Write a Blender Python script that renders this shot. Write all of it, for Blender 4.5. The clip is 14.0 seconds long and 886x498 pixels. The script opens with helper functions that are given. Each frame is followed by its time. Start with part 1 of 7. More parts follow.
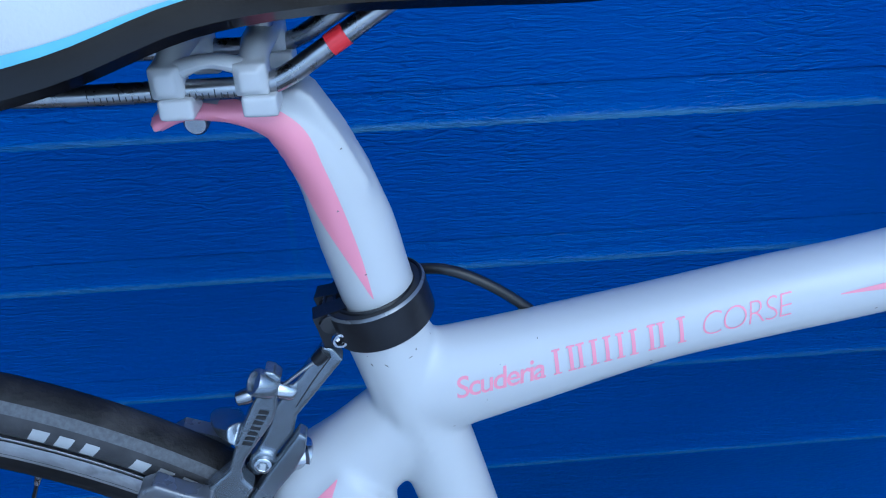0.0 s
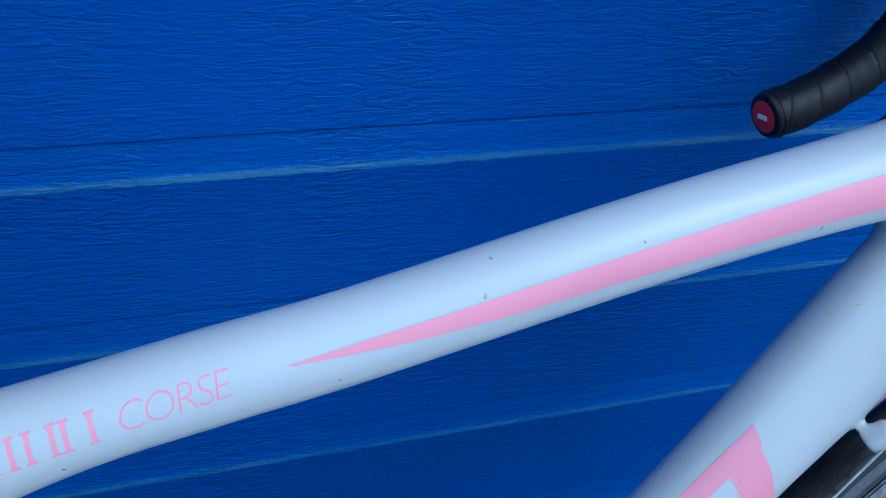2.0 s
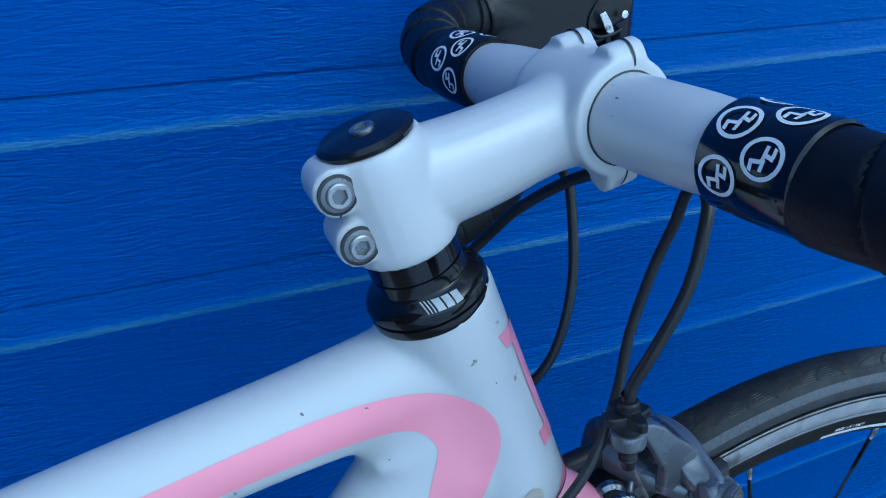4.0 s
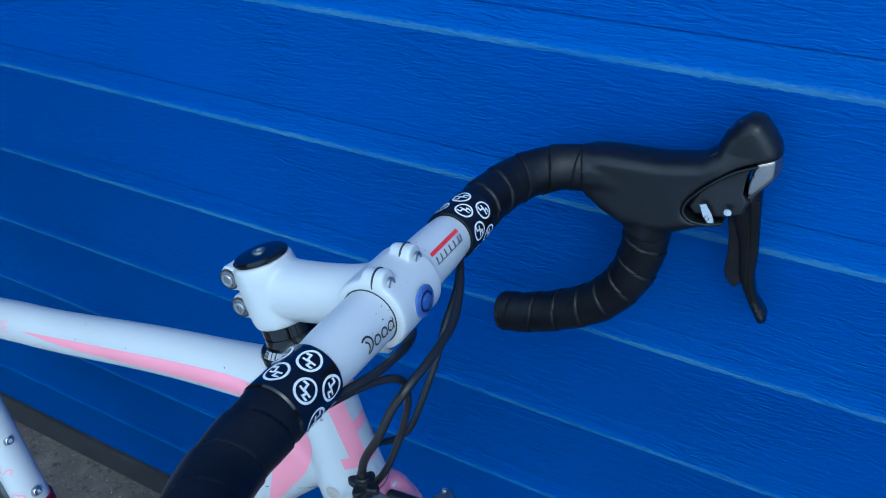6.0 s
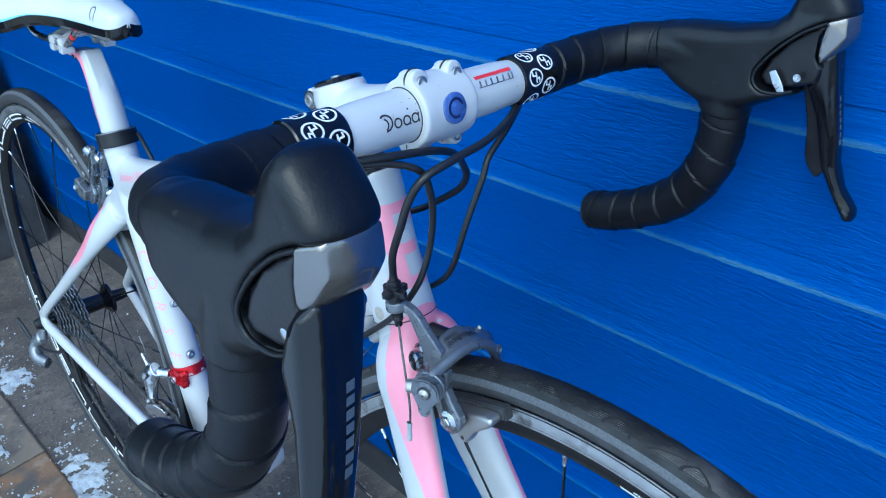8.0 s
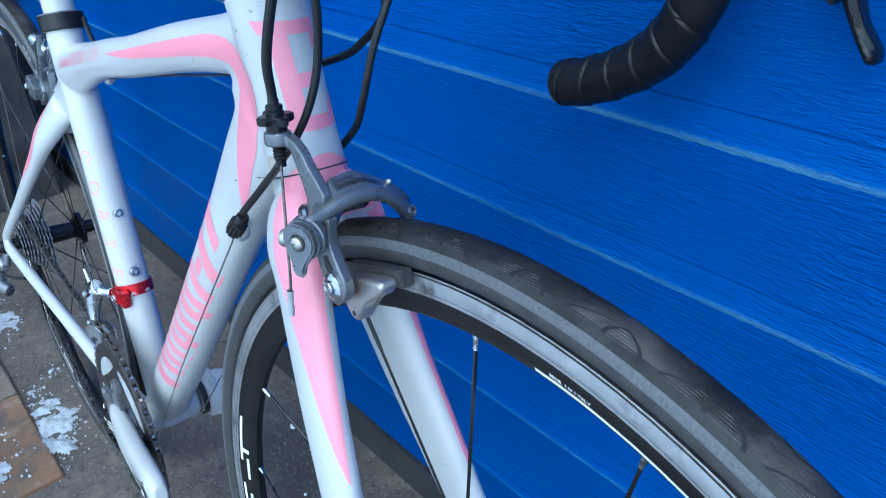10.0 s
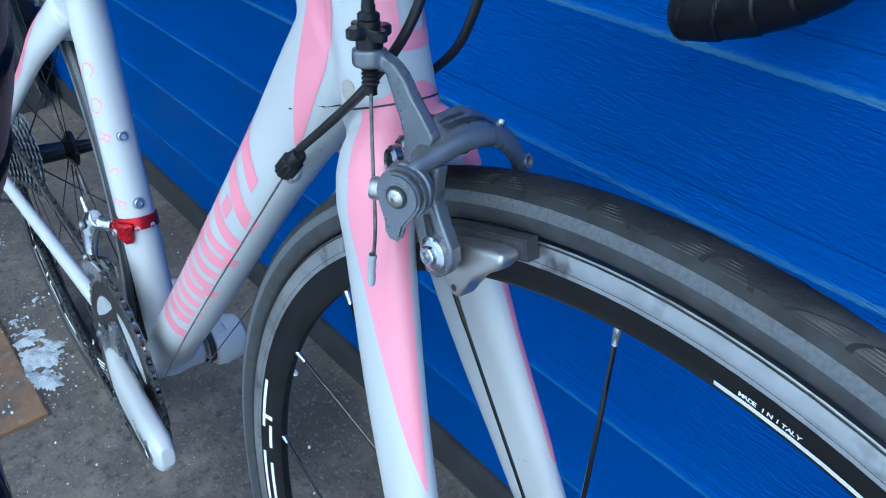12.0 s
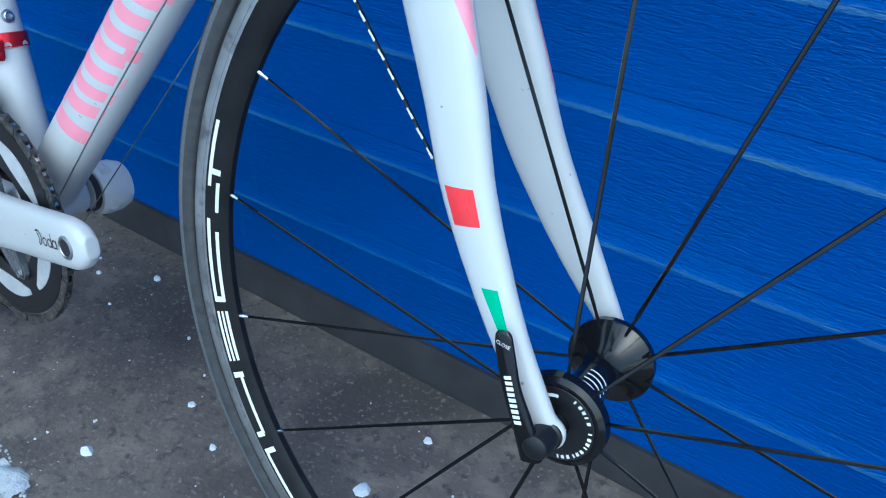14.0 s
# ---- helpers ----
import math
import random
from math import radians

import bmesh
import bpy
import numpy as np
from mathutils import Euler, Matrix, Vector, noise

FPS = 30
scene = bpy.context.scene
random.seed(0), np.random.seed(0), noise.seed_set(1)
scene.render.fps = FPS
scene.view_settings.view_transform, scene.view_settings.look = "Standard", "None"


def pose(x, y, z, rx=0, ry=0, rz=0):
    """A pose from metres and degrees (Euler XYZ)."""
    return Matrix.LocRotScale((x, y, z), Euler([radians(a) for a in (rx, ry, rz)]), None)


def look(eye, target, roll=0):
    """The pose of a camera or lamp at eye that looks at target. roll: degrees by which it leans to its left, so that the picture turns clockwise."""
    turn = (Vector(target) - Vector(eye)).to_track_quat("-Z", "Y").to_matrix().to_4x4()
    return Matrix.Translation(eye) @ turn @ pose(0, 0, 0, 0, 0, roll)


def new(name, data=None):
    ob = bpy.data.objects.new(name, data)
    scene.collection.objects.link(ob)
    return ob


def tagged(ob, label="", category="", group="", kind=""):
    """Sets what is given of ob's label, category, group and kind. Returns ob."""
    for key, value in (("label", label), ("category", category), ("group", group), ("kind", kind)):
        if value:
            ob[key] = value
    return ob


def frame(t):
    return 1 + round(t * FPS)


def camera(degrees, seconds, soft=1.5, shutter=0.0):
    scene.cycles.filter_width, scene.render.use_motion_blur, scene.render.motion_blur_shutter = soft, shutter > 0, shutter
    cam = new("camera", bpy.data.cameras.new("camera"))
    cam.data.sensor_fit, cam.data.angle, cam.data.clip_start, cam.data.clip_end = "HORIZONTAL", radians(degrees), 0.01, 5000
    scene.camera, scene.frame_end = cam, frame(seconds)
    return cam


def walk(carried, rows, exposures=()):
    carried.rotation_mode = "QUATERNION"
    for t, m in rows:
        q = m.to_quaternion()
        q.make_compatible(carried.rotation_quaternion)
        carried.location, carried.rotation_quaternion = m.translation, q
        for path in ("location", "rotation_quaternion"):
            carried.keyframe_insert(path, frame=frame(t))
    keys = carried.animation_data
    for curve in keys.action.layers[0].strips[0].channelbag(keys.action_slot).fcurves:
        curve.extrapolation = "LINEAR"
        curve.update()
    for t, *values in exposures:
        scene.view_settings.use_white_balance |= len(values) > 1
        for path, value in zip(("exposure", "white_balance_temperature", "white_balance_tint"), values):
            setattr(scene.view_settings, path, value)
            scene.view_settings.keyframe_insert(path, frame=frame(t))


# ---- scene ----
from mathutils.bvhtree import BVHTree

cam = camera(58.5, 14.0, soft=1.1, shutter=0.0)

# the path: seconds, place, turn (Euler XYZ in degrees)
PATH = [
    (0, -0.0225, -0.4762, 0.8866, 53.03, 1.12, -4.52),
    (0.5, 0.0042, -0.4705, 0.8470, 55.57, 0.63, -4.08),
    (1, 0.0413, -0.4688, 0.8327, 56.72, 0.17, -4.87),
    (1.5, 0.0794, -0.4597, 0.8307, 57.57, -0.77, -9.28),
    (2, 0.1362, -0.4553, 0.8488, 59.05, -2.59, -15.61),
    (2.5, 0.1959, -0.4520, 0.8689, 59.56, -3.00, -20.80),
    (3, 0.2433, -0.4559, 0.8877, 60.79, -2.12, -23.54),
    (3.5, 0.2752, -0.4620, 0.8915, 62.11, -1.42, -24.42),
    (4, 0.3207, -0.4549, 0.9094, 62.18, -1.44, -24.90),
    (4.2, 0.3461, -0.4588, 0.9330, 61.31, -1.11, -24.75),
    (6.3, 0.7112, -0.5220, 1.1009, 53.76, 2.96, 32.66),
    (6.5, 0.7250, -0.5440, 1.0863, 55.66, 3.34, 33.95),
    (7, 0.7396, -0.4795, 1.0349, 57.62, 4.30, 40.72),
    (7.5, 0.7871, -0.4754, 1.0120, 58.29, 4.82, 43.91),
    (8, 0.8250, -0.5217, 0.9940, 58.64, 5.23, 45.57),
    (8.5, 0.8519, -0.5360, 0.9610, 58.68, 5.77, 47.29),
    (9, 0.8746, -0.5297, 0.9220, 59.66, 5.54, 48.59),
    (9.2, 0.8777, -0.5101, 0.9014, 59.72, 5.01, 48.84),
    (11.3, 0.7452, -0.4092, 0.8343, 58.96, 4.25, 51.41),
    (11.5, 0.7425, -0.4143, 0.8330, 57.71, 3.65, 50.98),
    (12, 0.7383, -0.4364, 0.8181, 55.20, 0.96, 50.68),
    (12.5, 0.7432, -0.4795, 0.7750, 54.78, -1.75, 46.75),
    (13, 0.7315, -0.5463, 0.7333, 54.92, -2.39, 42.22),
    (13.5, 0.7250, -0.5858, 0.6784, 57.39, -3.81, 37.59),
    (14, 0.7406, -0.6127, 0.6435, 57.78, -3.32, 34.78),
]
EXPOSURES = [(0, 0.3, 4500, -1), (1.5, 0.29, 4480, -4), (3, 0.28, 4450, -10), (4.2, 0.28, 4450, -10), (6.3, 0.58, 4650, -10), (8, 0.95, 4780, -9), (9, 1.04, 4870, -8), (11.5, 0.95, 4880, -9), (12.5, 0.82, 4860, -8), (14, 0.79, 4880, -9)]
walk(cam, [(t, pose(x, y, z, a, b, c)) for t, x, y, z, a, b, c in PATH], EXPOSURES)

# ---- light: an overcast winter sky ----
world = bpy.data.worlds.new("overcast")
scene.world = world
world.use_nodes = True
wn = world.node_tree
wsky = wn.nodes.new("ShaderNodeTexSky")
wsky.sky_type, wsky.sun_disc = "NISHITA", False
wsky.sun_elevation, wsky.sun_rotation = radians(48), radians(150)
wsky.air_density, wsky.dust_density = 1.0, 3.0
wn.links.new(wsky.outputs[0], wn.nodes["Background"].inputs[0])
wn.nodes["Background"].inputs[1].default_value = 0.15
sun = new("sun", bpy.data.lights.new("sun", "SUN"))
sun.data.energy, sun.data.angle, sun.data.color = 0.55, radians(80), (1.0, 0.98, 0.95)
sun.matrix_world = look((-1.5, -3.0, 4.0), (0.3, -0.2, 0.5))


# ---- materials ----
def mat(name, color, rough=0.5, metal=0.0, coat=0.0, vary=0.12, scale=60.0, bump=0.0, bump_scale=400.0, tint=None, stretch=(1, 1, 1), spec=0.5):
    m = bpy.data.materials.new(name)
    m.use_nodes = True
    nt = m.node_tree
    b = nt.nodes["Principled BSDF"]
    b.inputs["Roughness"].default_value, b.inputs["Metallic"].default_value = rough, metal
    b.inputs["Coat Weight"].default_value, b.inputs["Coat Roughness"].default_value = coat, 0.12
    b.inputs["Specular IOR Level"].default_value = spec
    co = nt.nodes.new("ShaderNodeTexCoord")
    mp = nt.nodes.new("ShaderNodeMapping")
    mp.inputs["Scale"].default_value = stretch
    nt.links.new(co.outputs["Object"], mp.inputs[0])
    n1 = nt.nodes.new("ShaderNodeTexNoise")
    n1.inputs["Scale"].default_value, n1.inputs["Detail"].default_value = scale, 6
    nt.links.new(mp.outputs[0], n1.inputs[0])
    mix = nt.nodes.new("ShaderNodeMix")
    mix.data_type = "RGBA"
    dark = tint or tuple(c * (1 - vary) for c in color)
    lite = color if tint else tuple(min(1, c * (1 + vary)) for c in color)
    mix.inputs[6].default_value, mix.inputs[7].default_value = (*dark, 1), (*lite, 1)
    rp = nt.nodes.new("ShaderNodeMapRange")
    rp.inputs[1].default_value, rp.inputs[2].default_value = 0.3, 0.7
    nt.links.new(n1.outputs[0], rp.inputs[0])
    nt.links.new(rp.outputs[0], mix.inputs[0])
    nt.links.new(mix.outputs[2], b.inputs["Base Color"])
    rr = nt.nodes.new("ShaderNodeMapRange")
    rr.inputs[3].default_value, rr.inputs[4].default_value = max(0.03, rough - 0.08), min(1, rough + 0.1)
    nt.links.new(n1.outputs[0], rr.inputs[0])
    nt.links.new(rr.outputs[0], b.inputs["Roughness"])
    if bump:
        n2 = nt.nodes.new("ShaderNodeTexNoise")
        n2.inputs["Scale"].default_value, n2.inputs["Detail"].default_value = bump_scale, 4
        nt.links.new(mp.outputs[0], n2.inputs[0])
        bp = nt.nodes.new("ShaderNodeBump")
        bp.inputs["Strength"].default_value, bp.inputs["Distance"].default_value = bump, 0.002
        nt.links.new(n2.outputs[0], bp.inputs["Height"])
        nt.links.new(bp.outputs[0], b.inputs["Normal"])
    return m


def speckled(m, color, scale, low, high):
    """Small dirt specks and chips over a paint."""
    nt = m.node_tree
    b = nt.nodes["Principled BSDF"]
    link = b.inputs["Base Color"].links[0]
    n = nt.nodes.new("ShaderNodeTexNoise")
    n.inputs["Scale"].default_value, n.inputs["Detail"].default_value = scale, 3
    co = nt.nodes.new("ShaderNodeTexCoord")
    nt.links.new(co.outputs["Object"], n.inputs[0])
    r = nt.nodes.new("ShaderNodeMapRange")
    r.inputs[1].default_value, r.inputs[2].default_value = low, high
    nt.links.new(n.outputs[0], r.inputs[0])
    mix = nt.nodes.new("ShaderNodeMix")
    mix.data_type = "RGBA"
    mix.inputs[7].default_value = (*color, 1)
    nt.links.new(r.outputs[0], mix.inputs[0])
    nt.links.new(link.from_socket, mix.inputs[6])
    nt.links.new(mix.outputs[2], b.inputs["Base Color"])
    return m


WHITE = speckled(mat("white_paint", (0.54, 0.545, 0.552), 0.34, coat=0.3, vary=0.03, scale=14), (0.25, 0.23, 0.21), 130, 0.735, 0.76)
PINK = speckled(mat("pink_paint", (0.83, 0.30, 0.385), 0.32, coat=0.4, vary=0.04, scale=20), (0.85, 0.7, 0.72), 120, 0.74, 0.76)
BLACK = mat("black_anodised", (0.011, 0.011, 0.0135), 0.32, spec=0.35, vary=0.3, scale=90, bump=0.05)
GLOSS = mat("black_gloss", (0.0050, 0.0050, 0.0065), 0.11, coat=0.0, spec=0.46, vary=0.3, scale=50)
RUBBER = speckled(mat("black_rubber", (0.0050, 0.0056, 0.0078), 0.33, spec=0.34, vary=0.5, scale=30, bump=0.08, bump_scale=900), (0.035, 0.036, 0.04), 150, 0.70, 0.76)
TAPE = mat("black_tape", (0.0046, 0.0051, 0.0076), 0.40, spec=0.28, vary=0.35, scale=60, bump=0.13, bump_scale=900)
CABLE = mat("cable_housing", (0.013, 0.013, 0.015), 0.38, vary=0.25, scale=80)
ALLOY = mat("grey_alloy", (0.185, 0.193, 0.212), 0.27, metal=0.55, vary=0.12, scale=60, bump=0.04)
SILVER = mat("polished_silver", (0.62, 0.63, 0.65), 0.2, metal=1.0, vary=0.1, scale=40)
POLISHED = mat("polished_alloy", (0.27, 0.30, 0.34), 0.24, metal=0.8, vary=0.12, scale=45, bump=0.03)
GREYINK = mat("grey_ink", (0.085, 0.10, 0.125), 0.45, vary=0.1)
PALEGREY = mat("pale_grey_print", (0.42, 0.43, 0.44), 0.4, vary=0.12, scale=80)
SATIN = mat("satin_nickel", (0.50, 0.48, 0.46), 0.32, metal=0.85, vary=0.08, scale=30)
STEEL = mat("dull_steel", (0.42, 0.42, 0.42), 0.38, metal=1.0, vary=0.2, scale=150)
CHAINM = mat("oily_chain", (0.16, 0.15, 0.14), 0.4, metal=0.9, vary=0.5, scale=220)
TRACK = speckled(mat("brake_track", (0.40, 0.40, 0.41), 0.42, metal=0.8, vary=0.22, scale=40, bump=0.2, bump_scale=160), (0.13, 0.125, 0.12), 60, 0.60, 0.78)
RED = mat("red_paint", (0.72, 0.03, 0.04), 0.35, vary=0.08)
REDANO = mat("red_anodised", (0.60, 0.02, 0.035), 0.25, metal=0.7, vary=0.15)
GREEN = mat("green_paint", (0.0, 0.42, 0.21), 0.35, vary=0.06)
DEEPNAVY = mat("deep_navy", (0.012, 0.018, 0.085), 0.3, vary=0.2)
CYAN = mat("cyan_trim", (0.22, 0.52, 0.66), 0.4, vary=0.08)
CUT = mat("cut_rubber", (0.006, 0.006, 0.007), 0.8, vary=0.2)
WHITEINK = mat("white_ink", (0.78, 0.78, 0.78), 0.45, vary=0.05)
# dark print, and the flat dark put in for shaded holes and gaps
INKANDGAP = mat("dark_ink", (0.02, 0.02, 0.022), 0.4, vary=0.2)
NAVY = mat("blue_badge", (0.075, 0.125, 0.36), 0.25, coat=0.6, vary=0.15, scale=120)
SADDLE = mat("white_saddle", (0.56, 0.57, 0.58), 0.45, vary=0.04, scale=40, bump=0.1, bump_scale=900)
TREAD = speckled(mat("worn_tread", (0.0165, 0.0155, 0.0155), 0.58, vary=0.6, scale=28, bump=0.5, bump_scale=260, spec=0.25), (0.078, 0.073, 0.070), 24, 0.52, 0.74)
SHOULDER = mat("dusty_tread_shoulder", (0.026, 0.0265, 0.0275), 0.56, vary=0.5, scale=60, bump=0.3, bump_scale=300, spec=0.25)
SIDEWALL = mat("sidewall_rubber", (0.050, 0.050, 0.054), 0.62, vary=0.25, scale=90, bump=0.2, bump_scale=500, spec=0.25)
GREYBAND = mat("grey_tyre_band", (0.108, 0.114, 0.126), 0.6, vary=0.2, scale=500, bump=0.2, bump_scale=700, spec=0.25)
RIMBLACK = mat("rim_black", (0.011, 0.011, 0.0125), 0.42, vary=0.3, scale=40, spec=0.22)
DARKMETAL = mat("smoked_metal", (0.24, 0.25, 0.27), 0.22, metal=0.95, vary=0.15, scale=50)
DIRTYMETAL = mat("seat_rail_metal", (0.36, 0.36, 0.37), 0.27, metal=1.0, vary=0.2, scale=120)


# ---- mesh helpers ----
def finish(bm, smooth=True, angle=40):
    bmesh.ops.recalc_face_normals(bm, faces=bm.faces[:])
    me = bpy.data.meshes.new("m")
    bm.to_mesh(me)
    bm.free()
    if smooth:
        me.polygons.foreach_set("use_smooth", [True] * len(me.polygons))
        me.set_sharp_from_angle(angle=radians(angle))
    return me


def part(name, bm, material, parent=None, label="", angle=40):
    """One mesh object of a thing or a part."""
    me = bm if isinstance(bm, bpy.types.Mesh) else finish(bm, True, angle)
    ob = new(name, me)
    for m in material if isinstance(material, (list, tuple)) else [material]:
        me.materials.append(m)
    if parent:
        ob.parent = parent
    if label:
        tagged(ob, label)
    return ob


def again(ob, m, parent=None):
    """The same mesh once more, at the pose m."""
    o = new(ob.name.split(".")[0], ob.data)
    o.parent = parent or ob.parent
    o.matrix_basis = m
    return o


def spline(pts, n):
    """A smooth line through points of any length (Catmull-Rom)."""
    p = [np.array(q, float) for q in pts]
    p = [2 * p[0] - p[1]] + p + [2 * p[-1] - p[-2]]
    out = []
    for i in range(1, len(p) - 2):
        for k in range(n):
            t = k / n
            a, b, c, d = p[i - 1], p[i], p[i + 1], p[i + 2]
            out.append(0.5 * (2 * b + (c - a) * t + (2 * a - 5 * b + 4 * c - d) * t * t + (3 * b - a - 3 * c + d) * t ** 3))
    return out + [p[-2]]


def loft(stations, seg=24, n=6, side=(0, 1, 0), power=2.0, bm=None, caps=True):
    """A tube through stations (x, y, z, half width along side, half height across it)."""
    bm = bm or bmesh.new()
    st = spline(stations, n) if n > 1 else [np.array(s, float) for s in stations]
    pts = [Vector(s[:3]) for s in st]
    rings = []
    for i, s in enumerate(st):
        t = (pts[min(i + 1, len(pts) - 1)] - pts[max(i - 1, 0)]).normalized()
        u = Vector(side) - t * t.dot(Vector(side))
        u = u.normalized() if u.length > 1e-4 else t.orthogonal().normalized()
        v = t.cross(u)
        ring = []
        for k in range(seg):
            a = 2 * math.pi * k / seg
            c, d = math.cos(a), math.sin(a)
            c, d = math.copysign(abs(c) ** (2 / power), c), math.copysign(abs(d) ** (2 / power), d)
            ring.append(bm.verts.new(pts[i] + u * (c * s[3]) + v * (d * s[4])))
        rings.append(ring)
    for a, b in zip(rings, rings[1:]):
        for k in range(seg):
            bm.faces.new((a[k], a[(k + 1) % seg], b[(k + 1) % seg], b[k]))
    if caps:
        bm.faces.new(rings[0][::-1])
        bm.faces.new(rings[-1])
    return bm


def tube(pts, r, seg=12, n=8, bm=None, side=(0.1, 1, 0.13)):
    return loft([(*p, r, r) for p in pts], seg, n, side, bm=bm)


def turned(profile, origin, axis, seg=40, bm=None, start=0.0):
    """A body of revolution: profile of (radius, way along the axis)."""
    bm = bm or bmesh.new()
    ax = Vector(axis).normalized()
    u = ax.orthogonal().normalized()
    v = ax.cross(u)
    rings = []
    for r, h in profile:
        if r < 1e-6:
            rings.append([bm.verts.new(Vector(origin) + ax * h)])
        else:
            rings.append([bm.verts.new(Vector(origin) + ax * h + u * r * math.cos(2 * math.pi * k / seg + start) + v * r * math.sin(2 * math.pi * k / seg + start)) for k in range(seg)])
    for a, b in zip(rings, rings[1:]):
        for k in range(seg):
            j = (k + 1) % seg
            if len(a) == 1 and len(b) > 1:
                bm.faces.new((a[0], b[j], b[k]))
            elif len(b) == 1 and len(a) > 1:
                bm.faces.new((a[k], a[j], b[0]))
            elif len(a) > 1:
                bm.faces.new((a[k], a[j], b[j], b[k]))
    return bm


def bolt(origin, axis, r=0.004, h=0.004, seg=24, bm=None):
    """A socket-head bolt with a hexagon recess."""
    bm = bm or bmesh.new()
    ax = Vector(axis).normalized()
    u = ax.orthogonal().normalized()
    v = ax.cross(u)
    rings = []
    for q, d, six in ((1, 0, 0), (1, 0.8, 0), (0.88, 1, 0), (0.62, 1, 1), (0.58, 0.92, 1), (0.56, -0.3, 1)):
        ring = []
        for k in range(24):
            a = 2 * math.pi * k / 24
            e = r * q * (0.93 / math.cos((a % (math.pi / 3)) - math.pi / 6) if six else 1)
            ring.append(bm.verts.new(Vector(origin) + ax * (h * d) + (u * math.cos(a) + v * math.sin(a)) * e))
        rings.append(ring)
    for a, b in zip(rings, rings[1:]):
        for k in range(24):
            bm.faces.new((a[k], a[k - 1], b[k - 1], b[k]))
    bm.faces.new(rings[-1])
    return bm


def prism(points, off, bm=None):
    """A plate: an outline of points in space, made thick along off."""
    bm = bm or bmesh.new()
    a = [bm.verts.new(p) for p in points]
    b = [bm.verts.new(Vector(p) + Vector(off)) for p in points]
    bm.faces.new(a)
    bm.faces.new(b[::-1])
    for k in range(len(a)):
        j = (k + 1) % len(a)
        bm.faces.new((a[k], b[k], b[j], a[j]))
    return bm


def slab(outline, y0, y1, bevel=0.0, bm=None, m=None):
    """An outline in the x-z plane, thick from y0 to y1."""
    bm = bm or bmesh.new()
    a = [bm.verts.new((x, y0, z)) for x, z in outline]
    b = [bm.verts.new((x, y1, z)) for x, z in outline]
    faces = [bm.faces.new(a), bm.faces.new(b[::-1])]
    for k in range(len(a)):
        j = (k + 1) % len(a)
        faces.append(bm.faces.new((a[k], b[k], b[j], a[j])))
    if m:
        bmesh.ops.transform(bm, matrix=m, verts=a + b)
    if bevel:
        edges = {e for f in faces[:2] for e in f.edges}
        bmesh.ops.bevel(bm, geom=list(edges), offset=bevel, segments=2, affect="EDGES")
    return bm


def box(c, size, bevel=0.0, bm=None, m=None):
    hx, hy, hz = (s / 2 for s in size)
    o = [(c[0] - hx, c[2] - hz), (c[0] + hx, c[2] - hz), (c[0] + hx, c[2] + hz), (c[0] - hx, c[2] + hz)]
    return slab(o, c[1] - hy, c[1] + hy, bevel, bm, m)


def melted(bms, voxel=0.002, rounds=8, factor=0.5):
    """Closed bodies grown together into one skin with rounded joints."""
    bm = bmesh.new()
    for b in bms:
        me = bpy.data.meshes.new("t")
        bmesh.ops.recalc_face_normals(b, faces=b.faces[:])
        b.to_mesh(me)
        b.free()
        bm.from_mesh(me)
        bpy.data.meshes.remove(me)
    me = bpy.data.meshes.new("t")
    bm.to_mesh(me)
    bm.free()
    ob = new("t", me)
    re = ob.modifiers.new("r", "REMESH")
    re.mode, re.voxel_size, re.adaptivity = "VOXEL", voxel, 0
    sm = ob.modifiers.new("s", "SMOOTH")
    sm.factor, sm.iterations = factor, rounds
    dg = bpy.context.evaluated_depsgraph_get()
    out = bpy.data.meshes.new_from_object(ob.evaluated_get(dg))
    bpy.data.objects.remove(ob)
    out.polygons.foreach_set("use_smooth", [True] * len(out.polygons))
    return out


def moved(me, m):
    me.transform(m)
    return me


def tree_of(*meshes):
    from_v, from_f = [], []
    for me in meshes:
        k = len(from_v)
        from_v += [v.co.copy() for v in me.vertices]
        from_f += [[i + k for i in p.vertices] for p in me.polygons]
    return BVHTree.FromPolygons(from_v, from_f)


def onto(bm, bvh, way, lift=0.00028, back=0.15):
    """Lays a flat shape on a body along a direction."""
    w = Vector(way).normalized()
    gone = []
    for v in bm.verts:
        hit, nor, _, _ = bvh.ray_cast(v.co - w * back, w)
        if hit is None:
            gone.append(v)
        else:
            if nor.dot(w) > 0:
                nor = -nor
            v.co = hit + nor * lift
    bmesh.ops.delete(bm, geom=gone, context="VERTS")
    return bm


def ribbon(line, n=14, across=8, side="y"):
    """A flat stripe from (x, z, half width) in the side plane, or (y, z, half width) seen from ahead."""
    bm = bmesh.new()
    st = spline(line, n)
    rows = []
    for i, s in enumerate(st):
        t = st[min(i + 1, len(st) - 1)][:2] - st[max(i - 1, 0)][:2]
        t = t / (np.linalg.norm(t) + 1e-9)
        nrm = np.array([-t[1], t[0]])
        row = []
        for k in range(across + 1):
            a, b = s[:2] + nrm * s[2] * (2 * k / across - 1)
            row.append(bm.verts.new((a, 0, b) if side == "y" else (0, a, b)))
        rows.append(row)
    for a, b in zip(rows, rows[1:]):
        for k in range(across):
            bm.faces.new((a[k], a[k + 1], b[k + 1], b[k]))
    return bm


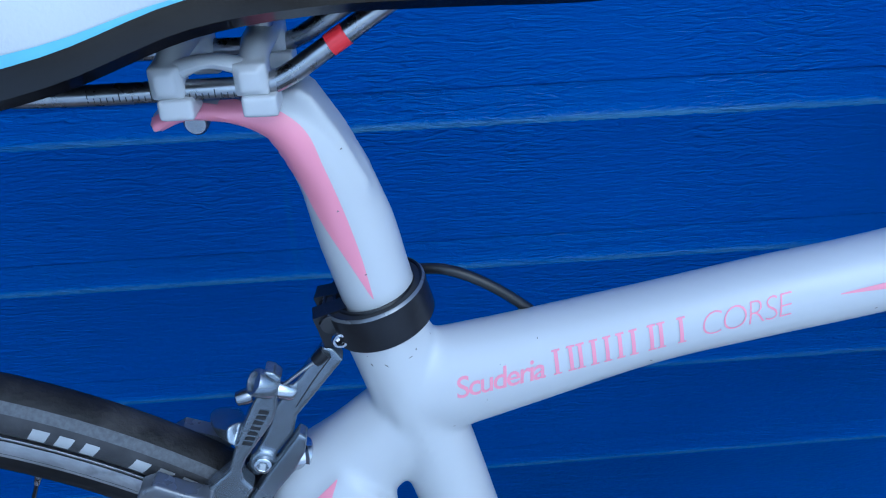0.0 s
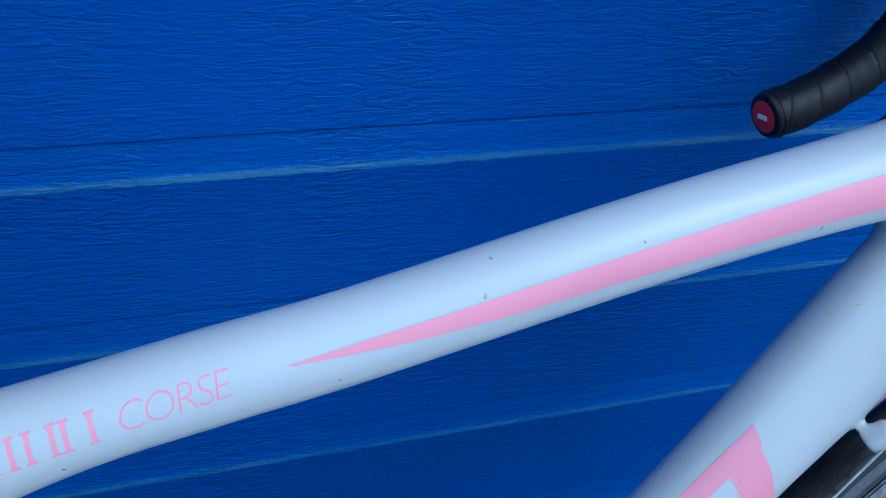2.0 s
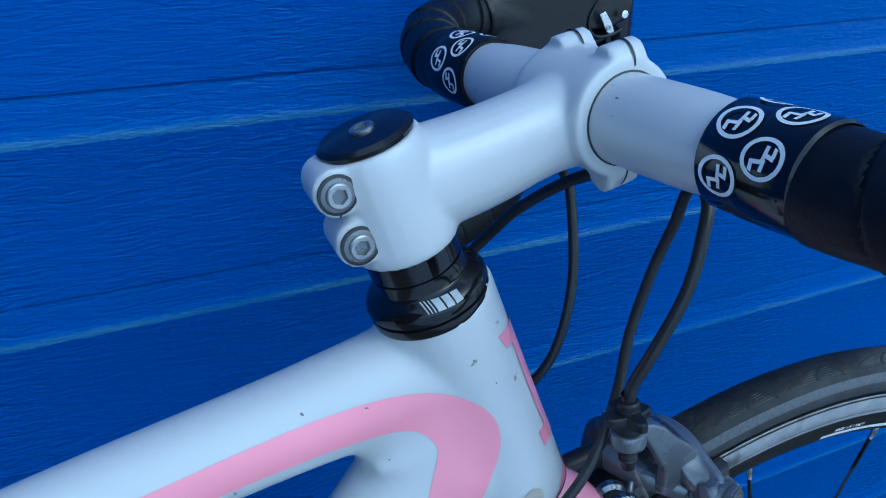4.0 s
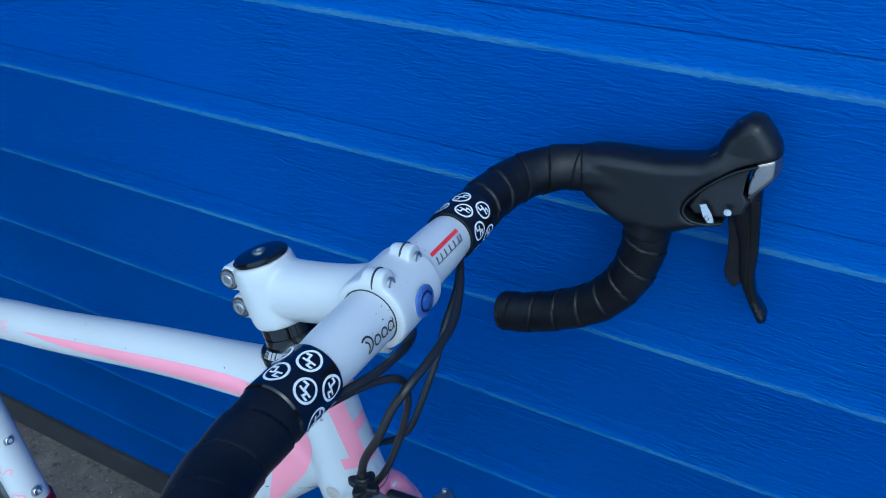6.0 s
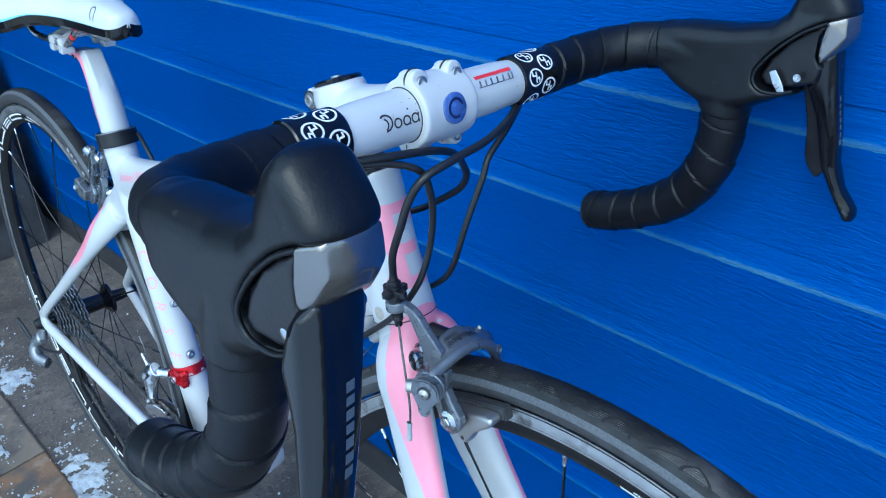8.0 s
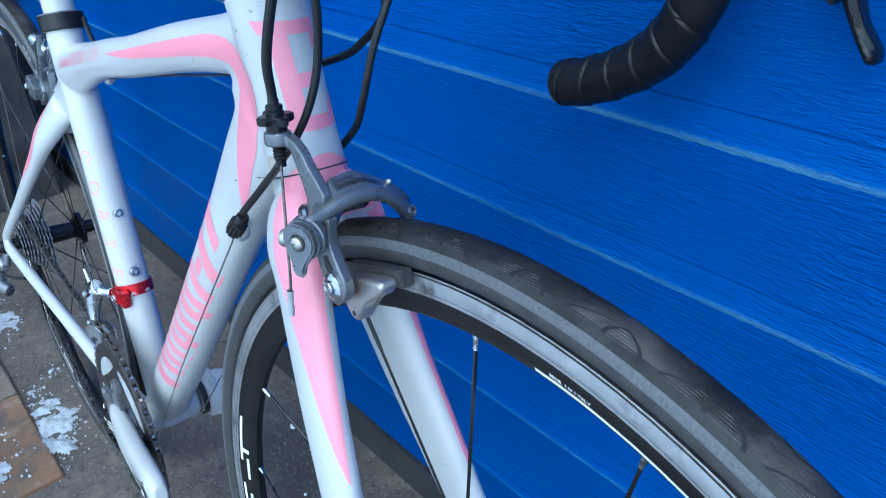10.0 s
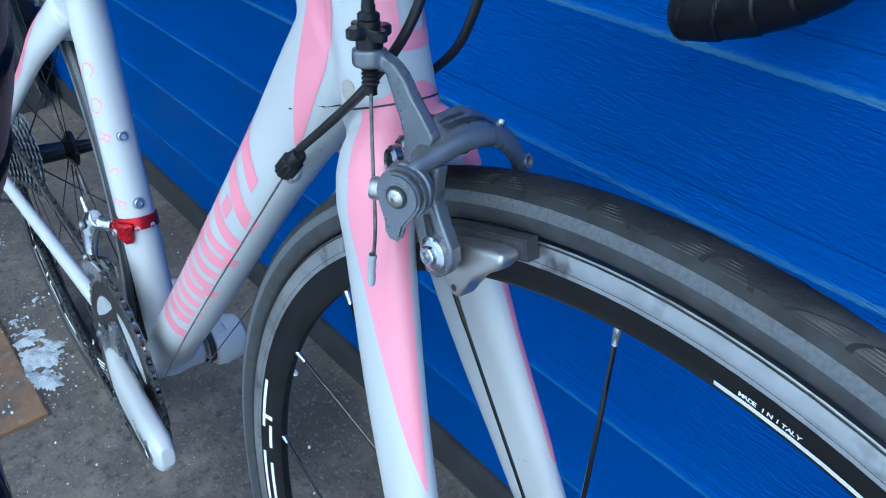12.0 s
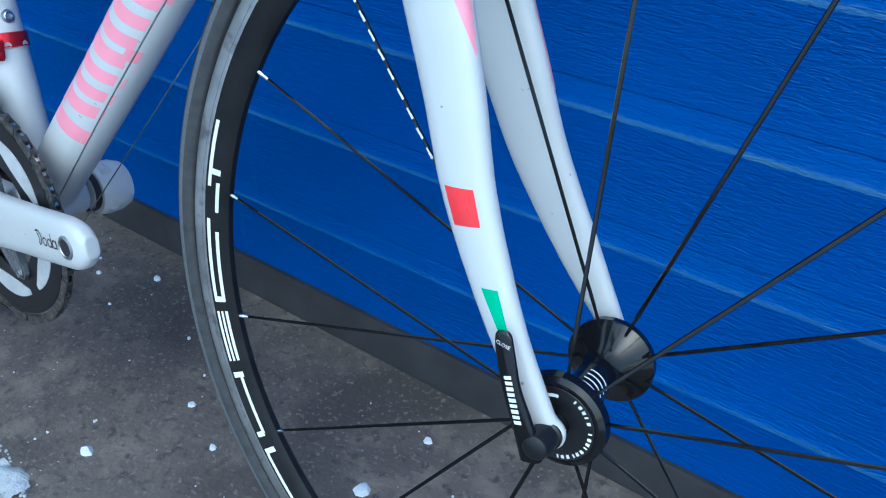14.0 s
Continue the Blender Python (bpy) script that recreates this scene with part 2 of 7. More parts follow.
def patch(corners, nu=8, nv=8, side="y"):
    """A flat four-cornered patch in the side plane or seen from ahead."""
    bm = bmesh.new()
    c = [np.array(q, float) for q in corners]
    g = []
    for i in range(nu + 1):
        a, b = c[0] + (c[1] - c[0]) * i / nu, c[3] + (c[2] - c[3]) * i / nu
        g.append([bm.verts.new(((a + (b - a) * k / nv)[0], 0, (a + (b - a) * k / nv)[1]) if side == "y" else (0, *(a + (b - a) * k / nv))) for k in range(nv + 1)])
    for a, b in zip(g, g[1:]):
        for k in range(nv):
            bm.faces.new((a[k], a[k + 1], b[k + 1], b[k]))
    return bm


def text_mesh(body, size, shear=0.0, offset=0.0, spacing=1.0, cut=0.0025):
    """Flat letters in the x-z plane from their lower left corner, cut fine enough to bend."""
    cu = bpy.data.curves.new("t", "FONT")
    cu.body, cu.size, cu.shear, cu.offset, cu.space_character = body, size, shear, offset, spacing
    cu.resolution_u = 4
    ob = new("t", cu)
    dg = bpy.context.evaluated_depsgraph_get()
    me = bpy.data.meshes.new_from_object(ob.evaluated_get(dg))
    bpy.data.objects.remove(ob)
    bm = bmesh.new()
    bm.from_mesh(me)
    bmesh.ops.rotate(bm, cent=(0, 0, 0), matrix=Matrix.Rotation(radians(90), 3, "X"), verts=bm.verts)
    bmesh.ops.triangulate(bm, faces=bm.faces[:])
    for _ in range(3):
        long = [e for e in bm.edges if e.calc_length() > cut]
        if not long:
            break
        bmesh.ops.subdivide_edges(bm, edges=long, cuts=1)
        bmesh.ops.triangulate(bm, faces=bm.faces[:])
    return bm


def placed(bm, m):
    bmesh.ops.transform(bm, matrix=m, verts=bm.verts)
    return bm


def placed_mesh(me, m):
    me.transform(m)
    return me


def bars(widths, height, gap):
    """A row of plain upright bars in the x-z plane, standing for writing that is not lettered."""
    bm = bmesh.new()
    x = 0.0
    for w in widths:
        f = [bm.verts.new(p) for p in ((x, 0, 0), (x + w, 0, 0), (x + w, 0, height), (x, 0, height))]
        bm.faces.new(f)
        x += w + gap
    bmesh.ops.subdivide_edges(bm, edges=bm.edges[:], cuts=2, use_grid_fill=True)
    return bm


def ring_bars(r_out, r_in, a0, a1, y, n=14, bm=None, lift=0.0003):
    """A flat arc on the side of a wheel; the wheel's axis is y and its middle the origin."""
    bm = bm or bmesh.new()
    prev = None
    for k in range(n + 1):
        a = a0 + (a1 - a0) * k / n
        cur = [bm.verts.new((r * math.cos(a), yy, r * math.sin(a))) for r, yy in ((r_out, y), (r_in, y))]
        if prev:
            bm.faces.new((prev[0], cur[0], cur[1], prev[1]))
        prev = cur
    return bm


# ---- the setting ----
PITCH, RIB0 = 0.1229, 0.0194


def door_material():
    m = mat("blue_door_paint", (0.0005, 0.0615, 0.313), 0.40, vary=0.08, scale=3.0, stretch=(1, 1, 2), spec=0.25)
    nt = m.node_tree
    b = nt.nodes["Principled BSDF"]
    co = nt.nodes.new("ShaderNodeTexCoord")
    geo = nt.nodes.new("ShaderNodeNewGeometry")
    # embossed wood grain
    mp = nt.nodes.new("ShaderNodeMapping")
    mp.inputs["Scale"].default_value = (52, 52, 270)
    nt.links.new(geo.outputs["Position"], mp.inputs[0])
    g = nt.nodes.new("ShaderNodeTexNoise")
    g.inputs["Scale"].default_value, g.inputs["Detail"].default_value, g.inputs["Distortion"].default_value = 1.0, 3, 1.2
    nt.links.new(mp.outputs[0], g.inputs[0])
    fine = nt.nodes.new("ShaderNodeTexNoise")
    fine.inputs["Scale"].default_value = 300
    nt.links.new(geo.outputs["Position"], fine.inputs[0])
    add = nt.nodes.new("ShaderNodeMath")
    add.operation = "MULTIPLY_ADD"
    add.inputs[1].default_value = 0.18
    nt.links.new(fine.outputs[0], add.inputs[0])
    nt.links.new(g.outputs[0], add.inputs[2])
    bp = nt.nodes.new("ShaderNodeBump")
    bp.inputs["Distance"].default_value = 0.0027
    # the embossing is deep in some places and almost worn away in others
    deep = nt.nodes.new("ShaderNodeTexNoise")
    deep.inputs["Scale"].default_value, deep.inputs["Detail"].default_value = 5.5, 2
    nt.links.new(geo.outputs["Position"], deep.inputs[0])
    dr = nt.nodes.new("ShaderNodeMapRange")
    dr.inputs[1].default_value, dr.inputs[2].default_value, dr.inputs[3].default_value, dr.inputs[4].default_value = 0.42, 0.66, 0.42, 1.0
    nt.links.new(deep.outputs[0], dr.inputs[0])
    nt.links.new(dr.outputs[0], bp.inputs["Strength"])
    nt.links.new(add.outputs[0], bp.inputs["Height"])
    nt.links.new(bp.outputs[0], b.inputs["Normal"])
    # pale worn dust along each rib, with a ragged lower edge, and faint runs below it
    sep = nt.nodes.new("ShaderNodeSeparateXYZ")
    nt.links.new(co.outputs["Object"], sep.inputs[0])
    mq = nt.nodes.new("ShaderNodeMapping")
    mq.inputs["Scale"].default_value = (160, 1, 420)
    nt.links.new(geo.outputs["Position"], mq.inputs[0])
    rag = nt.nodes.new("ShaderNodeTexNoise")
    rag.inputs["Scale"].default_value, rag.inputs["Detail"].default_value = 1.0, 5
    nt.links.new(mq.outputs[0], rag.inputs[0])
    shift = nt.nodes.new("ShaderNodeMath")
    shift.operation = "MULTIPLY_ADD"
    shift.inputs[1].default_value = 0.0042
    nt.links.new(rag.outputs[0], shift.inputs[0])
    nt.links.new(sep.outputs[2], shift.inputs[2])
    low = nt.nodes.new("ShaderNodeMapRange")
    low.inputs[1].default_value, low.inputs[2].default_value = -0.0022, -0.0014
    nt.links.new(shift.outputs[0], low.inputs[0])
    high = nt.nodes.new("ShaderNodeMapRange")
    high.inputs[1].default_value, high.inputs[2].default_value = 0.0046, 0.0012
    nt.links.new(shift.outputs[0], high.inputs[0])
    mul = nt.nodes.new("ShaderNodeMath")
    mul.operation = "MULTIPLY"
    nt.links.new(low.outputs[0], mul.inputs[0])
    nt.links.new(high.outputs[0], mul.inputs[1])
    patchy = nt.nodes.new("ShaderNodeTexNoise")
    patchy.inputs["Scale"].default_value, patchy.inputs["Detail"].default_value = 9, 4
    nt.links.new(geo.outputs["Position"], patchy.inputs[0])
    pr = nt.nodes.new("ShaderNodeMapRange")
    pr.inputs[1].default_value, pr.inputs[2].default_value, pr.inputs[3].default_value, pr.inputs[4].default_value = 0.3, 0.7, 0.35, 0.95
    nt.links.new(patchy.outputs[0], pr.inputs[0])
    # the pale rib line grows fainter towards the bottom of the door
    height = nt.nodes.new("ShaderNodeSeparateXYZ")
    nt.links.new(geo.outputs["Position"], height.inputs[0])
    fade = nt.nodes.new("ShaderNodeMapRange")
    fade.inputs[1].default_value, fade.inputs[2].default_value, fade.inputs[3].default_value, fade.inputs[4].default_value = 0.10, 0.62, 0.50, 1.0
    nt.links.new(height.outputs[2], fade.inputs[0])
    keep = nt.nodes.new("ShaderNodeMath")
    keep.operation = "MULTIPLY"
    nt.links.new(fade.outputs[0], keep.inputs[0])
    nt.links.new(pr.outputs[0], keep.inputs[1])
    mul2 = nt.nodes.new("ShaderNodeMath")
    mul2.operation = "MULTIPLY"
    nt.links.new(mul.outputs[0], mul2.inputs[0])
    nt.links.new(keep.outputs[0], mul2.inputs[1])
    mr = nt.nodes.new("ShaderNodeMapping")
    mr.inputs["Scale"].default_value = (55, 1, 3.0)
    nt.links.new(geo.outputs["Position"], mr.inputs[0])
    runs = nt.nodes.new("ShaderNodeTexNoise")
    runs.inputs["Scale"].default_value = 1.0
    nt.links.new(mr.outputs[0], runs.inputs[0])
    rr = nt.nodes.new("ShaderNodeMapRange")
    rr.inputs[1].default_value, rr.inputs[2].default_value, rr.inputs[4].default_value = 0.68, 0.8, 0.16
    nt.links.new(runs.outputs[0], rr.inputs[0])
    mx = nt.nodes.new("ShaderNodeMath")
    mx.operation = "MAXIMUM"
    nt.links.new(mul2.outputs[0], mx.inputs[0])
    nt.links.new(rr.outputs[0], mx.inputs[1])
    mix = nt.nodes.new("ShaderNodeMix")
    mix.data_type = "RGBA"
    mix.inputs[7].default_value = (0.085, 0.20, 0.36, 1)
    nt.links.new(mx.outputs[0], mix.inputs[0])
    nt.links.new(b.inputs["Base Color"].links[0].from_socket, mix.inputs[6])
    nt.links.new(mix.outputs[2], b.inputs["Base Color"])
    return m


DOOR = door_material()
SEAL = mat("weather_seal_rubber", (0.024, 0.024, 0.028), 0.75, vary=0.35, scale=25, bump=0.3, bump_scale=200)


def ground_material():
    m = mat("wet_concrete", (0.165, 0.140, 0.118), 0.6, tint=(0.085, 0.073, 0.066), scale=9, bump=0.8, bump_scale=160)
    m = speckled(m, (0.21, 0.175, 0.145), 22, 0.5, 0.72)
    m = speckled(m, (0.066, 0.056, 0.05), 4.5, 0.48, 0.64)
    m = speckled(m, (0.06, 0.054, 0.05), 75, 0.55, 0.7)
    return speckled(m, (0.19, 0.172, 0.155), 190, 0.58, 0.70)


GROUND = ground_material()
PAVER = speckled(speckled(mat("brown_paver", (0.25, 0.14, 0.075), 0.75, tint=(0.12, 0.085, 0.06), scale=9, bump=0.6, bump_scale=130), (0.26, 0.2, 0.15), 40, 0.55, 0.7), (0.085, 0.078, 0.072), 13, 0.50, 0.64)
OLDSNOW = speckled(mat("crusted_snow", (0.47, 0.50, 0.54), 0.75, vary=0.14, scale=120, bump=0.8, bump_scale=420), (0.30, 0.29, 0.28), 60, 0.56, 0.74)
SNOW = mat("old_snow", (0.70, 0.74, 0.80), 0.7, vary=0.06, scale=80, bump=0.6, bump_scale=300)
DARKWALL = speckled(mat("dark_rough_wall", (0.042, 0.042, 0.046), 0.8, vary=0.5, scale=14, bump=0.9, bump_scale=60), (0.09, 0.09, 0.09), 30, 0.66, 0.74)

# ground
bm = bmesh.new()
for x, y in ((-60, -60), (60, -60), (60, 60), (-60, 60)):
    bm.verts.new((x, y, -0.002))
bm.faces.new(bm.verts[:])
tagged(part("ground", bm, GROUND), "stained grey-brown wet concrete ground before the door", "ground", kind="structure")

# unseen snow field in front, added to throw light up on door and bicycle
bm = bmesh.new()
grid = []
xs = np.concatenate((np.linspace(-60, -4, 8), np.linspace(-3.2, 4.2, 75), np.linspace(5, 60, 8)))
for j, d in enumerate((0.0, 0.03, 0.08, 0.16, 0.3, 0.6, 1.2, 2.5, 6, 15, 58)):
    row = []
    for x in xs:
        y = -1.15 - d + 0.16 * noise.noise(Vector((x * 1.7, 0.3, 2))) * math.exp(-d) + 0.05 * noise.noise(Vector((x * 9, 1.1, 5))) * math.exp(-3 * d)
        z = -0.004 if j == 0 else 0.035 * min(1.0, d / 0.3) ** 0.5 + 0.02 * noise.noise(Vector((x * 2.3, y * 2.3, 9))) * min(1.0, d)
        row.append(bm.verts.new((x, y, z)))
    grid.append(row)
for a, b in zip(grid, grid[1:]):
    for k in range(len(xs) - 1):
        bm.faces.new((a[k], a[k + 1], b[k + 1], b[k]))
tagged(part("snow", bm, SNOW), "unseen field of old white snow, added to bounce light", "snow", kind="stuff")

# sectional door
door = new("garage_door")
tagged(door, "ribbed blue steel garage door with embossed wood grain", "garage door", kind="structure")
prof = [(0.0014, -PITCH + 0.0242), (0.0005, -PITCH + 0.0243), (0.0, -PITCH + 0.0252), (0.0, -0.005), (-0.0009, -0.002), (-0.0008, 0.0008), (0.0003, 0.0030), (0.0009, 0.010), (0.0014, 0.0220), (0.0019, 0.0238), (0.0019, 0.0262), (0.04, 0.0262), (0.04, -PITCH + 0.0242)]
bm = bmesh.new()
ends = []
for x in (-1.7, 2.6):
    ends.append([bm.verts.new((x, y, z)) for y, z in prof])
for k in range(len(prof)):
    j = (k + 1) % len(prof)
    bm.faces.new((ends[0][k], ends[0][j], ends[1][j], ends[1][k]))
bm.faces.new(ends[0])
bm.faces.new(ends[1][::-1])
first = part("door_panel", bm, DOOR, door, angle=25)
first.location = (0, 0, RIB0 + PITCH)
for k in range(1, 18):
    again(first, pose(0, 0, RIB0 + (k + 1) * PITCH), door)
# bottom seal on the ground
bm = bmesh.new()
ends = []
for x in (-1.7, 2.6):
    ends.append([bm.verts.new((x, y, z)) for y, z in ((0.03, -0.002), (-0.012, -0.002), (-0.013, 0.004), (-0.008, 0.012), (-0.009, 0.044), (-0.006, 0.050), (0.03, 0.050))])
for k in range(7):
    bm.faces.new((ends[0][k], ends[0][(k + 1) % 7], ends[1][(k + 1) % 7], ends[1][k]))
bm.faces.new(ends[0])
bm.faces.new(ends[1][::-1])
tagged(part("door_seal", bm, SEAL, door, angle=60), "dark grey rubber threshold under the door")

# dark wall beside the door
bm = bmesh.new()
box((-1.555, -0.83, 1.1), (0.5, 1.56, 2.2), 0.01, bm)
tagged(part("wall_side", bm, DARKWALL), "dark rough wall standing beside the door", "wall", kind="structure")

# ---- the bicycle ----
# its own axes: x ahead, y to its left, z up; the front tyre's contact is the origin
LEAN = pose(0.6278, -0.3064, 0.0003, -5.84, 0, 1.181)
bike = new("road_bicycle")
bike.matrix_world = LEAN
tagged(bike, "white and pink road bicycle leaning against the blue door", "bicycle")
FR = pose(-0.2, 0.001, 0, 0, 0, -2.4) @ pose(0.2, 0, 0) @ Matrix.Diagonal((0.981, 1, 1, 1))  # the frame, from which the fork is turned a little


# frame: tubes grown together
def frame_skin():
    t = []
    t.append(loft([(-0.553, 0, 0.246, 0.0165, 0.0165), (-0.557, 0, 0.262, 0.0178, 0.0178), (-0.6165, 0, 0.467, 0.0178, 0.0178), (-0.6512, 0, 0.60, 0.018, 0.0185), (-0.6685, 0, 0.662, 0.0182, 0.0182), (-0.672, 0, 0.677, 0.0178, 0.0178)], n=4))
    t.append(loft([(-0.668, 0, 0.634, 0.018, 0.028), (-0.617, 0, 0.6475, 0.0182, 0.0222), (-0.56, 0, 0.6632, 0.0172, 0.0175), (-0.51, 0, 0.6740, 0.0168, 0.0173), (-0.46, 0, 0.6838, 0.0165, 0.0172), (-0.345, 0, 0.7105, 0.0165, 0.0178), (-0.262, 0, 0.7265, 0.0178, 0.0188), (-0.205, 0, 0.736, 0.019, 0.024)], n=5))
    t.append(loft([(-0.1995, 0, 0.6962, 0.0205, 0.032), (-0.2358, 0, 0.6557, 0.0198, 0.0296), (-0.299, 0, 0.5808, 0.0188, 0.0262), (-0.4255, 0, 0.426, 0.0196, 0.0258), (-0.513, 0, 0.322, 0.0210, 0.0253), (-0.555, 0, 0.269, 0.0240, 0.021)], n=5, power=2.25))
    t.append(loft([(-0.2065, 0, 0.7655, 0.0238, 0.0238), (-0.203, 0, 0.757, 0.0232, 0.0232), (-0.1862, 0, 0.71, 0.0208, 0.0238), (-0.1712, 0, 0.668, 0.0222, 0.0244), (-0.1685, 0, 0.6575, 0.0228, 0.0228)], n=4))
    t.append(turned([(0, -0.032), (0.0198, -0.032), (0.0198, 0.032), (0, 0.032)], (-0.557, 0, 0.260), (0, 1, 0), 32))
    t.append(loft([(-0.198, 0, 0.708, 0.0178, 0.026), (-0.214, 0, 0.7065, 0.0186, 0.021), (-0.228, 0, 0.7055, 0.0168, 0.012), (-0.237, 0, 0.706, 0.0130, 0.0045)], n=4, power=2.4))
    # wishbone and stays
    t.append(loft([(-0.654, 0, 0.630, 0.0165, 0.021), (-0.684, 0, 0.600, 0.0195, 0.0240), (-0.706, 0, 0.580, 0.0240, 0.0250), (-0.716, 0, 0.566, 0.0220, 0.0180)], n=4))
    for s in (-1, 1):
        t.append(loft([(-0.684, 0.012 * s, 0.593, 0.0125, 0.020), (-0.717, 0.0295 * s, 0.557, 0.0108, 0.0165), (-0.755, 0.038 * s, 0.52, 0.0085, 0.0115), (-0.85, 0.05 * s, 0.44, 0.007, 0.0085), (-0.945, 0.062 * s, 0.362, 0.0065, 0.0075), (-0.962, 0.064 * s, 0.345, 0.0055, 0.010)], n=4, seg=18))
        t.append(loft([(-0.567, 0.022 * s, 0.262, 0.011, 0.014), (-0.635, 0.032 * s, 0.272, 0.0085, 0.012), (-0.78, 0.047 * s, 0.299, 0.0075, 0.0095), (-0.93, 0.063 * s, 0.331, 0.007, 0.0085), (-0.965, 0.065 * s, 0.338, 0.005, 0.0125)], n=4, seg=18))
    # cable boss on each side of the down tube
    for s in (-1, 1):
        t.append(loft([(-0.238, 0.0175 * s, 0.608, 0.006, 0.006), (-0.2295, 0.0220 * s, 0.617, 0.0068, 0.0068)], n=1, seg=16))
    return melted(t, 0.0018, 12)


def eased(me, centre, radius, rounds):
    """Fills the crease round a place with a smooth fillet."""
    co = np.empty(len(me.vertices) * 3)
    me.vertices.foreach_get("co", co)
    co = co.reshape(-1, 3)
    ed = np.empty(len(me.edges) * 2, dtype=np.int64)
    me.edges.foreach_get("vertices", ed)
    ed = ed.reshape(-1, 2)
    far = np.linalg.norm(co - np.array(centre), axis=1)
    ed = ed[(far[ed] < radius * 1.2).all(1)]
    nor = np.array([v.normal[:] for v in me.vertices])
    k = np.clip(1.7 * (1 - far / radius), 0, 1)
    i, j = np.concatenate((ed[:, 0], ed[:, 1])), np.concatenate((ed[:, 1], ed[:, 0]))
    count = np.maximum(1, np.bincount(i, minlength=len(co)))
    for _ in range(rounds):
        mean = np.stack([np.bincount(i, weights=co[j, a], minlength=len(co)) / count for a in range(3)], 1)
        d = (mean - co) * k[:, None]
        up = (d * nor).sum(1)
        co = co + d - nor * np.minimum(up, 0)[:, None]
    me.vertices.foreach_set("co", co.ravel())
    me.update()


frame_mesh = frame_skin()
eased(frame_mesh, (-0.226, 0, 0.704), 0.042, 150)
for v in frame_mesh.vertices:
    v.co.z += 0.02 * max(0.0, 0.62 - v.co.z)
frame_tree = tree_of(frame_mesh)
RIGHT, BACK = (0, 1, 0), (-1, 0, 0)
frm = part("bike_frame", moved(frame_mesh, FR), WHITE, bike, "glossy white bicycle frame with smooth joints")


def decal(name, bm, tree, way, material, parent, label="", place=None, lift=0.00028):
    onto(bm, tree, way, lift)
    if place is not None:
        placed(bm, place)
    return part(name, bm, material, parent, label)


# pink swoosh: along the top tube, round the head and down the down tube
decal("pink_stripe", ribbon([(-0.486, 0.684, 0.0002), (-0.43, 0.6935, 0.0033), (-0.36, 0.7080, 0.0050), (-0.30, 0.7205, 0.0060), (-0.25, 0.7292, 0.0070), (-0.2185, 0.7285, 0.0082), (-0.2012, 0.713, 0.0124), (-0.2060, 0.689, 0.0122), (-0.2175, 0.664, 0.0082), (-0.2290, 0.6385, 0.0036), (-0.237, 0.624, 0.0003)], 12), frame_tree, RIGHT, PINK, frm, "pink swoosh stripe", FR)
decal("pink_stripe", ribbon([(-0.6965, 0.6030, 0.0002), (-0.7095, 0.5850, 0.0045), (-0.7300, 0.5560, 0.0075), (-0.7620, 0.5200, 0.0060), (-0.80, 0.4865, 0.0003)], 10), frame_tree, RIGHT, PINK, frm, "", FR)
# lettering along the top tube
TT = Matrix.Translation((-0.6425, 0, 0.6435)) @ Matrix.Rotation(radians(-13.2), 4, "Y")
decal("lettering", placed(text_mesh("Scuderia", 0.0132, 0.25, 0.0001, 0.86), TT), frame_tree, RIGHT, PINK, frm, "pink italic lettering Scuderia", FR)
decal("lettering", placed(text_mesh("CORSE", 0.0138, 0.22, -0.0003, 0.84), TT @ Matrix.Translation((0.1035, 0, 0.0003))), frame_tree, RIGHT, PINK, frm, "pink thin lettering CORSE", FR)
x = 0.0430
for w in (0.0078, 0.0128, 0.0046, 0.0092, 0.0100):
    n = 3 if w > 0.012 else 1 if w < 0.005 else 2
    for k in range(n):
        x0 = x + (w - 0.0016) * (k / (n - 1) if n > 1 else 0.5)
        bm = bmesh.new()
        bm.faces.new([bm.verts.new(p) for p in ((x0, 0, 0), (x0 + 0.0016, 0, 0), (x0 + 0.0028, 0, 0.0102), (x0 + 0.0012, 0, 0.0102))])
        bmesh.ops.subdivide_edges(bm, edges=bm.edges[:], cuts=4, use_grid_fill=True)
        decal("logo_bar", placed(bm, TT), frame_tree, RIGHT, PINK, frm, "", FR)
        for z in (0.0, 0.0096):
            e = x0 + 0.0012 * z / 0.0096
            bm = bmesh.new()
            bm.faces.new([bm.verts.new(p) for p in ((e - 0.0009, 0, z), (e + 0.0026, 0, z), (e + 0.0027, 0, z + 0.0007), (e - 0.0008, 0, z + 0.0007))])
            bmesh.ops.subdivide_edges(bm, edges=bm.edges[:], cuts=3, use_grid_fill=True)
            decal("logo_bar", placed(bm, TT), frame_tree, RIGHT, PINK, frm, "", FR, lift=0.00034)
    x += w + 0.0024

# seat collar, post and saddle (frame axes)
SAX = (-0.2505, 0, 0.968)  # way up the seat tube
bm = turned([(0.0186, -0.001), (0.0212, -0.0006), (0.0220, 0.0002), (0.0221, 0.0150), (0.0214, 0.0160), (0.0206, 0.0160), (0.0202, 0.0152), (0.0176, 0.0152), (0.0172, 0.0160), (0.0160, 0.0158), (0.0154, 0.010)], (-0.6708, 0, 0.6740), SAX, 64)
for s in (-1, 1):
    box((-0.6915, 0.0068 * s, 0.6774), (0.0140, 0.0126, 0.0152), 0.0020, bm, Matrix.Translation((-0.6915, 0, 0.6774)) @ Matrix.Rotation(radians(-14.5), 4, "Y") @ Matrix.Rotation(radians(-7 * s), 4, "Z") @ Matrix.Translation((0.6915, 0, -0.6774)))
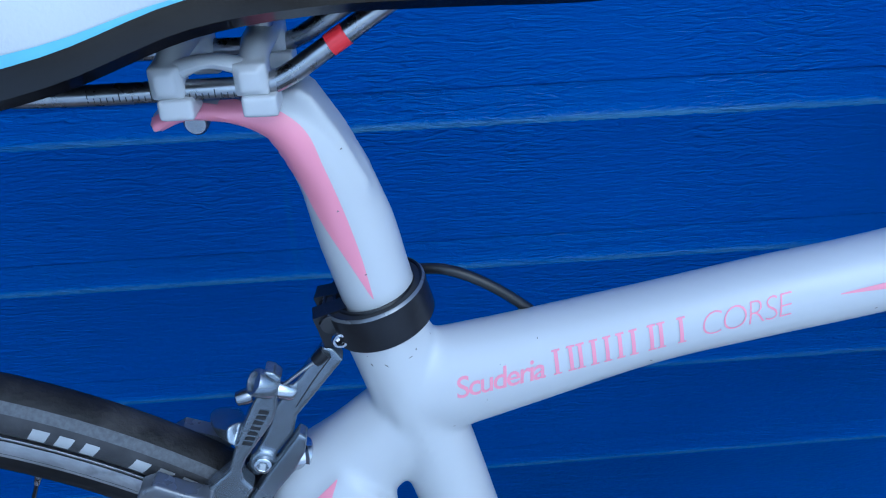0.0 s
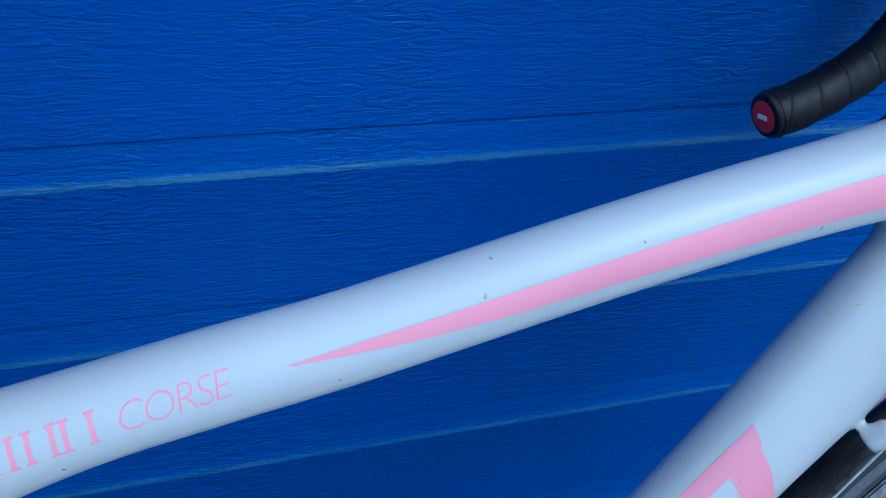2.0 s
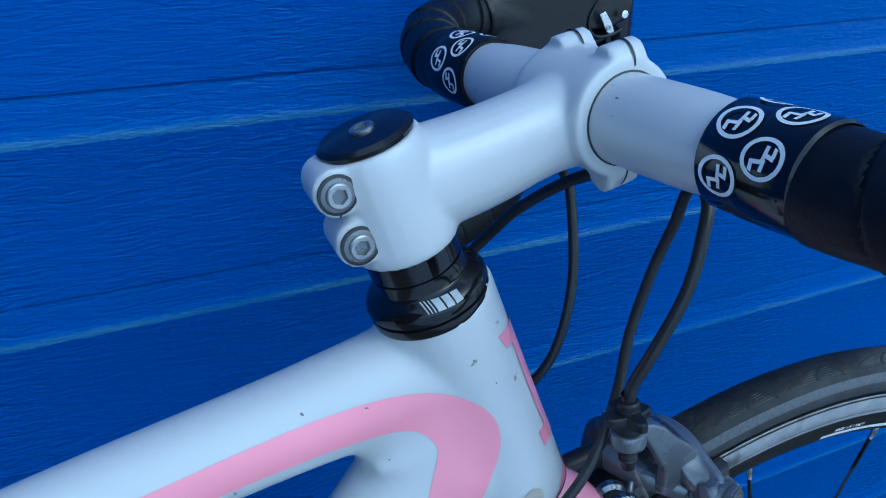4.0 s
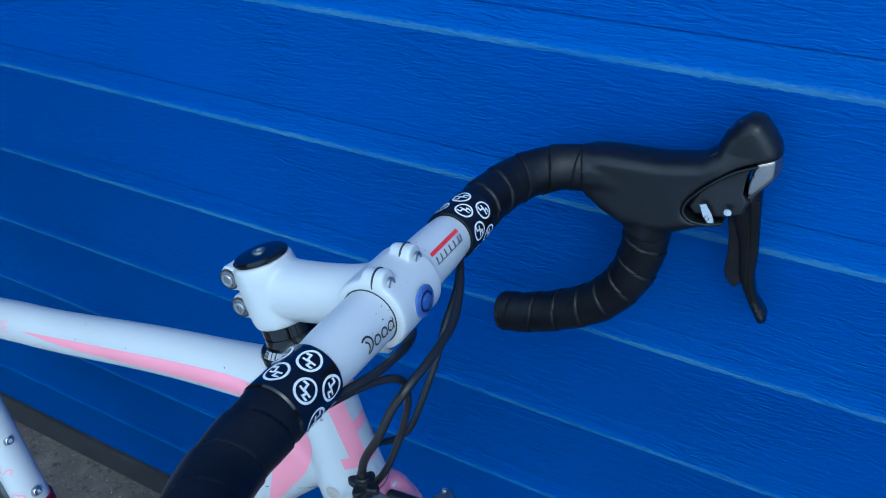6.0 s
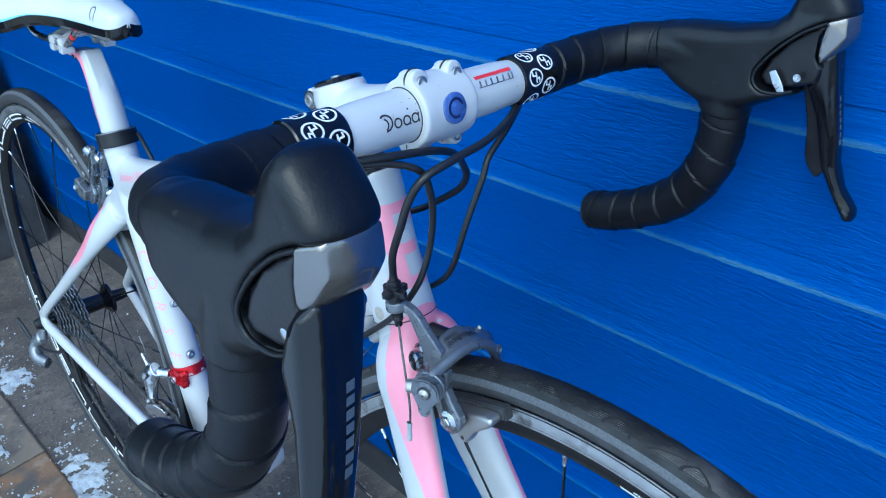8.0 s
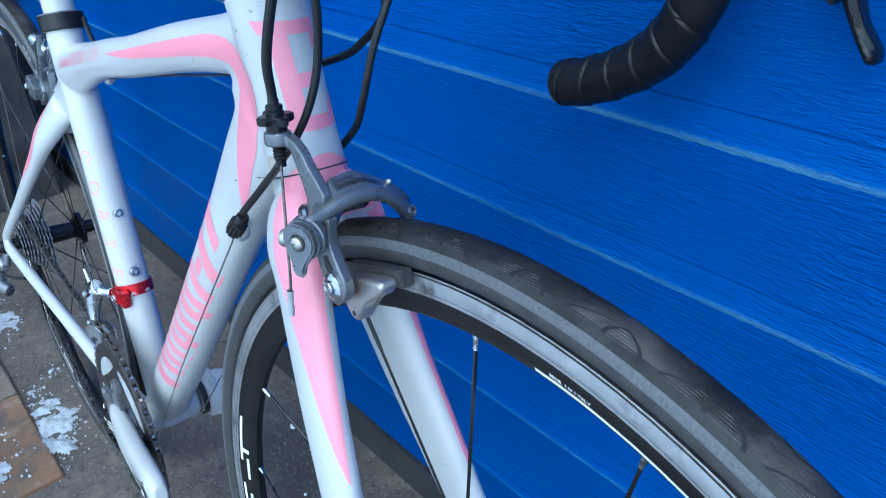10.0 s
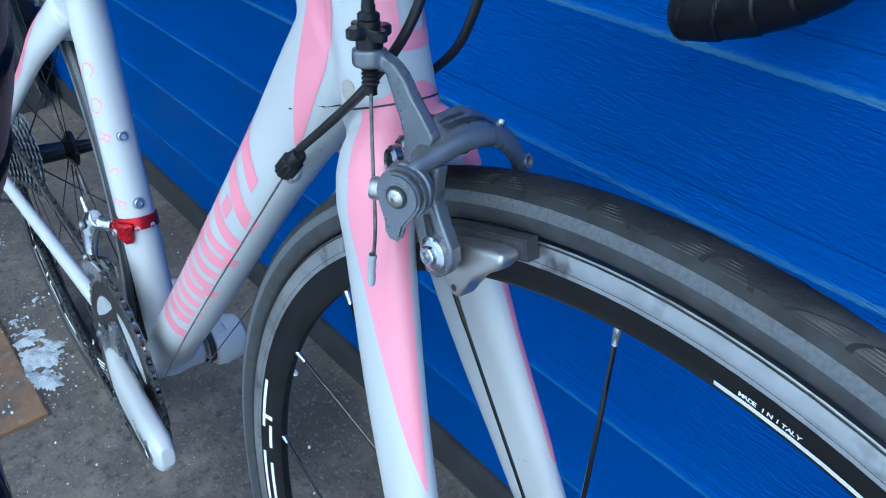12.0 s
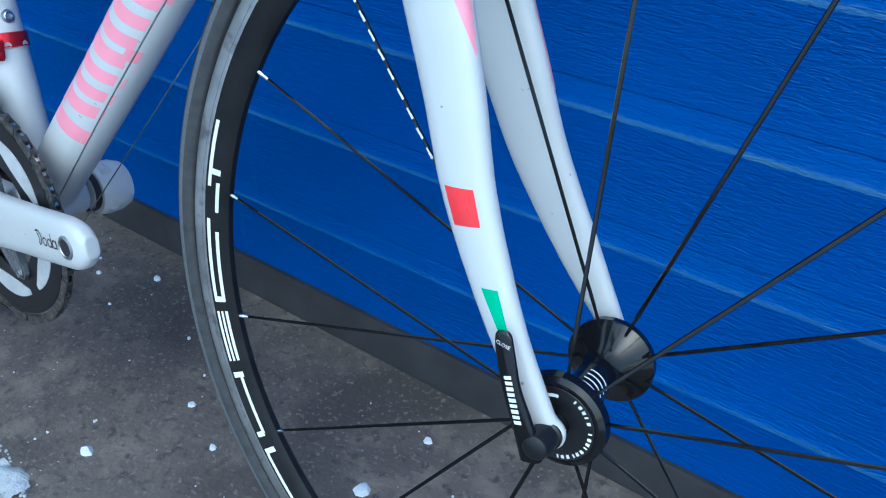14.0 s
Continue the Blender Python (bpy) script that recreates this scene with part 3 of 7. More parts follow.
collar = part("seat_collar", placed(bm, FR), BLACK, bike, "scuffed black seat clamp collar", angle=35)
# the recess is a flat dark disc, its shade put in as colour
part("bolt_recess", placed(turned([(0.0042, 0.0), (0.0042, 0.0004), (0.0036, 0.0005), (0, 0.0003)], (-0.6915, -0.0133, 0.6815), (0.12, -1, 0.0), 24), FR), INKANDGAP, collar)
part("bolt", placed(bolt((-0.6885, -0.0142, 0.6755), (0.22, -1, 0.0), 0.0036, 0.0026), FR), SILVER, collar)
part("chipped_edge", placed(turned([(0.02215, 0.0149), (0.0217, 0.0158), (0.0213, 0.0161)], (-0.6708, 0, 0.6740), SAX, 64), FR), ALLOY, collar, "bare worn collar edge")
part("collar_gap", placed(turned([(0.0201, 0.01535), (0.0177, 0.01535)], (-0.6708, 0, 0.6740), SAX, 48), FR), INKANDGAP, collar)


def post_skin():
    t = [loft([(-0.6610, 0, 0.64, 0.0152, 0.0152), (-0.6733, 0, 0.692, 0.0155, 0.0155), (-0.6785, 0, 0.715, 0.0156, 0.0158), (-0.6818, 0, 0.7280, 0.0150, 0.0150), (-0.6852, 0, 0.7400, 0.0145, 0.0138), (-0.6918, 0, 0.7535, 0.0138, 0.0122), (-0.7010, 0, 0.7640, 0.0130, 0.0098), (-0.7150, 0, 0.7682, 0.0122, 0.0054), (-0.7330, 0, 0.7690, 0.0112, 0.0036), (-0.7455, 0, 0.7640, 0.0102, 0.0032)], n=5)]
    t.append(slab([(-0.712, 0.7725), (-0.6930, 0.7768), (-0.6890, 0.7735), (-0.6800, 0.7585), (-0.6712, 0.7400), (-0.6720, 0.7330), (-0.690, 0.735)], -0.0098, 0.0098, 0))
    return melted(t, 0.0013, 12)


post_mesh = post_skin()
post_tree = tree_of(post_mesh)
post = part("seatpost", moved(post_mesh, FR), WHITE, bike, "white carbon seatpost bent back under the saddle")
decal("pink_stripe", ribbon([(-0.6737, 0.6940, 0.0002), (-0.6796, 0.7127, 0.0029), (-0.6862, 0.7299, 0.0051), (-0.6925, 0.7462, 0.0062), (-0.7000, 0.7575, 0.0092), (-0.7110, 0.7650, 0.0085), (-0.7230, 0.7690, 0.0060), (-0.7350, 0.7688, 0.0052), (-0.7470, 0.7635, 0.0045)], 10), post_tree, RIGHT, PINK, post, "pink flame stripe", FR)


def saddle_clamp(x):
    t = []
    for s in (-1, 1):
        t.append(box((x, 0.0225 * s, 0.7860), (0.0108, 0.0135, 0.0105), 0.002))
        t.append(loft([(x, 0.0225 * s, 0.787, 0.0048, 0.0055), (x + 0.0005, 0.0150 * s, 0.7915, 0.0050, 0.0045), (x + 0.0005, 0.006 * s, 0.7925, 0.0060, 0.0040), (x + 0.0005, 0, 0.7925, 0.0060, 0.0040)], 14, 3, side=(1, 0, 0)))
    return melted(t, 0.001, 5)


for x in (-0.7315, -0.7050):
    ob = part("rail_clamp", moved(saddle_clamp(x), FR), WHITE, post, "chipped white saddle rail clamp")
    for s in (-1, 1):
        part("lower_clamp", moved(melted([box((x + 0.0020, 0.0225 * s, 0.7778), (0.0114, 0.0140, 0.0070))], 0.0009, 5), FR), WHITE, ob)
part("clamp_bridge", placed(loft([(-0.7310, -0.0225, 0.788, 0.004, 0.0035), (-0.7175, -0.0235, 0.7915, 0.0035, 0.0022), (-0.7040, -0.0225, 0.788, 0.004, 0.0035)], 10, 4), FR), WHITE, post)
part("clamp_nut", placed(turned([(0, -0.009), (0.0036, -0.009), (0.0044, -0.008), (0.0044, -0.003), (0.0041, -0.0025), (0.0044, -0.002), (0.0044, 0.009), (0, 0.009)], (-0.7300, 0, 0.7655), (0, 1, 0), 20), FR), DIRTYMETAL, post)
for x in (-0.7308, -0.7043):
    part("bolt", placed(bolt((x, 0.0, 0.7955), (0, 0, 1), 0.0042, 0.0026), FR), STEEL, post)

# saddle
saddle_rows = [  # x, half width, top, edge height
    (-0.84, 0.060, 0.832, 0.800), (-0.82, 0.066, 0.838, 0.795), (-0.79, 0.070, 0.839, 0.791), (-0.75, 0.066, 0.837, 0.797), (-0.715, 0.051, 0.835, 0.806), (-0.68, 0.036, 0.832, 0.807), (-0.64, 0.026, 0.830, 0.805), (-0.605, 0.0195, 0.826, 0.803), (-0.588, 0.016, 0.822, 0.803), (-0.581, 0.009, 0.817, 0.8045), (-0.5785, 0.0008, 0.8095, 0.8075)]
ss = [s + np.array((0.001, 0, 0.007, 0.007)) for s in spline(saddle_rows, 5)]
bm, bm2, bm3 = bmesh.new(), bmesh.new(), bmesh.new()


def saddle_section(s, lo, hi, n, out=0.0):
    """Points across the saddle's shell from edge to edge."""
    x, w, top, edge = s
    res = []
    for k in range(n + 1):
        a = math.pi * (lo + (hi - lo) * k / n)
        res.append((x, -(w + out) * math.copysign(abs(math.cos(a)) ** 0.75, math.cos(a)), edge + (top - edge + out) * abs(math.sin(a)) ** 0.7))
    return res


def skin(target, rows, close=True):
    prev = None
    for r in rows:
        cur = [target.verts.new(p) for p in r]
        if prev:
            for k in range(len(cur) - 1):
                target.faces.new((prev[k], prev[k + 1], cur[k + 1], cur[k]))
        prev = cur


skin(bm, [saddle_section(s, 0.0, 1.0, 24) for s in ss])
saddle = part("saddle", placed(bm, FR), SADDLE, bike, "white racing saddle with cyan line and black edge", angle=70)
skin(bm2, [saddle_section(s, 0.004, 0.022, 4, 0.0006) for s in ss[:-6]])
part("trim_line", placed(bm2, FR), CYAN, saddle, "cyan trim line")
rim = []
for s in ss:
    x, w, top, edge = s
    rim.append([(x, -w - 0.0006, edge + 0.0035), (x, -w - 0.0012, edge - 0.004), (x, -w + 0.003, edge - 0.0075), (x, -w * 0.55, edge - 0.001), (x, 0, edge + 0.003), (x, w * 0.55, edge - 0.001), (x, w - 0.003, edge - 0.0075), (x, w + 0.0012, edge - 0.004), (x, w + 0.0006, edge + 0.0035)])
skin(bm3, rim)
part("base", placed(bm3, FR), GLOSS, saddle, "black saddle base and edge")
for s in (-1, 1):
    r = part("rail", placed(tube([(-0.7990, 0.03 * s, 0.800), (-0.7870, 0.027 * s, 0.786), (-0.7720, 0.0230 * s, 0.7822), (-0.7240, 0.0225 * s, 0.7822), (-0.7040, 0.0225 * s, 0.7826), (-0.6940, 0.0222 * s, 0.7855), (-0.6790, 0.0212 * s, 0.7945), (-0.6610, 0.0185 * s, 0.8055), (-0.6410, 0.015 * s, 0.817)], 0.0035, 14, 5), FR), DIRTYMETAL, saddle, "brushed metal saddle rail")
    if s < 0:
        part("red_band", placed(tube([(-0.6798, -0.0212, 0.7940), (-0.6742, -0.0207, 0.7974)], 0.0037, 14, 3), FR), RED, r, "red band")
bm = ring_bars(0.004, 0.003, 0, 6.2832, 0, 24)
placed(bm, Matrix.Translation((-0.603, 0, 0.9)) @ Matrix.Rotation(radians(90), 4, "X"))
decal("ring_mark", bm, tree_of(saddle.data), (0, 0, -1), INKANDGAP, saddle, "dark ring mark")


bm = bmesh.new()
for k in range(26):
    h = 0.0016 if k % 5 else 0.0028
    x = -0.757 + 0.0020 * k
    box((x, -0.0258, 0.7806 + h / 2), (0.00035, 0.0004, h), 0, bm)
tagged(part("scale_marks", placed(bm, FR), INKANDGAP, saddle), "fine dark scale on the rail", kind="stuff")


def scuff(x, z, dx, dz, w, tree, parent, material, place=None, way=RIGHT):
    """A small scratch or chip in the paint."""
    decal("scuff", ribbon([(x, z, w * 0.3), (x + dx * 0.5, z + dz * 0.5 + w * 0.4, w), (x + dx, z + dz, w * 0.2)], 4, 2), tree, way, material, parent, "", place, lift=0.0003)


CHIP = mat("chipped_paint", (0.16, 0.15, 0.14), 0.6, vary=0.4, scale=300)
random.seed(21)
for k in range(7):
    scuff(-0.686 + 0.006 * k + random.uniform(-0.003, 0.003), 0.6655 + random.uniform(-0.005, 0.003), random.uniform(-0.002, 0.003), random.uniform(-0.0015, 0.0015), random.uniform(0.0001, 0.00035), frame_tree, frm, CHIP, FR)
for x, z in ((-0.6079, 0.6674), (-0.561, 0.6565), (-0.54, 0.655), (-0.47, 0.676), (-0.36, 0.716), (-0.262, 0.738), (-0.24, 0.736), (-0.231, 0.71), (-0.32, 0.571), (-0.365, 0.52), (-0.43, 0.44), (-0.19, 0.735), (-0.30, 0.60)):
    scuff(x, z, random.uniform(-0.0016, 0.0018), random.uniform(-0.001, 0.001), random.uniform(0.0002, 0.0005), frame_tree, frm, CHIP, FR)
for x, z in ((-0.681, 0.754), (-0.676, 0.705), (-0.684, 0.732)):
    scuff(x, z, 0.0008, 0.0004, 0.0003, post_tree, post, CHIP, FR)


# wheels
def ring(profile, mats, seg=144):
    """A closed section of (radius, y, material) turned round the wheel's axis."""
    bm = bmesh.new()
    n = len(profile)
    rings = [[bm.verts.new((r * math.cos(2 * math.pi * k / seg), y, r * math.sin(2 * math.pi * k / seg))) for r, y, _ in profile] for k in range(seg)]
    for k in range(seg):
        a, b = rings[k], rings[(k + 1) % seg]
        for i in range(n):
            j = (i + 1) % n
            f = bm.faces.new((a[i], a[j], b[j], b[i]))
            f.material_index = profile[i][2]
    return bm


def tyre_profile(t0=58, t1=88):
    out = []
    for d in range(-128, 129, 8):
        a = radians(d)
        m = 0 if abs(d + 4) < 37 else 3 if abs(d + 4) < t0 else 1 if abs(d + 4) < t1 else 2
        out.append((0.3261 + 0.0124 * math.cos(a), 0.0125 * math.sin(a), m))
    out.append((0.318, 0.006, 2))
    out.append((0.318, -0.006, 2))
    return out


def rim_profile(depth):
    h = 0.3165 - depth
    half = [(0.3165, 0.0098, 0), (0.3155, 0.0103, 0), (0.3052, 0.0099, 1), (0.3045, 0.0094, 1), (h + 0.009, 0.0072, 1), (h + 0.003, 0.0048, 1), (h + 0.0004, 0.0022, 1)]
    other = [(r, -y, half[max(i - 1, 0)][2]) for i, (r, y, m) in enumerate(half)]
    return half + other[::-1] + [(0.312, -0.006, 0), (0.312, 0.006, 0)]


def wheel(name, centre, turn, spokes, flange, flange_r, depth, blade, label, first_angle):
    m0 = Matrix.Translation(centre) @ turn
    r = part(name, placed(ring(rim_profile(depth), 0), m0), [TRACK, RIMBLACK], bike, label, angle=30)
    part("tyre", placed(ring(tyre_profile(*((66, 88) if name == "front_wheel" else (40, 68))), 0), m0), [TREAD, GREYBAND, SIDEWALL, SHOULDER], r, "worn black road tyre with a grey band", angle=50)
    for q in (-1, 1):
        for r0, w in ((0.3161, 0.0009), (0.3078, 0.00025)):
            part("wear_line", placed(ring_bars(r0, r0 - w, 0, 2 * math.pi, q * 0.0106, 120), m0), SHOULDER, r)
    inner = 0.3165 - depth
    for k in range(spokes):
        a = first_angle + 2 * math.pi * k / spokes
        s = -1 if k % 2 == 0 else 1
        top = Vector((inner * math.cos(a), 0, inner * math.sin(a)))
        foot = Vector((flange_r * math.cos(a), flange * s, flange_r * math.sin(a)))
        w = (top - foot).normalized()
        u = w.cross(Vector((0, 1, 0))).normalized()
        v = w.cross(u)
        bm = bmesh.new()
        rows = []
        for d, hw, ht in ((0, 0.0010, 0.0010), (0.012, 0.0010, 0.0010), (0.02, blade, 0.00055), (0.235 if depth < 0.03 else 0.22, blade, 0.00055), (0.242 if depth < 0.03 else 0.23, 0.0010, 0.0010), ((top - foot).length + 0.002, 0.0010, 0.0010)):
            p = foot + w * d
            rows.append([bm.verts.new(p + u * (c * hw) + v * (e * ht)) for c, e in ((-1, 0), (-0.6, -1), (0.6, -1), (1, 0), (0.6, 1), (-0.6, 1))])
        for p, q in zip(rows, rows[1:]):
            for i in range(6):
                bm.faces.new((p[i], p[(i + 1) % 6], q[(i + 1) % 6], q[i]))
        part("spoke", placed(bm, m0), GLOSS, r)
        part("nipple", placed(turned([(0.0019, 0.001), (0.0019, -0.003), (0.0016, -0.0035), (0.0015, -0.0080), (0, -0.0080)], top, w, 10), m0), SILVER, r)
    return r, m0


def tread_cuts(hatch):
    """Slanted cuts in groups along both shoulders of the tyre."""
    vs, fs = [], []

    def at(a, d):
        c = radians(d)
        r = 0.3261 + (0.0124 + 0.00012) * math.cos(c)
        return (r * math.cos(radians(a)), 0.01262 * math.sin(c), r * math.sin(radians(a)))

    def line(p, q, e, f, w, n=6, bow=0.0):
        for k in range(n):
            for i in (k, k + 1):
                u = i / n
                for d in (-w, w):
                    vs.append(at(p + (q - p) * u + bow * math.sin(math.pi * u) + d, s * (e + (f - e) * u)))
            m = len(vs)
            fs.append((m - 4, m - 3, m - 1, m - 2))

    for g in range(44):
        for s in (-1, 1):
            a0 = g * 360 / 44 + (0 if s > 0 else 4.1) + random.uniform(-0.2, 0.2)
            if not hatch:
                line(a0, a0 + 2.0, 50, 13, 0.19, 8, -0.5)
                line(a0 + 2.0, a0 + 3.1, 16, 46, 0.19, 8, 0.35)
                line(a0 + 3.0, a0 + 6.6, 15, 44, 0.19, 8, 0.7)
            for j in range(5 if hatch else 0):
                d = 21 + 5.6 * j
                line(a0 + 1.6 - 0.30 * j, a0 + 2.0 + 0.16 * j, d, d + 1.2, 0.34, 1)
                line(a0 + 3.3 + 0.16 * j, a0 + 3.9 + 0.48 * j, d, d + 1.2, 0.30, 1)
    me = bpy.data.meshes.new("m")
    me.from_pydata(vs, [], fs)
    return me


random.seed(11)
FHUB, RHUB = (0, 0, 0.3385), (-0.965, 0, 0.3385)
NOTURN = Matrix.Identity(4)
front, FM0 = wheel("front_wheel", FHUB, NOTURN, 18, 0.0325, 0.022, 0.028, 0.0013, "front wheel with bladed black spokes and bare braking track", radians(174.9))
rear, RM0 = wheel("rear_wheel", (0, 0, 0), NOTURN, 20, 0.028, 0.022, 0.028, 0.0012, "rear wheel with black spokes and white marks", radians(10))
RM0 = Matrix.Translation(FR @ Vector(RHUB)) @ pose(0, 0, 0, 0, 0, -2.4)
for ob in rear.children_recursive + [rear]:
    ob.data.transform(RM0)
dust = part("tread_dust", moved(tread_cuts(True), FM0), mat("dusty_sipes", (0.13, 0.125, 0.118), 0.8, vary=0.5, scale=90), [o for o in front.children if o.name.startswith("tyre")][0])
tagged(dust, "dust caught in the tread's fine slots", kind="stuff")
cuts = part("tread_pattern", moved(tread_cuts(False), FM0), CUT, [o for o in front.children if o.name.startswith("tyre")][0])
tagged(cuts, "fine slanted cuts in the tread", kind="stuff")
# front hub
hub = part("hub", placed(turned([(0, -0.0475), (0.0075, -0.0475), (0.0078, -0.0415), (0.0245, -0.041), (0.0275, -0.039), (0.0278, -0.033), (0.026, -0.031), (0.0165, -0.027), (0.0112, -0.02), (0.0108, 0.018), (0.0155, 0.026), (0.0262, 0.0335), (0.0278, 0.035), (0.0275, 0.040), (0.024, 0.0415), (0.0078, 0.042), (0.0075, 0.0475), (0, 0.0475)], (0, 0, 0), (0, 1, 0), 48), FM0), GLOSS, front, "black hub with white marks", angle=30)
for yy in (-0.012, -0.0075, -0.003, 0.0015):
    bm = bmesh.new()
    prev = None
    for k in range(13):
        a = radians(10 + 85 * k / 12)
        cur = [bm.verts.new((0.01125 * math.cos(a), yy + d, 0.01125 * math.sin(a))) for d in (0, 0.0012)]
        if prev:
            bm.faces.new((*prev, *cur[::-1]))
        prev = cur
    part("mark", placed(bm, FM0), WHITEINK, hub)
part("hub_disc", placed(turned([(0.0225, -0.0416), (0.0222, -0.0419), (0.008, -0.0419)], (0, 0, 0), (0, 1, 0), 40), FM0), BLACK, hub)
for k in range(16):
    if k != 5:
        a0 = 68 - 9.4 * k
        part("mark", placed(ring_bars(0.0212, 0.0190, radians(a0), radians(a0 - (5.5 if k % 3 else 3.0)), -0.0422, 3), FM0), WHITEINK, hub)
part("mark", placed(ring_bars(0.0185, 0.0165, radians(95), radians(125), -0.0422, 5), FM0), WHITEINK, hub)
# quick release and hub axle
lever = part("quick_release", placed(loft([(-0.0015, -0.0635, -0.011, 0.0030, 0.0062), (-0.0075, -0.0655, 0.006, 0.0030, 0.0062), (-0.0180, -0.067, 0.028, 0.0025, 0.0053), (-0.0255, -0.0668, 0.048, 0.0021, 0.0052), (-0.0278, -0.0666, 0.0560, 0.0018, 0.0046), (-0.0284, -0.0665, 0.0585, 0.0012, 0.0030)], 14, 5, power=3), FM0), GLOSS, front, "black quick release lever")
part("cam_end", placed(turned([(0, -0.069), (0.0050, -0.069), (0.0072, -0.0675), (0.0080, -0.0645), (0.0080, -0.055), (0.0092, -0.054), (0.0092, -0.051), (0, -0.051)], (0, 0, 0), (0, 1, 0), 28), FM0), BLACK, lever)
part("nut", placed(turned([(0, 0.064), (0.006, 0.064), (0.0085, 0.06), (0.009, 0.0515), (0, 0.0515)], (0, 0, 0), (0, 1, 0), 24), FM0), BLACK, front)
bm = placed(text_mesh("CLOSE", 0.0028), Matrix.Translation((-0.0308, 0, 0.0520)) @ Matrix.Rotation(radians(8), 4, "Y"))
decal("lettering", placed(bm, FM0), tree_of(lever.data), RIGHT, WHITEINK, lever, "white lettering CLOSE")
bm = placed(bars([0.0022, 0.002, 0.0024, 0.002, 0.0022, 0.002, 0.0022, 0.002, 0.002], 0.0042, 0.0011), Matrix.Translation((-0.0085, 0, 0.0115)) @ Matrix.Rotation(radians(-112), 4, "Y"))
decal("writing", placed(bm, FM0), tree_of(lever.data), RIGHT, WHITEINK, lever)

def flat_quads(quads):
    bm = bmesh.new()
    for q in quads:
        bm.faces.new([bm.verts.new((x, 0, z)) for x, z in q])
    return bm


# plain white marks along one spoke
for k in range(11):
    a = radians(134.9)
    rr = 0.258 - 0.0125 * k
    q = (rr - 0.022) / (0.2885 - 0.022)
    bm = flat_quads([((-0.0009, 0), (0.0009, 0), (0.0009, 0.007), (-0.0004, 0.007))])
    placed(bm, FM0 @ Matrix.Rotation(math.pi / 2 - a, 4, "Y") @ Matrix.Translation((0, -(1 - q) * 0.0325 - 0.0009, rr)))
    part("spoke_mark", bm, WHITEINK, front)
# white marks on the front rim: plain strokes
RIMTREE = tree_of(front.data)


def rim_mark(parent, m0, a0, a1, r0, r1, tree):
    bm = ring_bars(r0, r1, radians(a0), radians(a1), 0, 10)
    placed(bm, m0)
    return decal("mark", bm, tree, (m0.to_3x3() @ Vector((0, 1, 0))), WHITEINK, parent, "", lift=0.0003)


def rim_marks(parent, m0, starts, tree, grow=1.94):
    for a in starts:
        for d0, d1, r0, r1 in ((-2.4, 2.8, 0.3037, 0.3012), (1.0, 2.2, 0.3012, 0.2950), (2.4, 4.8, 0.2975, 0.2950), (5.4, 12.2, 0.3037, 0.3012), (6.4, 12.2, 0.2975, 0.2950), (11.6, 12.4, 0.3030, 0.2960),
                               (13.0, 17.2, 0.3037, 0.3018), (13.0, 17.2, 0.3004, 0.2986), (13.0, 17.2, 0.2972, 0.2950), (17.9, 18.9, 0.3037, 0.2955), (18.3, 23.6, 0.2990, 0.2966), (23.2, 24.0, 0.3037, 0.2975), (24.6, 25.6, 0.3037, 0.2950), (25.0, 29.5, 0.3037, 0.3014)):
            if d1 - d0 < 1.4:
                d0, d1 = (d0 + d1) / 2 * grow - 0.45, (d0 + d1) / 2 * grow + 0.45
            else:
                d0, d1 = d0 * grow, d1 * grow
            rim_mark(parent, m0, a + d0, a + d1, r0, r1, tree)


rim_marks(front, FM0, (168.6,), RIMTREE)
rim_mark(front, FM0, 60, 86.3, 0.2955, 0.2932, RIMTREE)
rim_mark(front, FM0, 48, 58, 0.3035, 0.2960, RIMTREE)
for k, ch in enumerate("MADE IN ITALY"):
    if ch != " ":
        bm = placed(text_mesh(ch, 0.0029, 0, 0.0001), Matrix.Rotation(radians(-(84.4 - 0.34 * k) + 90), 4, "Y") @ Matrix.Translation((-0.0008, 0, 0.2966)))
        decal("letter", placed(bm, FM0), RIMTREE, RIGHT, WHITEINK, front)
REARTREE = tree_of(rear.data)
rim_marks(rear, RM0, (196.0, 262.0, 88.0), REARTREE)

# rear hub and sprockets
part("hub", placed(turned([(0, -0.062), (0.008, -0.062), (0.009, -0.052), (0.0125, -0.05), (0.0125, -0.022), (0.022, -0.021), (0.0255, -0.019), (0.0255, -0.016), (0.013, -0.008), (0.012, 0.022), (0.016, 0.026), (0.0238, 0.031), (0.0238, 0.036), (0.01, 0.040), (0.008, 0.062), (0, 0.062)], (0, 0, 0), (0, 1, 0), 40), RM0), GLOSS, rear, "black rear hub", angle=30)


def toothed(r, teeth, y0, y1, inner, bm=None):
    """A sprocket or chainring about the y axis."""
    bm = bm or bmesh.new()
    n = teeth * 4
    loops = []
    for y in (y0, y1):
        o, i = [], []
        for k in range(n):
            a = 2 * math.pi * k / n
            rr = r + (0.0022 if k % 4 in (1, 2) else -0.0018)
            o.append(bm.verts.new((rr * math.cos(a), y, rr * math.sin(a))))
            i.append(bm.verts.new((inner * math.cos(a), y, inner * math.sin(a))))
        loops.append((o, i))
    (o0, i0), (o1, i1) = loops
    for k in range(n):
        j = (k + 1) % n
        for q in ((o0[k], o0[j], o1[j], o1[k]), (i0[j], i0[k], i1[k], i1[j]), (o0[j], o0[k], i0[k], i0[j]), (o1[k], o1[j], i1[j], i1[k])):
            bm.faces.new(q)
    return bm


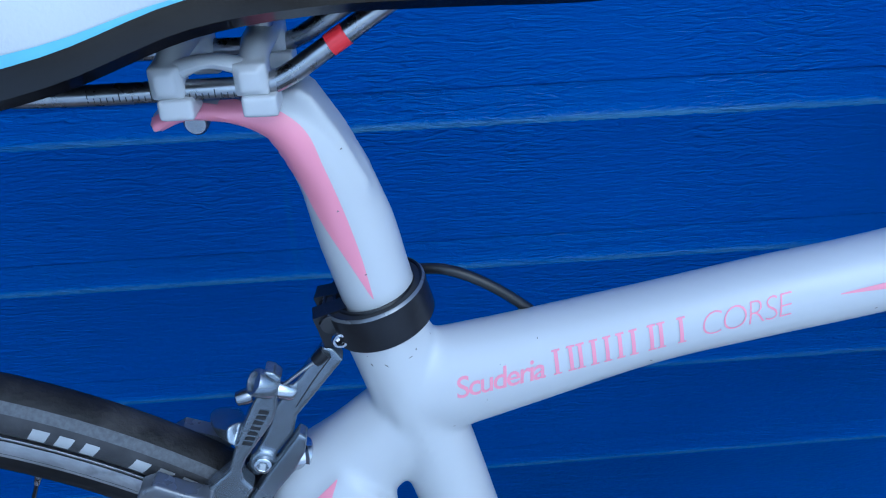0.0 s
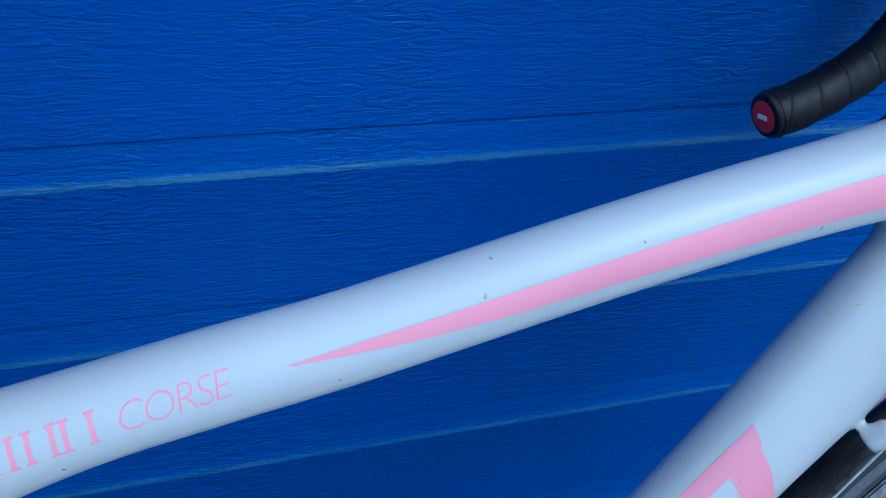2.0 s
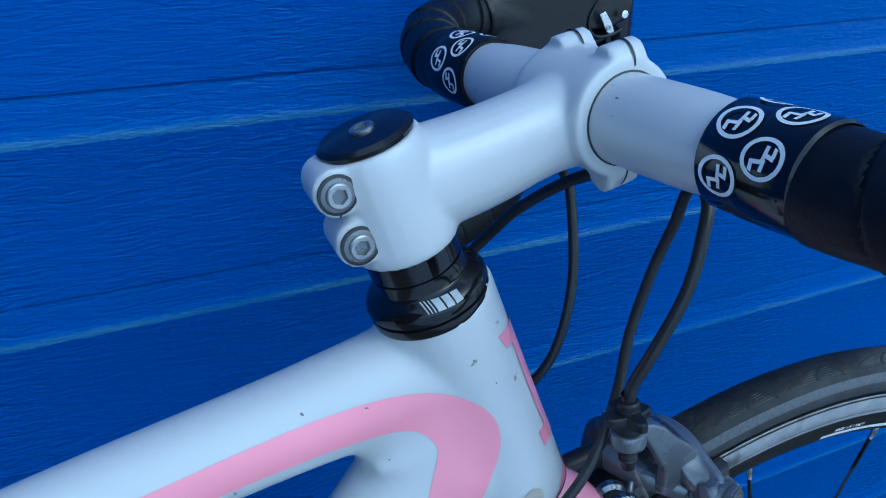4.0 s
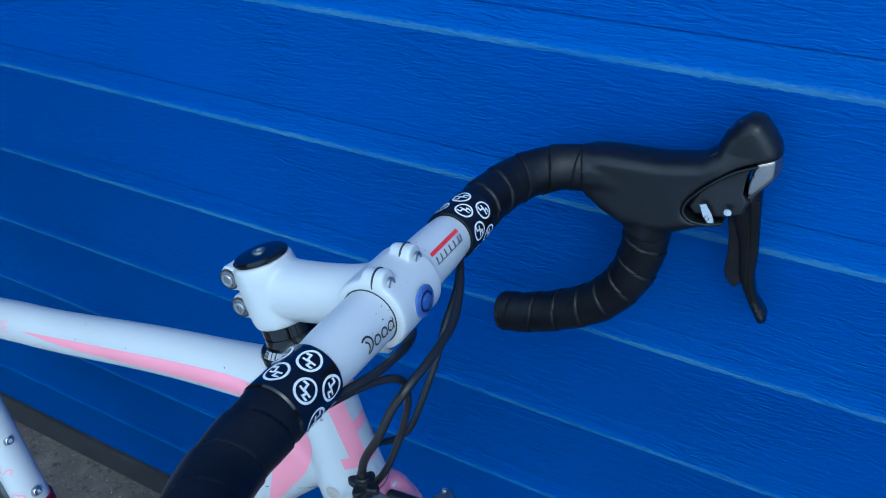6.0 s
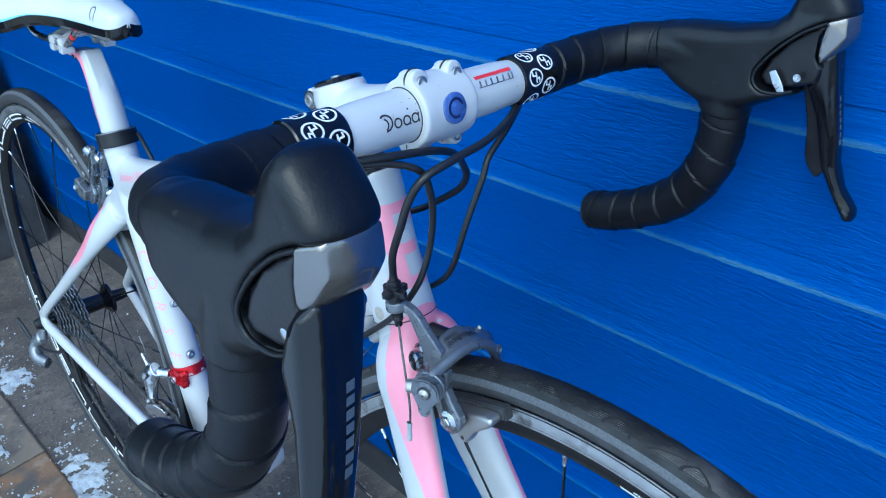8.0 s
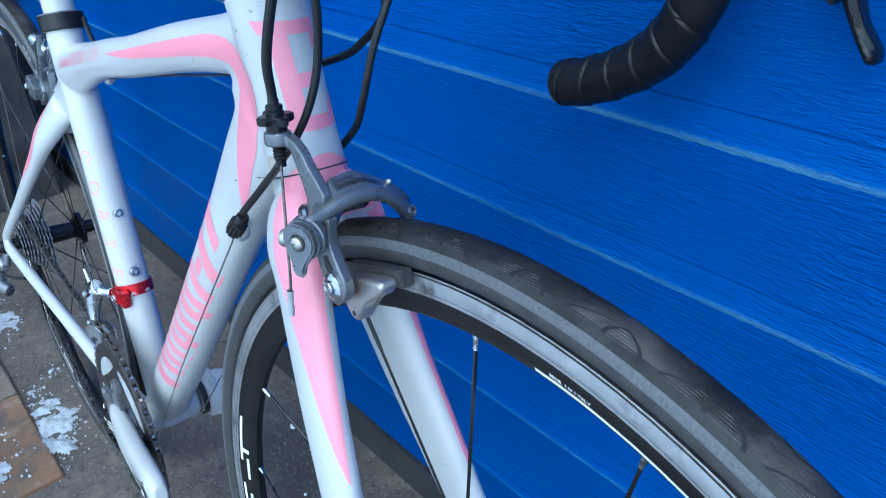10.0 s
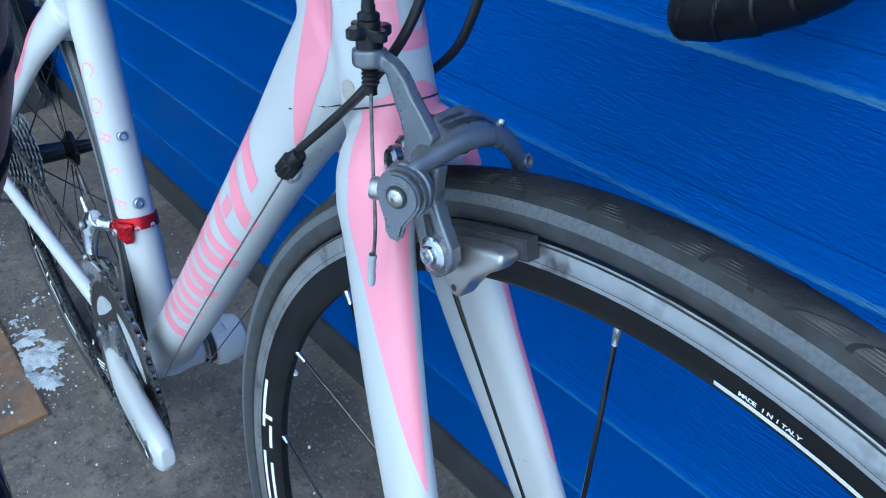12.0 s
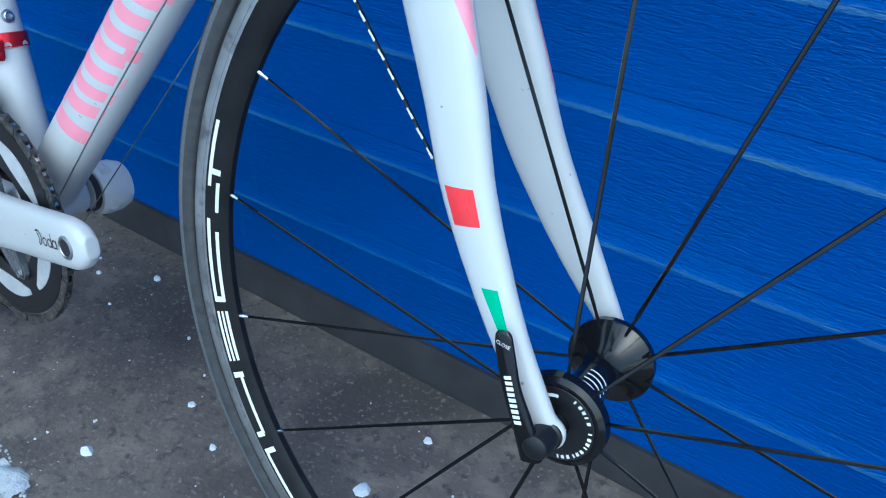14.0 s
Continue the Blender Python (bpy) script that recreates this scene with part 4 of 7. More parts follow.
for k, teeth in enumerate((12, 13, 14, 15, 17, 19, 21, 23, 25, 27)):
    r = teeth * 0.0127 / (2 * math.pi)
    part("sprocket", placed(toothed(r, teeth, -0.0505 + k * 0.0037, -0.0488 + k * 0.0037, max(0.013, r - 0.012)), RM0), STEEL, rear)

# ---- fork, front brake, headset, stem and bar (bicycle axes) ----
UP = Vector((-0.3265, 0, 0.9452))  # way up the steerer


def on_steerer(z):
    return Vector((-0.2035, 0, 0.765)) + UP * ((z - 0.765) / UP.z)


LEG = [(-0.1600, 0.0060, 0.6640, 0.0110, 0.0185), (-0.1535, 0.0155, 0.6520, 0.0160, 0.0220), (-0.1465, 0.0235, 0.635, 0.0152, 0.0224), (-0.138, 0.0275, 0.615, 0.012, 0.0215), (-0.112, 0.0365, 0.554, 0.0098, 0.020), (-0.088, 0.0425, 0.50, 0.009, 0.0178), (-0.068, 0.047, 0.45, 0.0082, 0.0155), (-0.037, 0.0505, 0.393, 0.0068, 0.0118), (-0.013, 0.0515, 0.357, 0.0055, 0.0095), (-0.002, 0.0515, 0.3415, 0.0048, 0.0085)]

LEFT_LEG = [(x - dx, y + dy, z, a * (1.12 if z < 0.62 else 1.0), b * (1.22 if 0.36 < z < 0.62 else 1.0)) for (x, y, z, a, b), (dx, dy) in zip(LEG, ((0.0, 0.0), (0.003, -0.002), (0.007, -0.004), (0.0085, -0.006), (0.0100, -0.0075), (0.0090, -0.006), (0.0065, -0.003), (0.002, 0.0005), (0, 0.002), (0, 0.001)))]


def fork_skin():
    t = [loft([(*on_steerer(0.6625), 0.0210, 0.0210), (*on_steerer(0.6565), 0.0222, 0.0222), (*on_steerer(0.645), 0.0236, 0.0230), (*on_steerer(0.63), 0.0205, 0.0205)], n=3)]
    for s in (-1, 1):
        t.append(loft([(x, y * s, z, a, b) for x, y, z, a, b in (LEG if s < 0 else LEFT_LEG)], n=5, power=2.3))
        t.append(turned([(0, -0.003), (0.0105, -0.003), (0.0105, 0.003), (0, 0.003)], (0, 0.0505 * s, 0.3385), (0, 1, 0), 24))
    t.append(loft([(-0.148, -0.028, 0.638, 0.020, 0.014), (-0.152, 0, 0.645, 0.023, 0.014), (-0.148, 0.028, 0.638, 0.020, 0.014)], n=4, side=(1, 0, 0)))
    return melted(t, 0.0018, 9)


fork_mesh = fork_skin()
fork_tree = tree_of(fork_mesh)
fork = part("fork", fork_mesh, WHITE, bike, "white carbon fork with pink streaks")


def slanted(line, way, material, name="pink_stripe", n=8, across=8, label="", tree=fork_tree, parent=fork, place=None):
    """A stripe drawn as seen along a level direction: (across, height, half width)."""
    w = Vector(way).normalized()
    u = Vector((w.y, -w.x, 0))
    bm = ribbon(line, n, across)
    for v in bm.verts:
        v.co = u * v.co.x + Vector((0, 0, v.co.z))
    return decal(name, bm, tree, w, material, parent, label, place)


def leg_stripe(s, way, fr):
    w = Vector(way).normalized()
    u = Vector((w.y, -w.x, 0))
    line = []
    for (x, y, z, a, b), (f0, f1) in zip((LEG if s < 0 else LEFT_LEG)[1:6], fr):
        c = u.dot(Vector((x, y * s, 0)))
        half = math.hypot(a * u.y, b * 0.94 * u.x)
        line.append((c + half * (f0 + f1) / 2, z, half * (f1 - f0) / 2))
    return line


L = leg_stripe(-1, (-0.72, 0.69, 0), ((-0.62, 0.93), (-0.62, 0.93), (-0.52, 0.93), (0.20, 0.93)))
L.append((L[-1][0] + 0.0105, 0.520, 0.0004))
L = [(a, b, -w) for a, b, w in L][::-1]
slanted([(a, b, abs(w)) for a, b, w in L], (-0.72, 0.69, 0), PINK, label="pink streak", n=14, across=24)
L = leg_stripe(1, (-0.72, -0.69, 0), ((-0.93, 0.62), (-0.93, 0.62), (-0.93, 0.62), (-0.93, 0.15), (-0.93, -0.55)))
L.append((L[-1][0] - 0.003, 0.49, 0.0004))
slanted(L[::-1], (-0.72, -0.69, 0), PINK, label="pink streak", n=14, across=24)


def wrapped(tree, rows, n=28, lift=0.0004):
    """A patch bent round the steerer: rows of (height, from, to), in degrees from straight ahead."""
    ahead = Vector((0.9452, 0, 0.3265))
    bm = bmesh.new()
    grid = []
    for z, a0, a1 in rows:
        line = []
        for q in range(n + 1):
            a = radians(a0 + (a1 - a0) * q / n)
            w = ahead * math.cos(a) + Vector((0, math.sin(a), 0))
            hit, nor, _, _ = tree.ray_cast(on_steerer(z) + w * 0.07, -w)
            line.append(bm.verts.new(hit + w * lift) if hit else None)
        grid.append(line)
    for p, q in zip(grid, grid[1:]):
        for k in range(n):
            f = (p[k], p[k + 1], q[k + 1], q[k])
            if all(f):
                bm.faces.new(f)
    return bm


HEADSKIN = tree_of(frm.data, fork.data)
part("pink_stripe", wrapped(HEADSKIN, [(0.6682 - 0.0032 * k, -66 - 0.9 * k, 66 + 0.9 * k) for k in range(9)]), PINK, fork, "pink crown")
part("seam", wrapped(HEADSKIN, [(0.6692, -180, 180), (0.6684, -180, 180)], 96, 0.0006), INKANDGAP, fork)
# head tube: pink field at its foot and the bar mark above
HEADTREE = frame_tree
decal("pink_field", ribbon([(0, 0.672, 0.0190), (0, 0.675, 0.0180), (0, 0.679, 0.0135), (0, 0.6845, 0.004)], 6, 10, side="x"), HEADTREE, BACK, PINK, frm, "", FR)
for c in (((-0.0125, 0.698), (-0.003, 0.698), (-0.005, 0.753), (-0.0145, 0.753)), ((-0.0175, 0.746), (0.013, 0.746), (0.013, 0.753), (-0.0195, 0.753)), ((-0.004, 0.719), (0.0085, 0.719), (0.0085, 0.7265), (-0.004, 0.7265)), ((-0.0165, 0.697), (0.0155, 0.697), (0.0155, 0.7045), (-0.0165, 0.7045)), ((0.0105, 0.7045), (0.0155, 0.7045), (0.0155, 0.7125), (0.0125, 0.7125)), ((0.009, 0.738), (0.013, 0.738), (0.013, 0.746), (0.009, 0.746))):
    decal("logo_block", patch(c, 6, 8, side="x"), HEADTREE, BACK, PINK, frm, "", FR, lift=0.00045)
decal("worn_patch", ribbon([(-0.1732 + 0.0048 * math.cos(a), 0.6772 + 0.0008 * math.cos(a), 0.0002 + 0.0046 * math.sin(a)) for a in (3.1416, 2.75, 2.3, 1.8, 1.35, 0.9, 0.45, 0.0)], 4, 8), frame_tree, RIGHT, mat("bare_filler", (0.42, 0.38, 0.33), 0.7, vary=0.15, scale=200), frm, "worn bare patch", FR, lift=0.0005)
# down tube: plain pink bands across it, seen from the side and a little above
DTW = Vector((0.25, 0.9, -0.35)).normalized()
def tube_band(s0, s1, bend, f0, f1, tilt=0.0):
    """One pink band across the down tube, from s0 to s1 along it, between f0 and f1 of its width."""
    bm = bmesh.new()
    d, nrm = np.array((0.655, 0.755)), np.array((-0.755, 0.655))
    o = np.array((-0.560, 0.268))
    g = []
    for i in range(15):
        f = f0 + (f1 - f0) * i / 14
        row = []
        for q in range(4):
            p = o + d * (s0 + (s1 - s0) * q / 3 + bend * (1 - f * f) + tilt * f) + nrm * (0.0245 * f + 0.002)
            row.append(bm.verts.new(Vector((p[0], 0, p[1]))))
        g.append(row)
    for a, b in zip(g, g[1:]):
        for q in range(3):
            bm.faces.new((a[q], a[q + 1], b[q + 1], b[q]))
    decal("pink_band", bm, frame_tree, DTW, PINK, frm, "", FR)


tube_band(0.122, 0.140, -0.004, -1.0, 0.55, -0.004)
tube_band(0.140, 0.158, 0.0, 0.30, 1.0, -0.004)
for k in range(8):
    s0 = 0.158 + 0.0222 * k
    tube_band(s0, s0 + (0.0130 if k % 3 else 0.0150), -0.010, -1.0, 1.0, -0.005)
    if k in (0, 2, 5):
        tube_band(s0 + 0.010, s0 + 0.0232, -0.010, 0.72, 1.0, -0.005)
    if k in (3, 6):
        tube_band(s0 + 0.010, s0 + 0.0232, -0.010, -1.0, -0.75, -0.005)
tube_band(0.336, 0.352, -0.004, -1.0, 1.0, 0.004)
tube_band(0.352, 0.372, 0.0, -0.25, 0.15, 0.004)
tube_band(0.372, 0.392, 0.004, -1.0, 1.0, 0.012)
tube_band(0.392, 0.430, 0.0, 0.62, 1.0, 0.012)
tube_band(0.408, 0.426, 0.004, -0.5, 0.62, 0.012)
# seat tube: thin lettering that runs down it
for k, ch in enumerate("CORSE"):
    bm = placed(text_mesh(ch, 0.021, 0.0, -0.0003), Matrix.Translation((-0.640 + 0.0082 * k * 1.0 + 0.004, 0, 0.555 - 0.031 * k)) @ Matrix.Rotation(radians(104), 4, "Y") @ Matrix.Translation((-0.006, 0, -0.007)))
    decal("lettering", bm, frame_tree, Vector((-0.45, 0.9, 0)), PINK, frm, "", FR)

# coloured patches on the fork legs
for s in (-1,):
    way = Vector((0, -s, 0))
    for mt, quad in ((RED, ((-0.0800, 0.4554), (-0.0632, 0.4581), (-0.0556, 0.4404), (-0.0706, 0.4369))), (GREEN, ((-0.0492, 0.4093), (-0.0402, 0.4108), (-0.0190, 0.3675), (-0.0200, 0.3665)))):
        bm = patch(quad, 6, 6)
        for v in bm.verts:
            v.co.y = 0.05 * s
        decal("flag_patch", bm, fork_tree, way, mt, fork)

# headset, spacer, stem
head = part("headset", turned([(0.02042, -0.0035), (0.02204, -0.0028), (0.02251, -0.001), (0.02242, 0.0008), (0.02166, 0.0012), (0.02166, 0.0019), (0.02261, 0.0024), (0.0227, 0.0048), (0.02185, 0.0068), (0.01976, 0.0084), (0.01786, 0.0094), (0.0171, 0.01), (0.01682, 0.0106), (0.01682, 0.0152), (0.01624, 0.0154), (0.01624, 0.0161), (0.01682, 0.0163), (0.01682, 0.0290), (0.0, 0.0290)], on_steerer(0.7655), UP, 56), GLOSS, bike, "black headset cover and spacer", angle=30)
bm = bars([0.0004, 0.0004, 0.0004, 0.0026, 0.0026, 0.0028], 0.0028, 0.0007)
placed(bm, Matrix.Translation((-0.2155, 0, 0.7690)) @ Matrix.Rotation(radians(-16), 4, "Y"))
decal("writing", bm, tree_of(head.data), (-0.1, 1, 0), PALEGREY, head)
CB = Vector((-0.1375, 0, 0.8260))


def stem_skin():
    t = [loft([(*on_steerer(0.7875), 0.0178, 0.0178), (*on_steerer(0.7915), 0.0192, 0.0192), (*on_steerer(0.818), 0.0190, 0.0190), (*on_steerer(0.8255), 0.0172, 0.0172)], n=2)]
    for z in (0.7955, 0.8135):
        c = on_steerer(z) + Vector((-0.0192, 0, -0.0005))
        t.append(loft([(c.x, -0.0125, c.z, 0.0076, 0.0082), (c.x + 0.002, 0.008, c.z, 0.0076, 0.0082)], n=1, side=(1, 0, 0.3)))
    a = on_steerer(0.806)
    t.append(loft([(a.x, 0, a.z + 0.001, 0.0175, 0.0188), (a.x + 0.03, 0, a.z + 0.0065, 0.0168, 0.0178), (a.x + 0.055, 0, a.z + 0.0135, 0.0165, 0.0165), (CB.x - 0.012, 0, CB.z - 0.003, 0.0195, 0.0172)], n=4, power=2.2))
    t.append(turned([(0.0, -0.0215), (0.0205, -0.0215), (0.0212, -0.019), (0.0212, 0.019), (0.0205, 0.0215), (0, 0.0215)], CB, (0, 1, 0), 40))
    for s in (-1, 1):
        for q in (-1, 1):
            c = CB + Vector((0.0025, 0, 0.019 * q))
            t.append(loft([(c.x - 0.008, 0.0143 * s, c.z - 0.002, 0.0068, 0.0072), (c.x + 0.0055, 0.0143 * s, c.z + 0.001, 0.0066, 0.007)], n=1))
    return melted(t, 0.0011, 6)


stem = part("stem", stem_skin(), WHITE, bike, "white stem clamping the handlebar")
cap = part("top_cap", turned([(0.0163, -0.0005), (0.0167, 0.0010), (0.0150, 0.0024), (0.006, 0.0030), (0, 0.0030)], on_steerer(0.8262), UP, 40), GLOSS, stem, "black stem top cap", angle=30)
part("bolt", bolt(on_steerer(0.8286), UP, 0.0042, 0.0016), STEEL, cap)
for z in (0.7955, 0.8135):
    c = on_steerer(z) + Vector((-0.0192, 0, -0.0005))
    part("washer", turned([(0.0056, 0), (0.0058, 0.0012), (0.0045, 0.0016), (0, 0.0016)], (c.x, -0.0123, c.z), (0, -1, 0), 24), ALLOY, stem)
    part("bolt", bolt((c.x, -0.0132, c.z), (0, -1, 0), 0.0042, 0.0022), STEEL, stem)
# the slot that splits the steerer clamp, and the gaps beside the face plate
STEMTREE = tree_of(stem.data)
for dx, dz in ((0.0, 0.0), (0.0059, -0.0175)):
    decal("seam", ribbon([(x + dx, z + dz, 0.00035) for x, z in ((-0.2445, 0.8245), (-0.2452, 0.8209), (-0.2482, 0.8183), (-0.2507, 0.8146), (-0.2507, 0.8122), (-0.249, 0.81))], 6, 2), STEMTREE, RIGHT, INKANDGAP, stem)
for z in (0.7955, 0.8135):
    c = on_steerer(z) + Vector((-0.0192, 0, -0.0005))
    part("bolt_rim", turned([(0.0066, 0), (0.0066, 0.0008), (0.0056, 0.0010)], (c.x, -0.0127, c.z), (0, -1, 0), 28), INKANDGAP, stem)
for s in (-1, 1):
    part("seam", turned([(0.0166, 0.0216 * s), (0.0158, 0.0219 * s)], CB, (0, 1, 0), 48), INKANDGAP, stem)
    for q in (-1, 1):
        c = CB + Vector((0.0018, 0.0143 * s, 0.0190 * q))
        part("seam", turned([(0.0073, -0.0004), (0.0073, 0.0004), (0, 0.0004)], c, (1, 0, 0.12 * q), 28), INKANDGAP, stem)
# face plate joint and its bolts
for s in (-1, 1):
    for q in (-1, 1):
        c = CB + Vector((0.0082, 0.0143 * s, 0.0192 * q))
        part("bolt", bolt(c, (1, 0, 0.12 * q), 0.0036, 0.0018), STEEL, stem)
badge = part("badge", turned([(0.0092, 0), (0.0092, 0.0012), (0.0085, 0.0017), (0, 0.0019)], CB + Vector((0.0203, 0, 0.0035)), (1, 0, 0.16), 32), NAVY, stem, "round blue badge")
bm = ring_bars(0.0062, 0.0046, 0.2, 5.2, 0, 20)
placed(bm, Matrix.Translation(CB + Vector((0.0223, 0, 0.0039))) @ Matrix.Rotation(radians(-9), 4, "Y") @ Matrix.Rotation(radians(90), 4, "Z"))
part("mark", bm, DEEPNAVY, badge)

# handlebar: white middle, then wrapped tape
bar = part("handlebar", loft([(CB.x, -0.10, CB.z, 0.0135, 0.0135), (CB.x, -0.075, CB.z, 0.0142, 0.0142), (CB.x, -0.05, CB.z, 0.0157, 0.0157), (CB.x, 0, CB.z, 0.0159, 0.0159), (CB.x, 0.05, CB.z, 0.0157, 0.0157), (CB.x, 0.075, CB.z, 0.0142, 0.0142), (CB.x, 0.10, CB.z, 0.0135, 0.0135)], 32, 5, side=(1, 0, 0)), WHITE, bike, "white-centred drop handlebar wrapped in black tape")


def round_bar(bm, y0, phi, r, flip=1):
    """Wraps a flat drawing (x along the bar, z round it) on the bar."""
    for v in bm.verts:
        a, b = v.co.x, v.co.z
        v.co = Vector((CB.x + r * math.cos(phi + b / r), y0 + a * flip, CB.z + r * math.sin(phi + b / r)))
    return bm


def cut_grid(bm, cuts=4):
    bmesh.ops.subdivide_edges(bm, edges=bm.edges[:], cuts=cuts, use_grid_fill=True)
    return bm


def flat(quads):
    bm = bmesh.new()
    for q in quads:
        bm.faces.new([bm.verts.new((x, 0, z)) for x, z in q])
    return cut_grid(bm)


random.seed(31)
for k in range(14):
    a, b, w, h = random.uniform(0, 0.012), random.uniform(-0.02, 0.02), random.uniform(0.0004, 0.002), random.uniform(0.0002, 0.0006)
    part("scuff", round_bar(flat([((a, b), (a + w, b), (a + w * 0.8, b + h), (a, b + h))]), 0.0225, 1.3, 0.0161, 1 if k % 2 else -1) if k % 2 else round_bar(flat([((a, b), (a + w, b), (a + w * 0.8, b + h), (a, b + h))]), -0.0225, 1.6, 0.0161, -1), CHIP, bar)
part("red_mark", round_bar(flat([((0, 0.0048), (0.033, 0.0048), (0.033, 0.0072), (0, 0.0072))]), 0.029, 0.55, 0.01605), RED, bar, "red line on the bar")
part("writing", round_bar(flat([((a, 0), (a + 0.0014, 0), (a + 0.0022, 0.0038), (a + 0.0008, 0.0038)) for a in (0.001, 0.006, 0.011, 0.0165, 0.022, 0.0275, 0.0305)] + [((0, -0.0006), (0.032, -0.0006), (0.032, 0), (0, 0))]), 0.029, 0.52, 0.01605), ALLOY, bar)


def maker_mark(h):
    """A plain open arc, two rings and a stroke, h tall, in the x-z plane."""
    bm = bmesh.new()

    def arc(cx, cz, r0, r1, a0, a1, n=16):
        prev = None
        for k in range(n + 1):
            a = radians(a0 + (a1 - a0) * k / n)
            cur = [bm.verts.new((cx + r * math.cos(a), 0, cz + r * math.sin(a))) for r in (r0, r1)]
            if prev:
                bm.faces.new((prev[0], cur[0], cur[1], prev[1]))
            prev = cur

    arc(0.35 * h, 0.5 * h, 0.52 * h, 0.40 * h, -95, 130)
    arc(0.15 * h, 0.42 * h, 0.40 * h, 0.30 * h, -60, 70)
    for cx in (1.22, 2.55):
        arc(cx * h, 0.32 * h, 0.31 * h, 0.20 * h, 0, 360)
    arc(1.90 * h, 0.32 * h, 0.31 * h, 0.20 * h, 0, 360)
    for x0, top in ((2.10, 0.98), (2.78, 0.62)):
        bm.faces.new([bm.verts.new((x * h, 0, z * h)) for x, z in ((x0, 0.02), (x0 + 0.11, 0.02), (x0 + 0.11, top), (x0, top))])
    return bm


def inflated(outline, w, r, at, crisp=()):
    """A pillow-like body: the outline in the x-z plane, w thick each way, rounded within r of its edge; the crisp sides stay full."""
    me = melted([slab(outline, -w, w)], 0.0013, 2)
    co = np.array([v.co[:] for v in me.vertices])
    p = np.array(outline)
    q = np.roll(p, -1, 0)
    a = co[:, None, (0, 2)] - p[None]
    e = (q - p)[None]
    k = np.clip((a * e).sum(2) / (e * e).sum(2), 0, 1)
    rr = np.array([0.0028 if n in crisp else r for n in range(len(outline))])
    d = (np.linalg.norm(a - e * k[..., None], axis=2) / rr[None]).min(1)
    f = np.maximum(0.22, (1 - (1 - np.minimum(1, d)) ** 2.6) ** 0.42)
    for v, g in zip(me.vertices, f):
        v.co = Vector((v.co.x + at[0], v.co.y * g + at[1], v.co.z + at[2]))
    bm = bmesh.new()
    bm.from_mesh(me)
    return bm


def taped(line, s, r0=0.0156, lap=0.0009, pitch=0.0225, seg=32):
    """A bar wound with tape: each turn lies over the one before, with a small step along a screw line."""
    bm = bmesh.new()
    pts = [Vector(p) for p in line]
    run, rings = 0.0, []
    for i, p in enumerate(pts):
        if i:
            run += (p - pts[i - 1]).length
        t = (pts[min(i + 1, len(pts) - 1)] - pts[max(i - 1, 0)]).normalized()
        u = Vector((0.05, 0.3, 1))
        u = (u - t * t.dot(u)).normalized()
        v = t.cross(u)
        ring = []
        for k in range(seg):
            a = 2 * math.pi * k / seg
            f = (run / pitch + s * k / seg + 0.06 * noise.noise(Vector((run * 30, math.cos(a), math.sin(a))))) % 1.0
            r = r0 + lap * (1 - f) - (0.0007 * (f - 0.93) / 0.07 if f > 0.93 else 0.0) + 0.00018 * noise.noise(p * 160 + u * math.cos(a) + v * math.sin(a))
            ring.append(bm.verts.new(p + (u * math.cos(a) + v * math.sin(a)) * r))
        rings.append(ring)
    for a, b in zip(rings, rings[1:]):
        for k in range(seg):
            bm.faces.new((a[k], a[k - 1], b[k - 1], b[k]))
    bm.faces.new(rings[0])
    bm.faces.new(rings[-1][::-1])
    return bm


part("maker_mark", round_bar(maker_mark(0.0098), -0.0515, 0.0, 0.01608), INKANDGAP, bar)


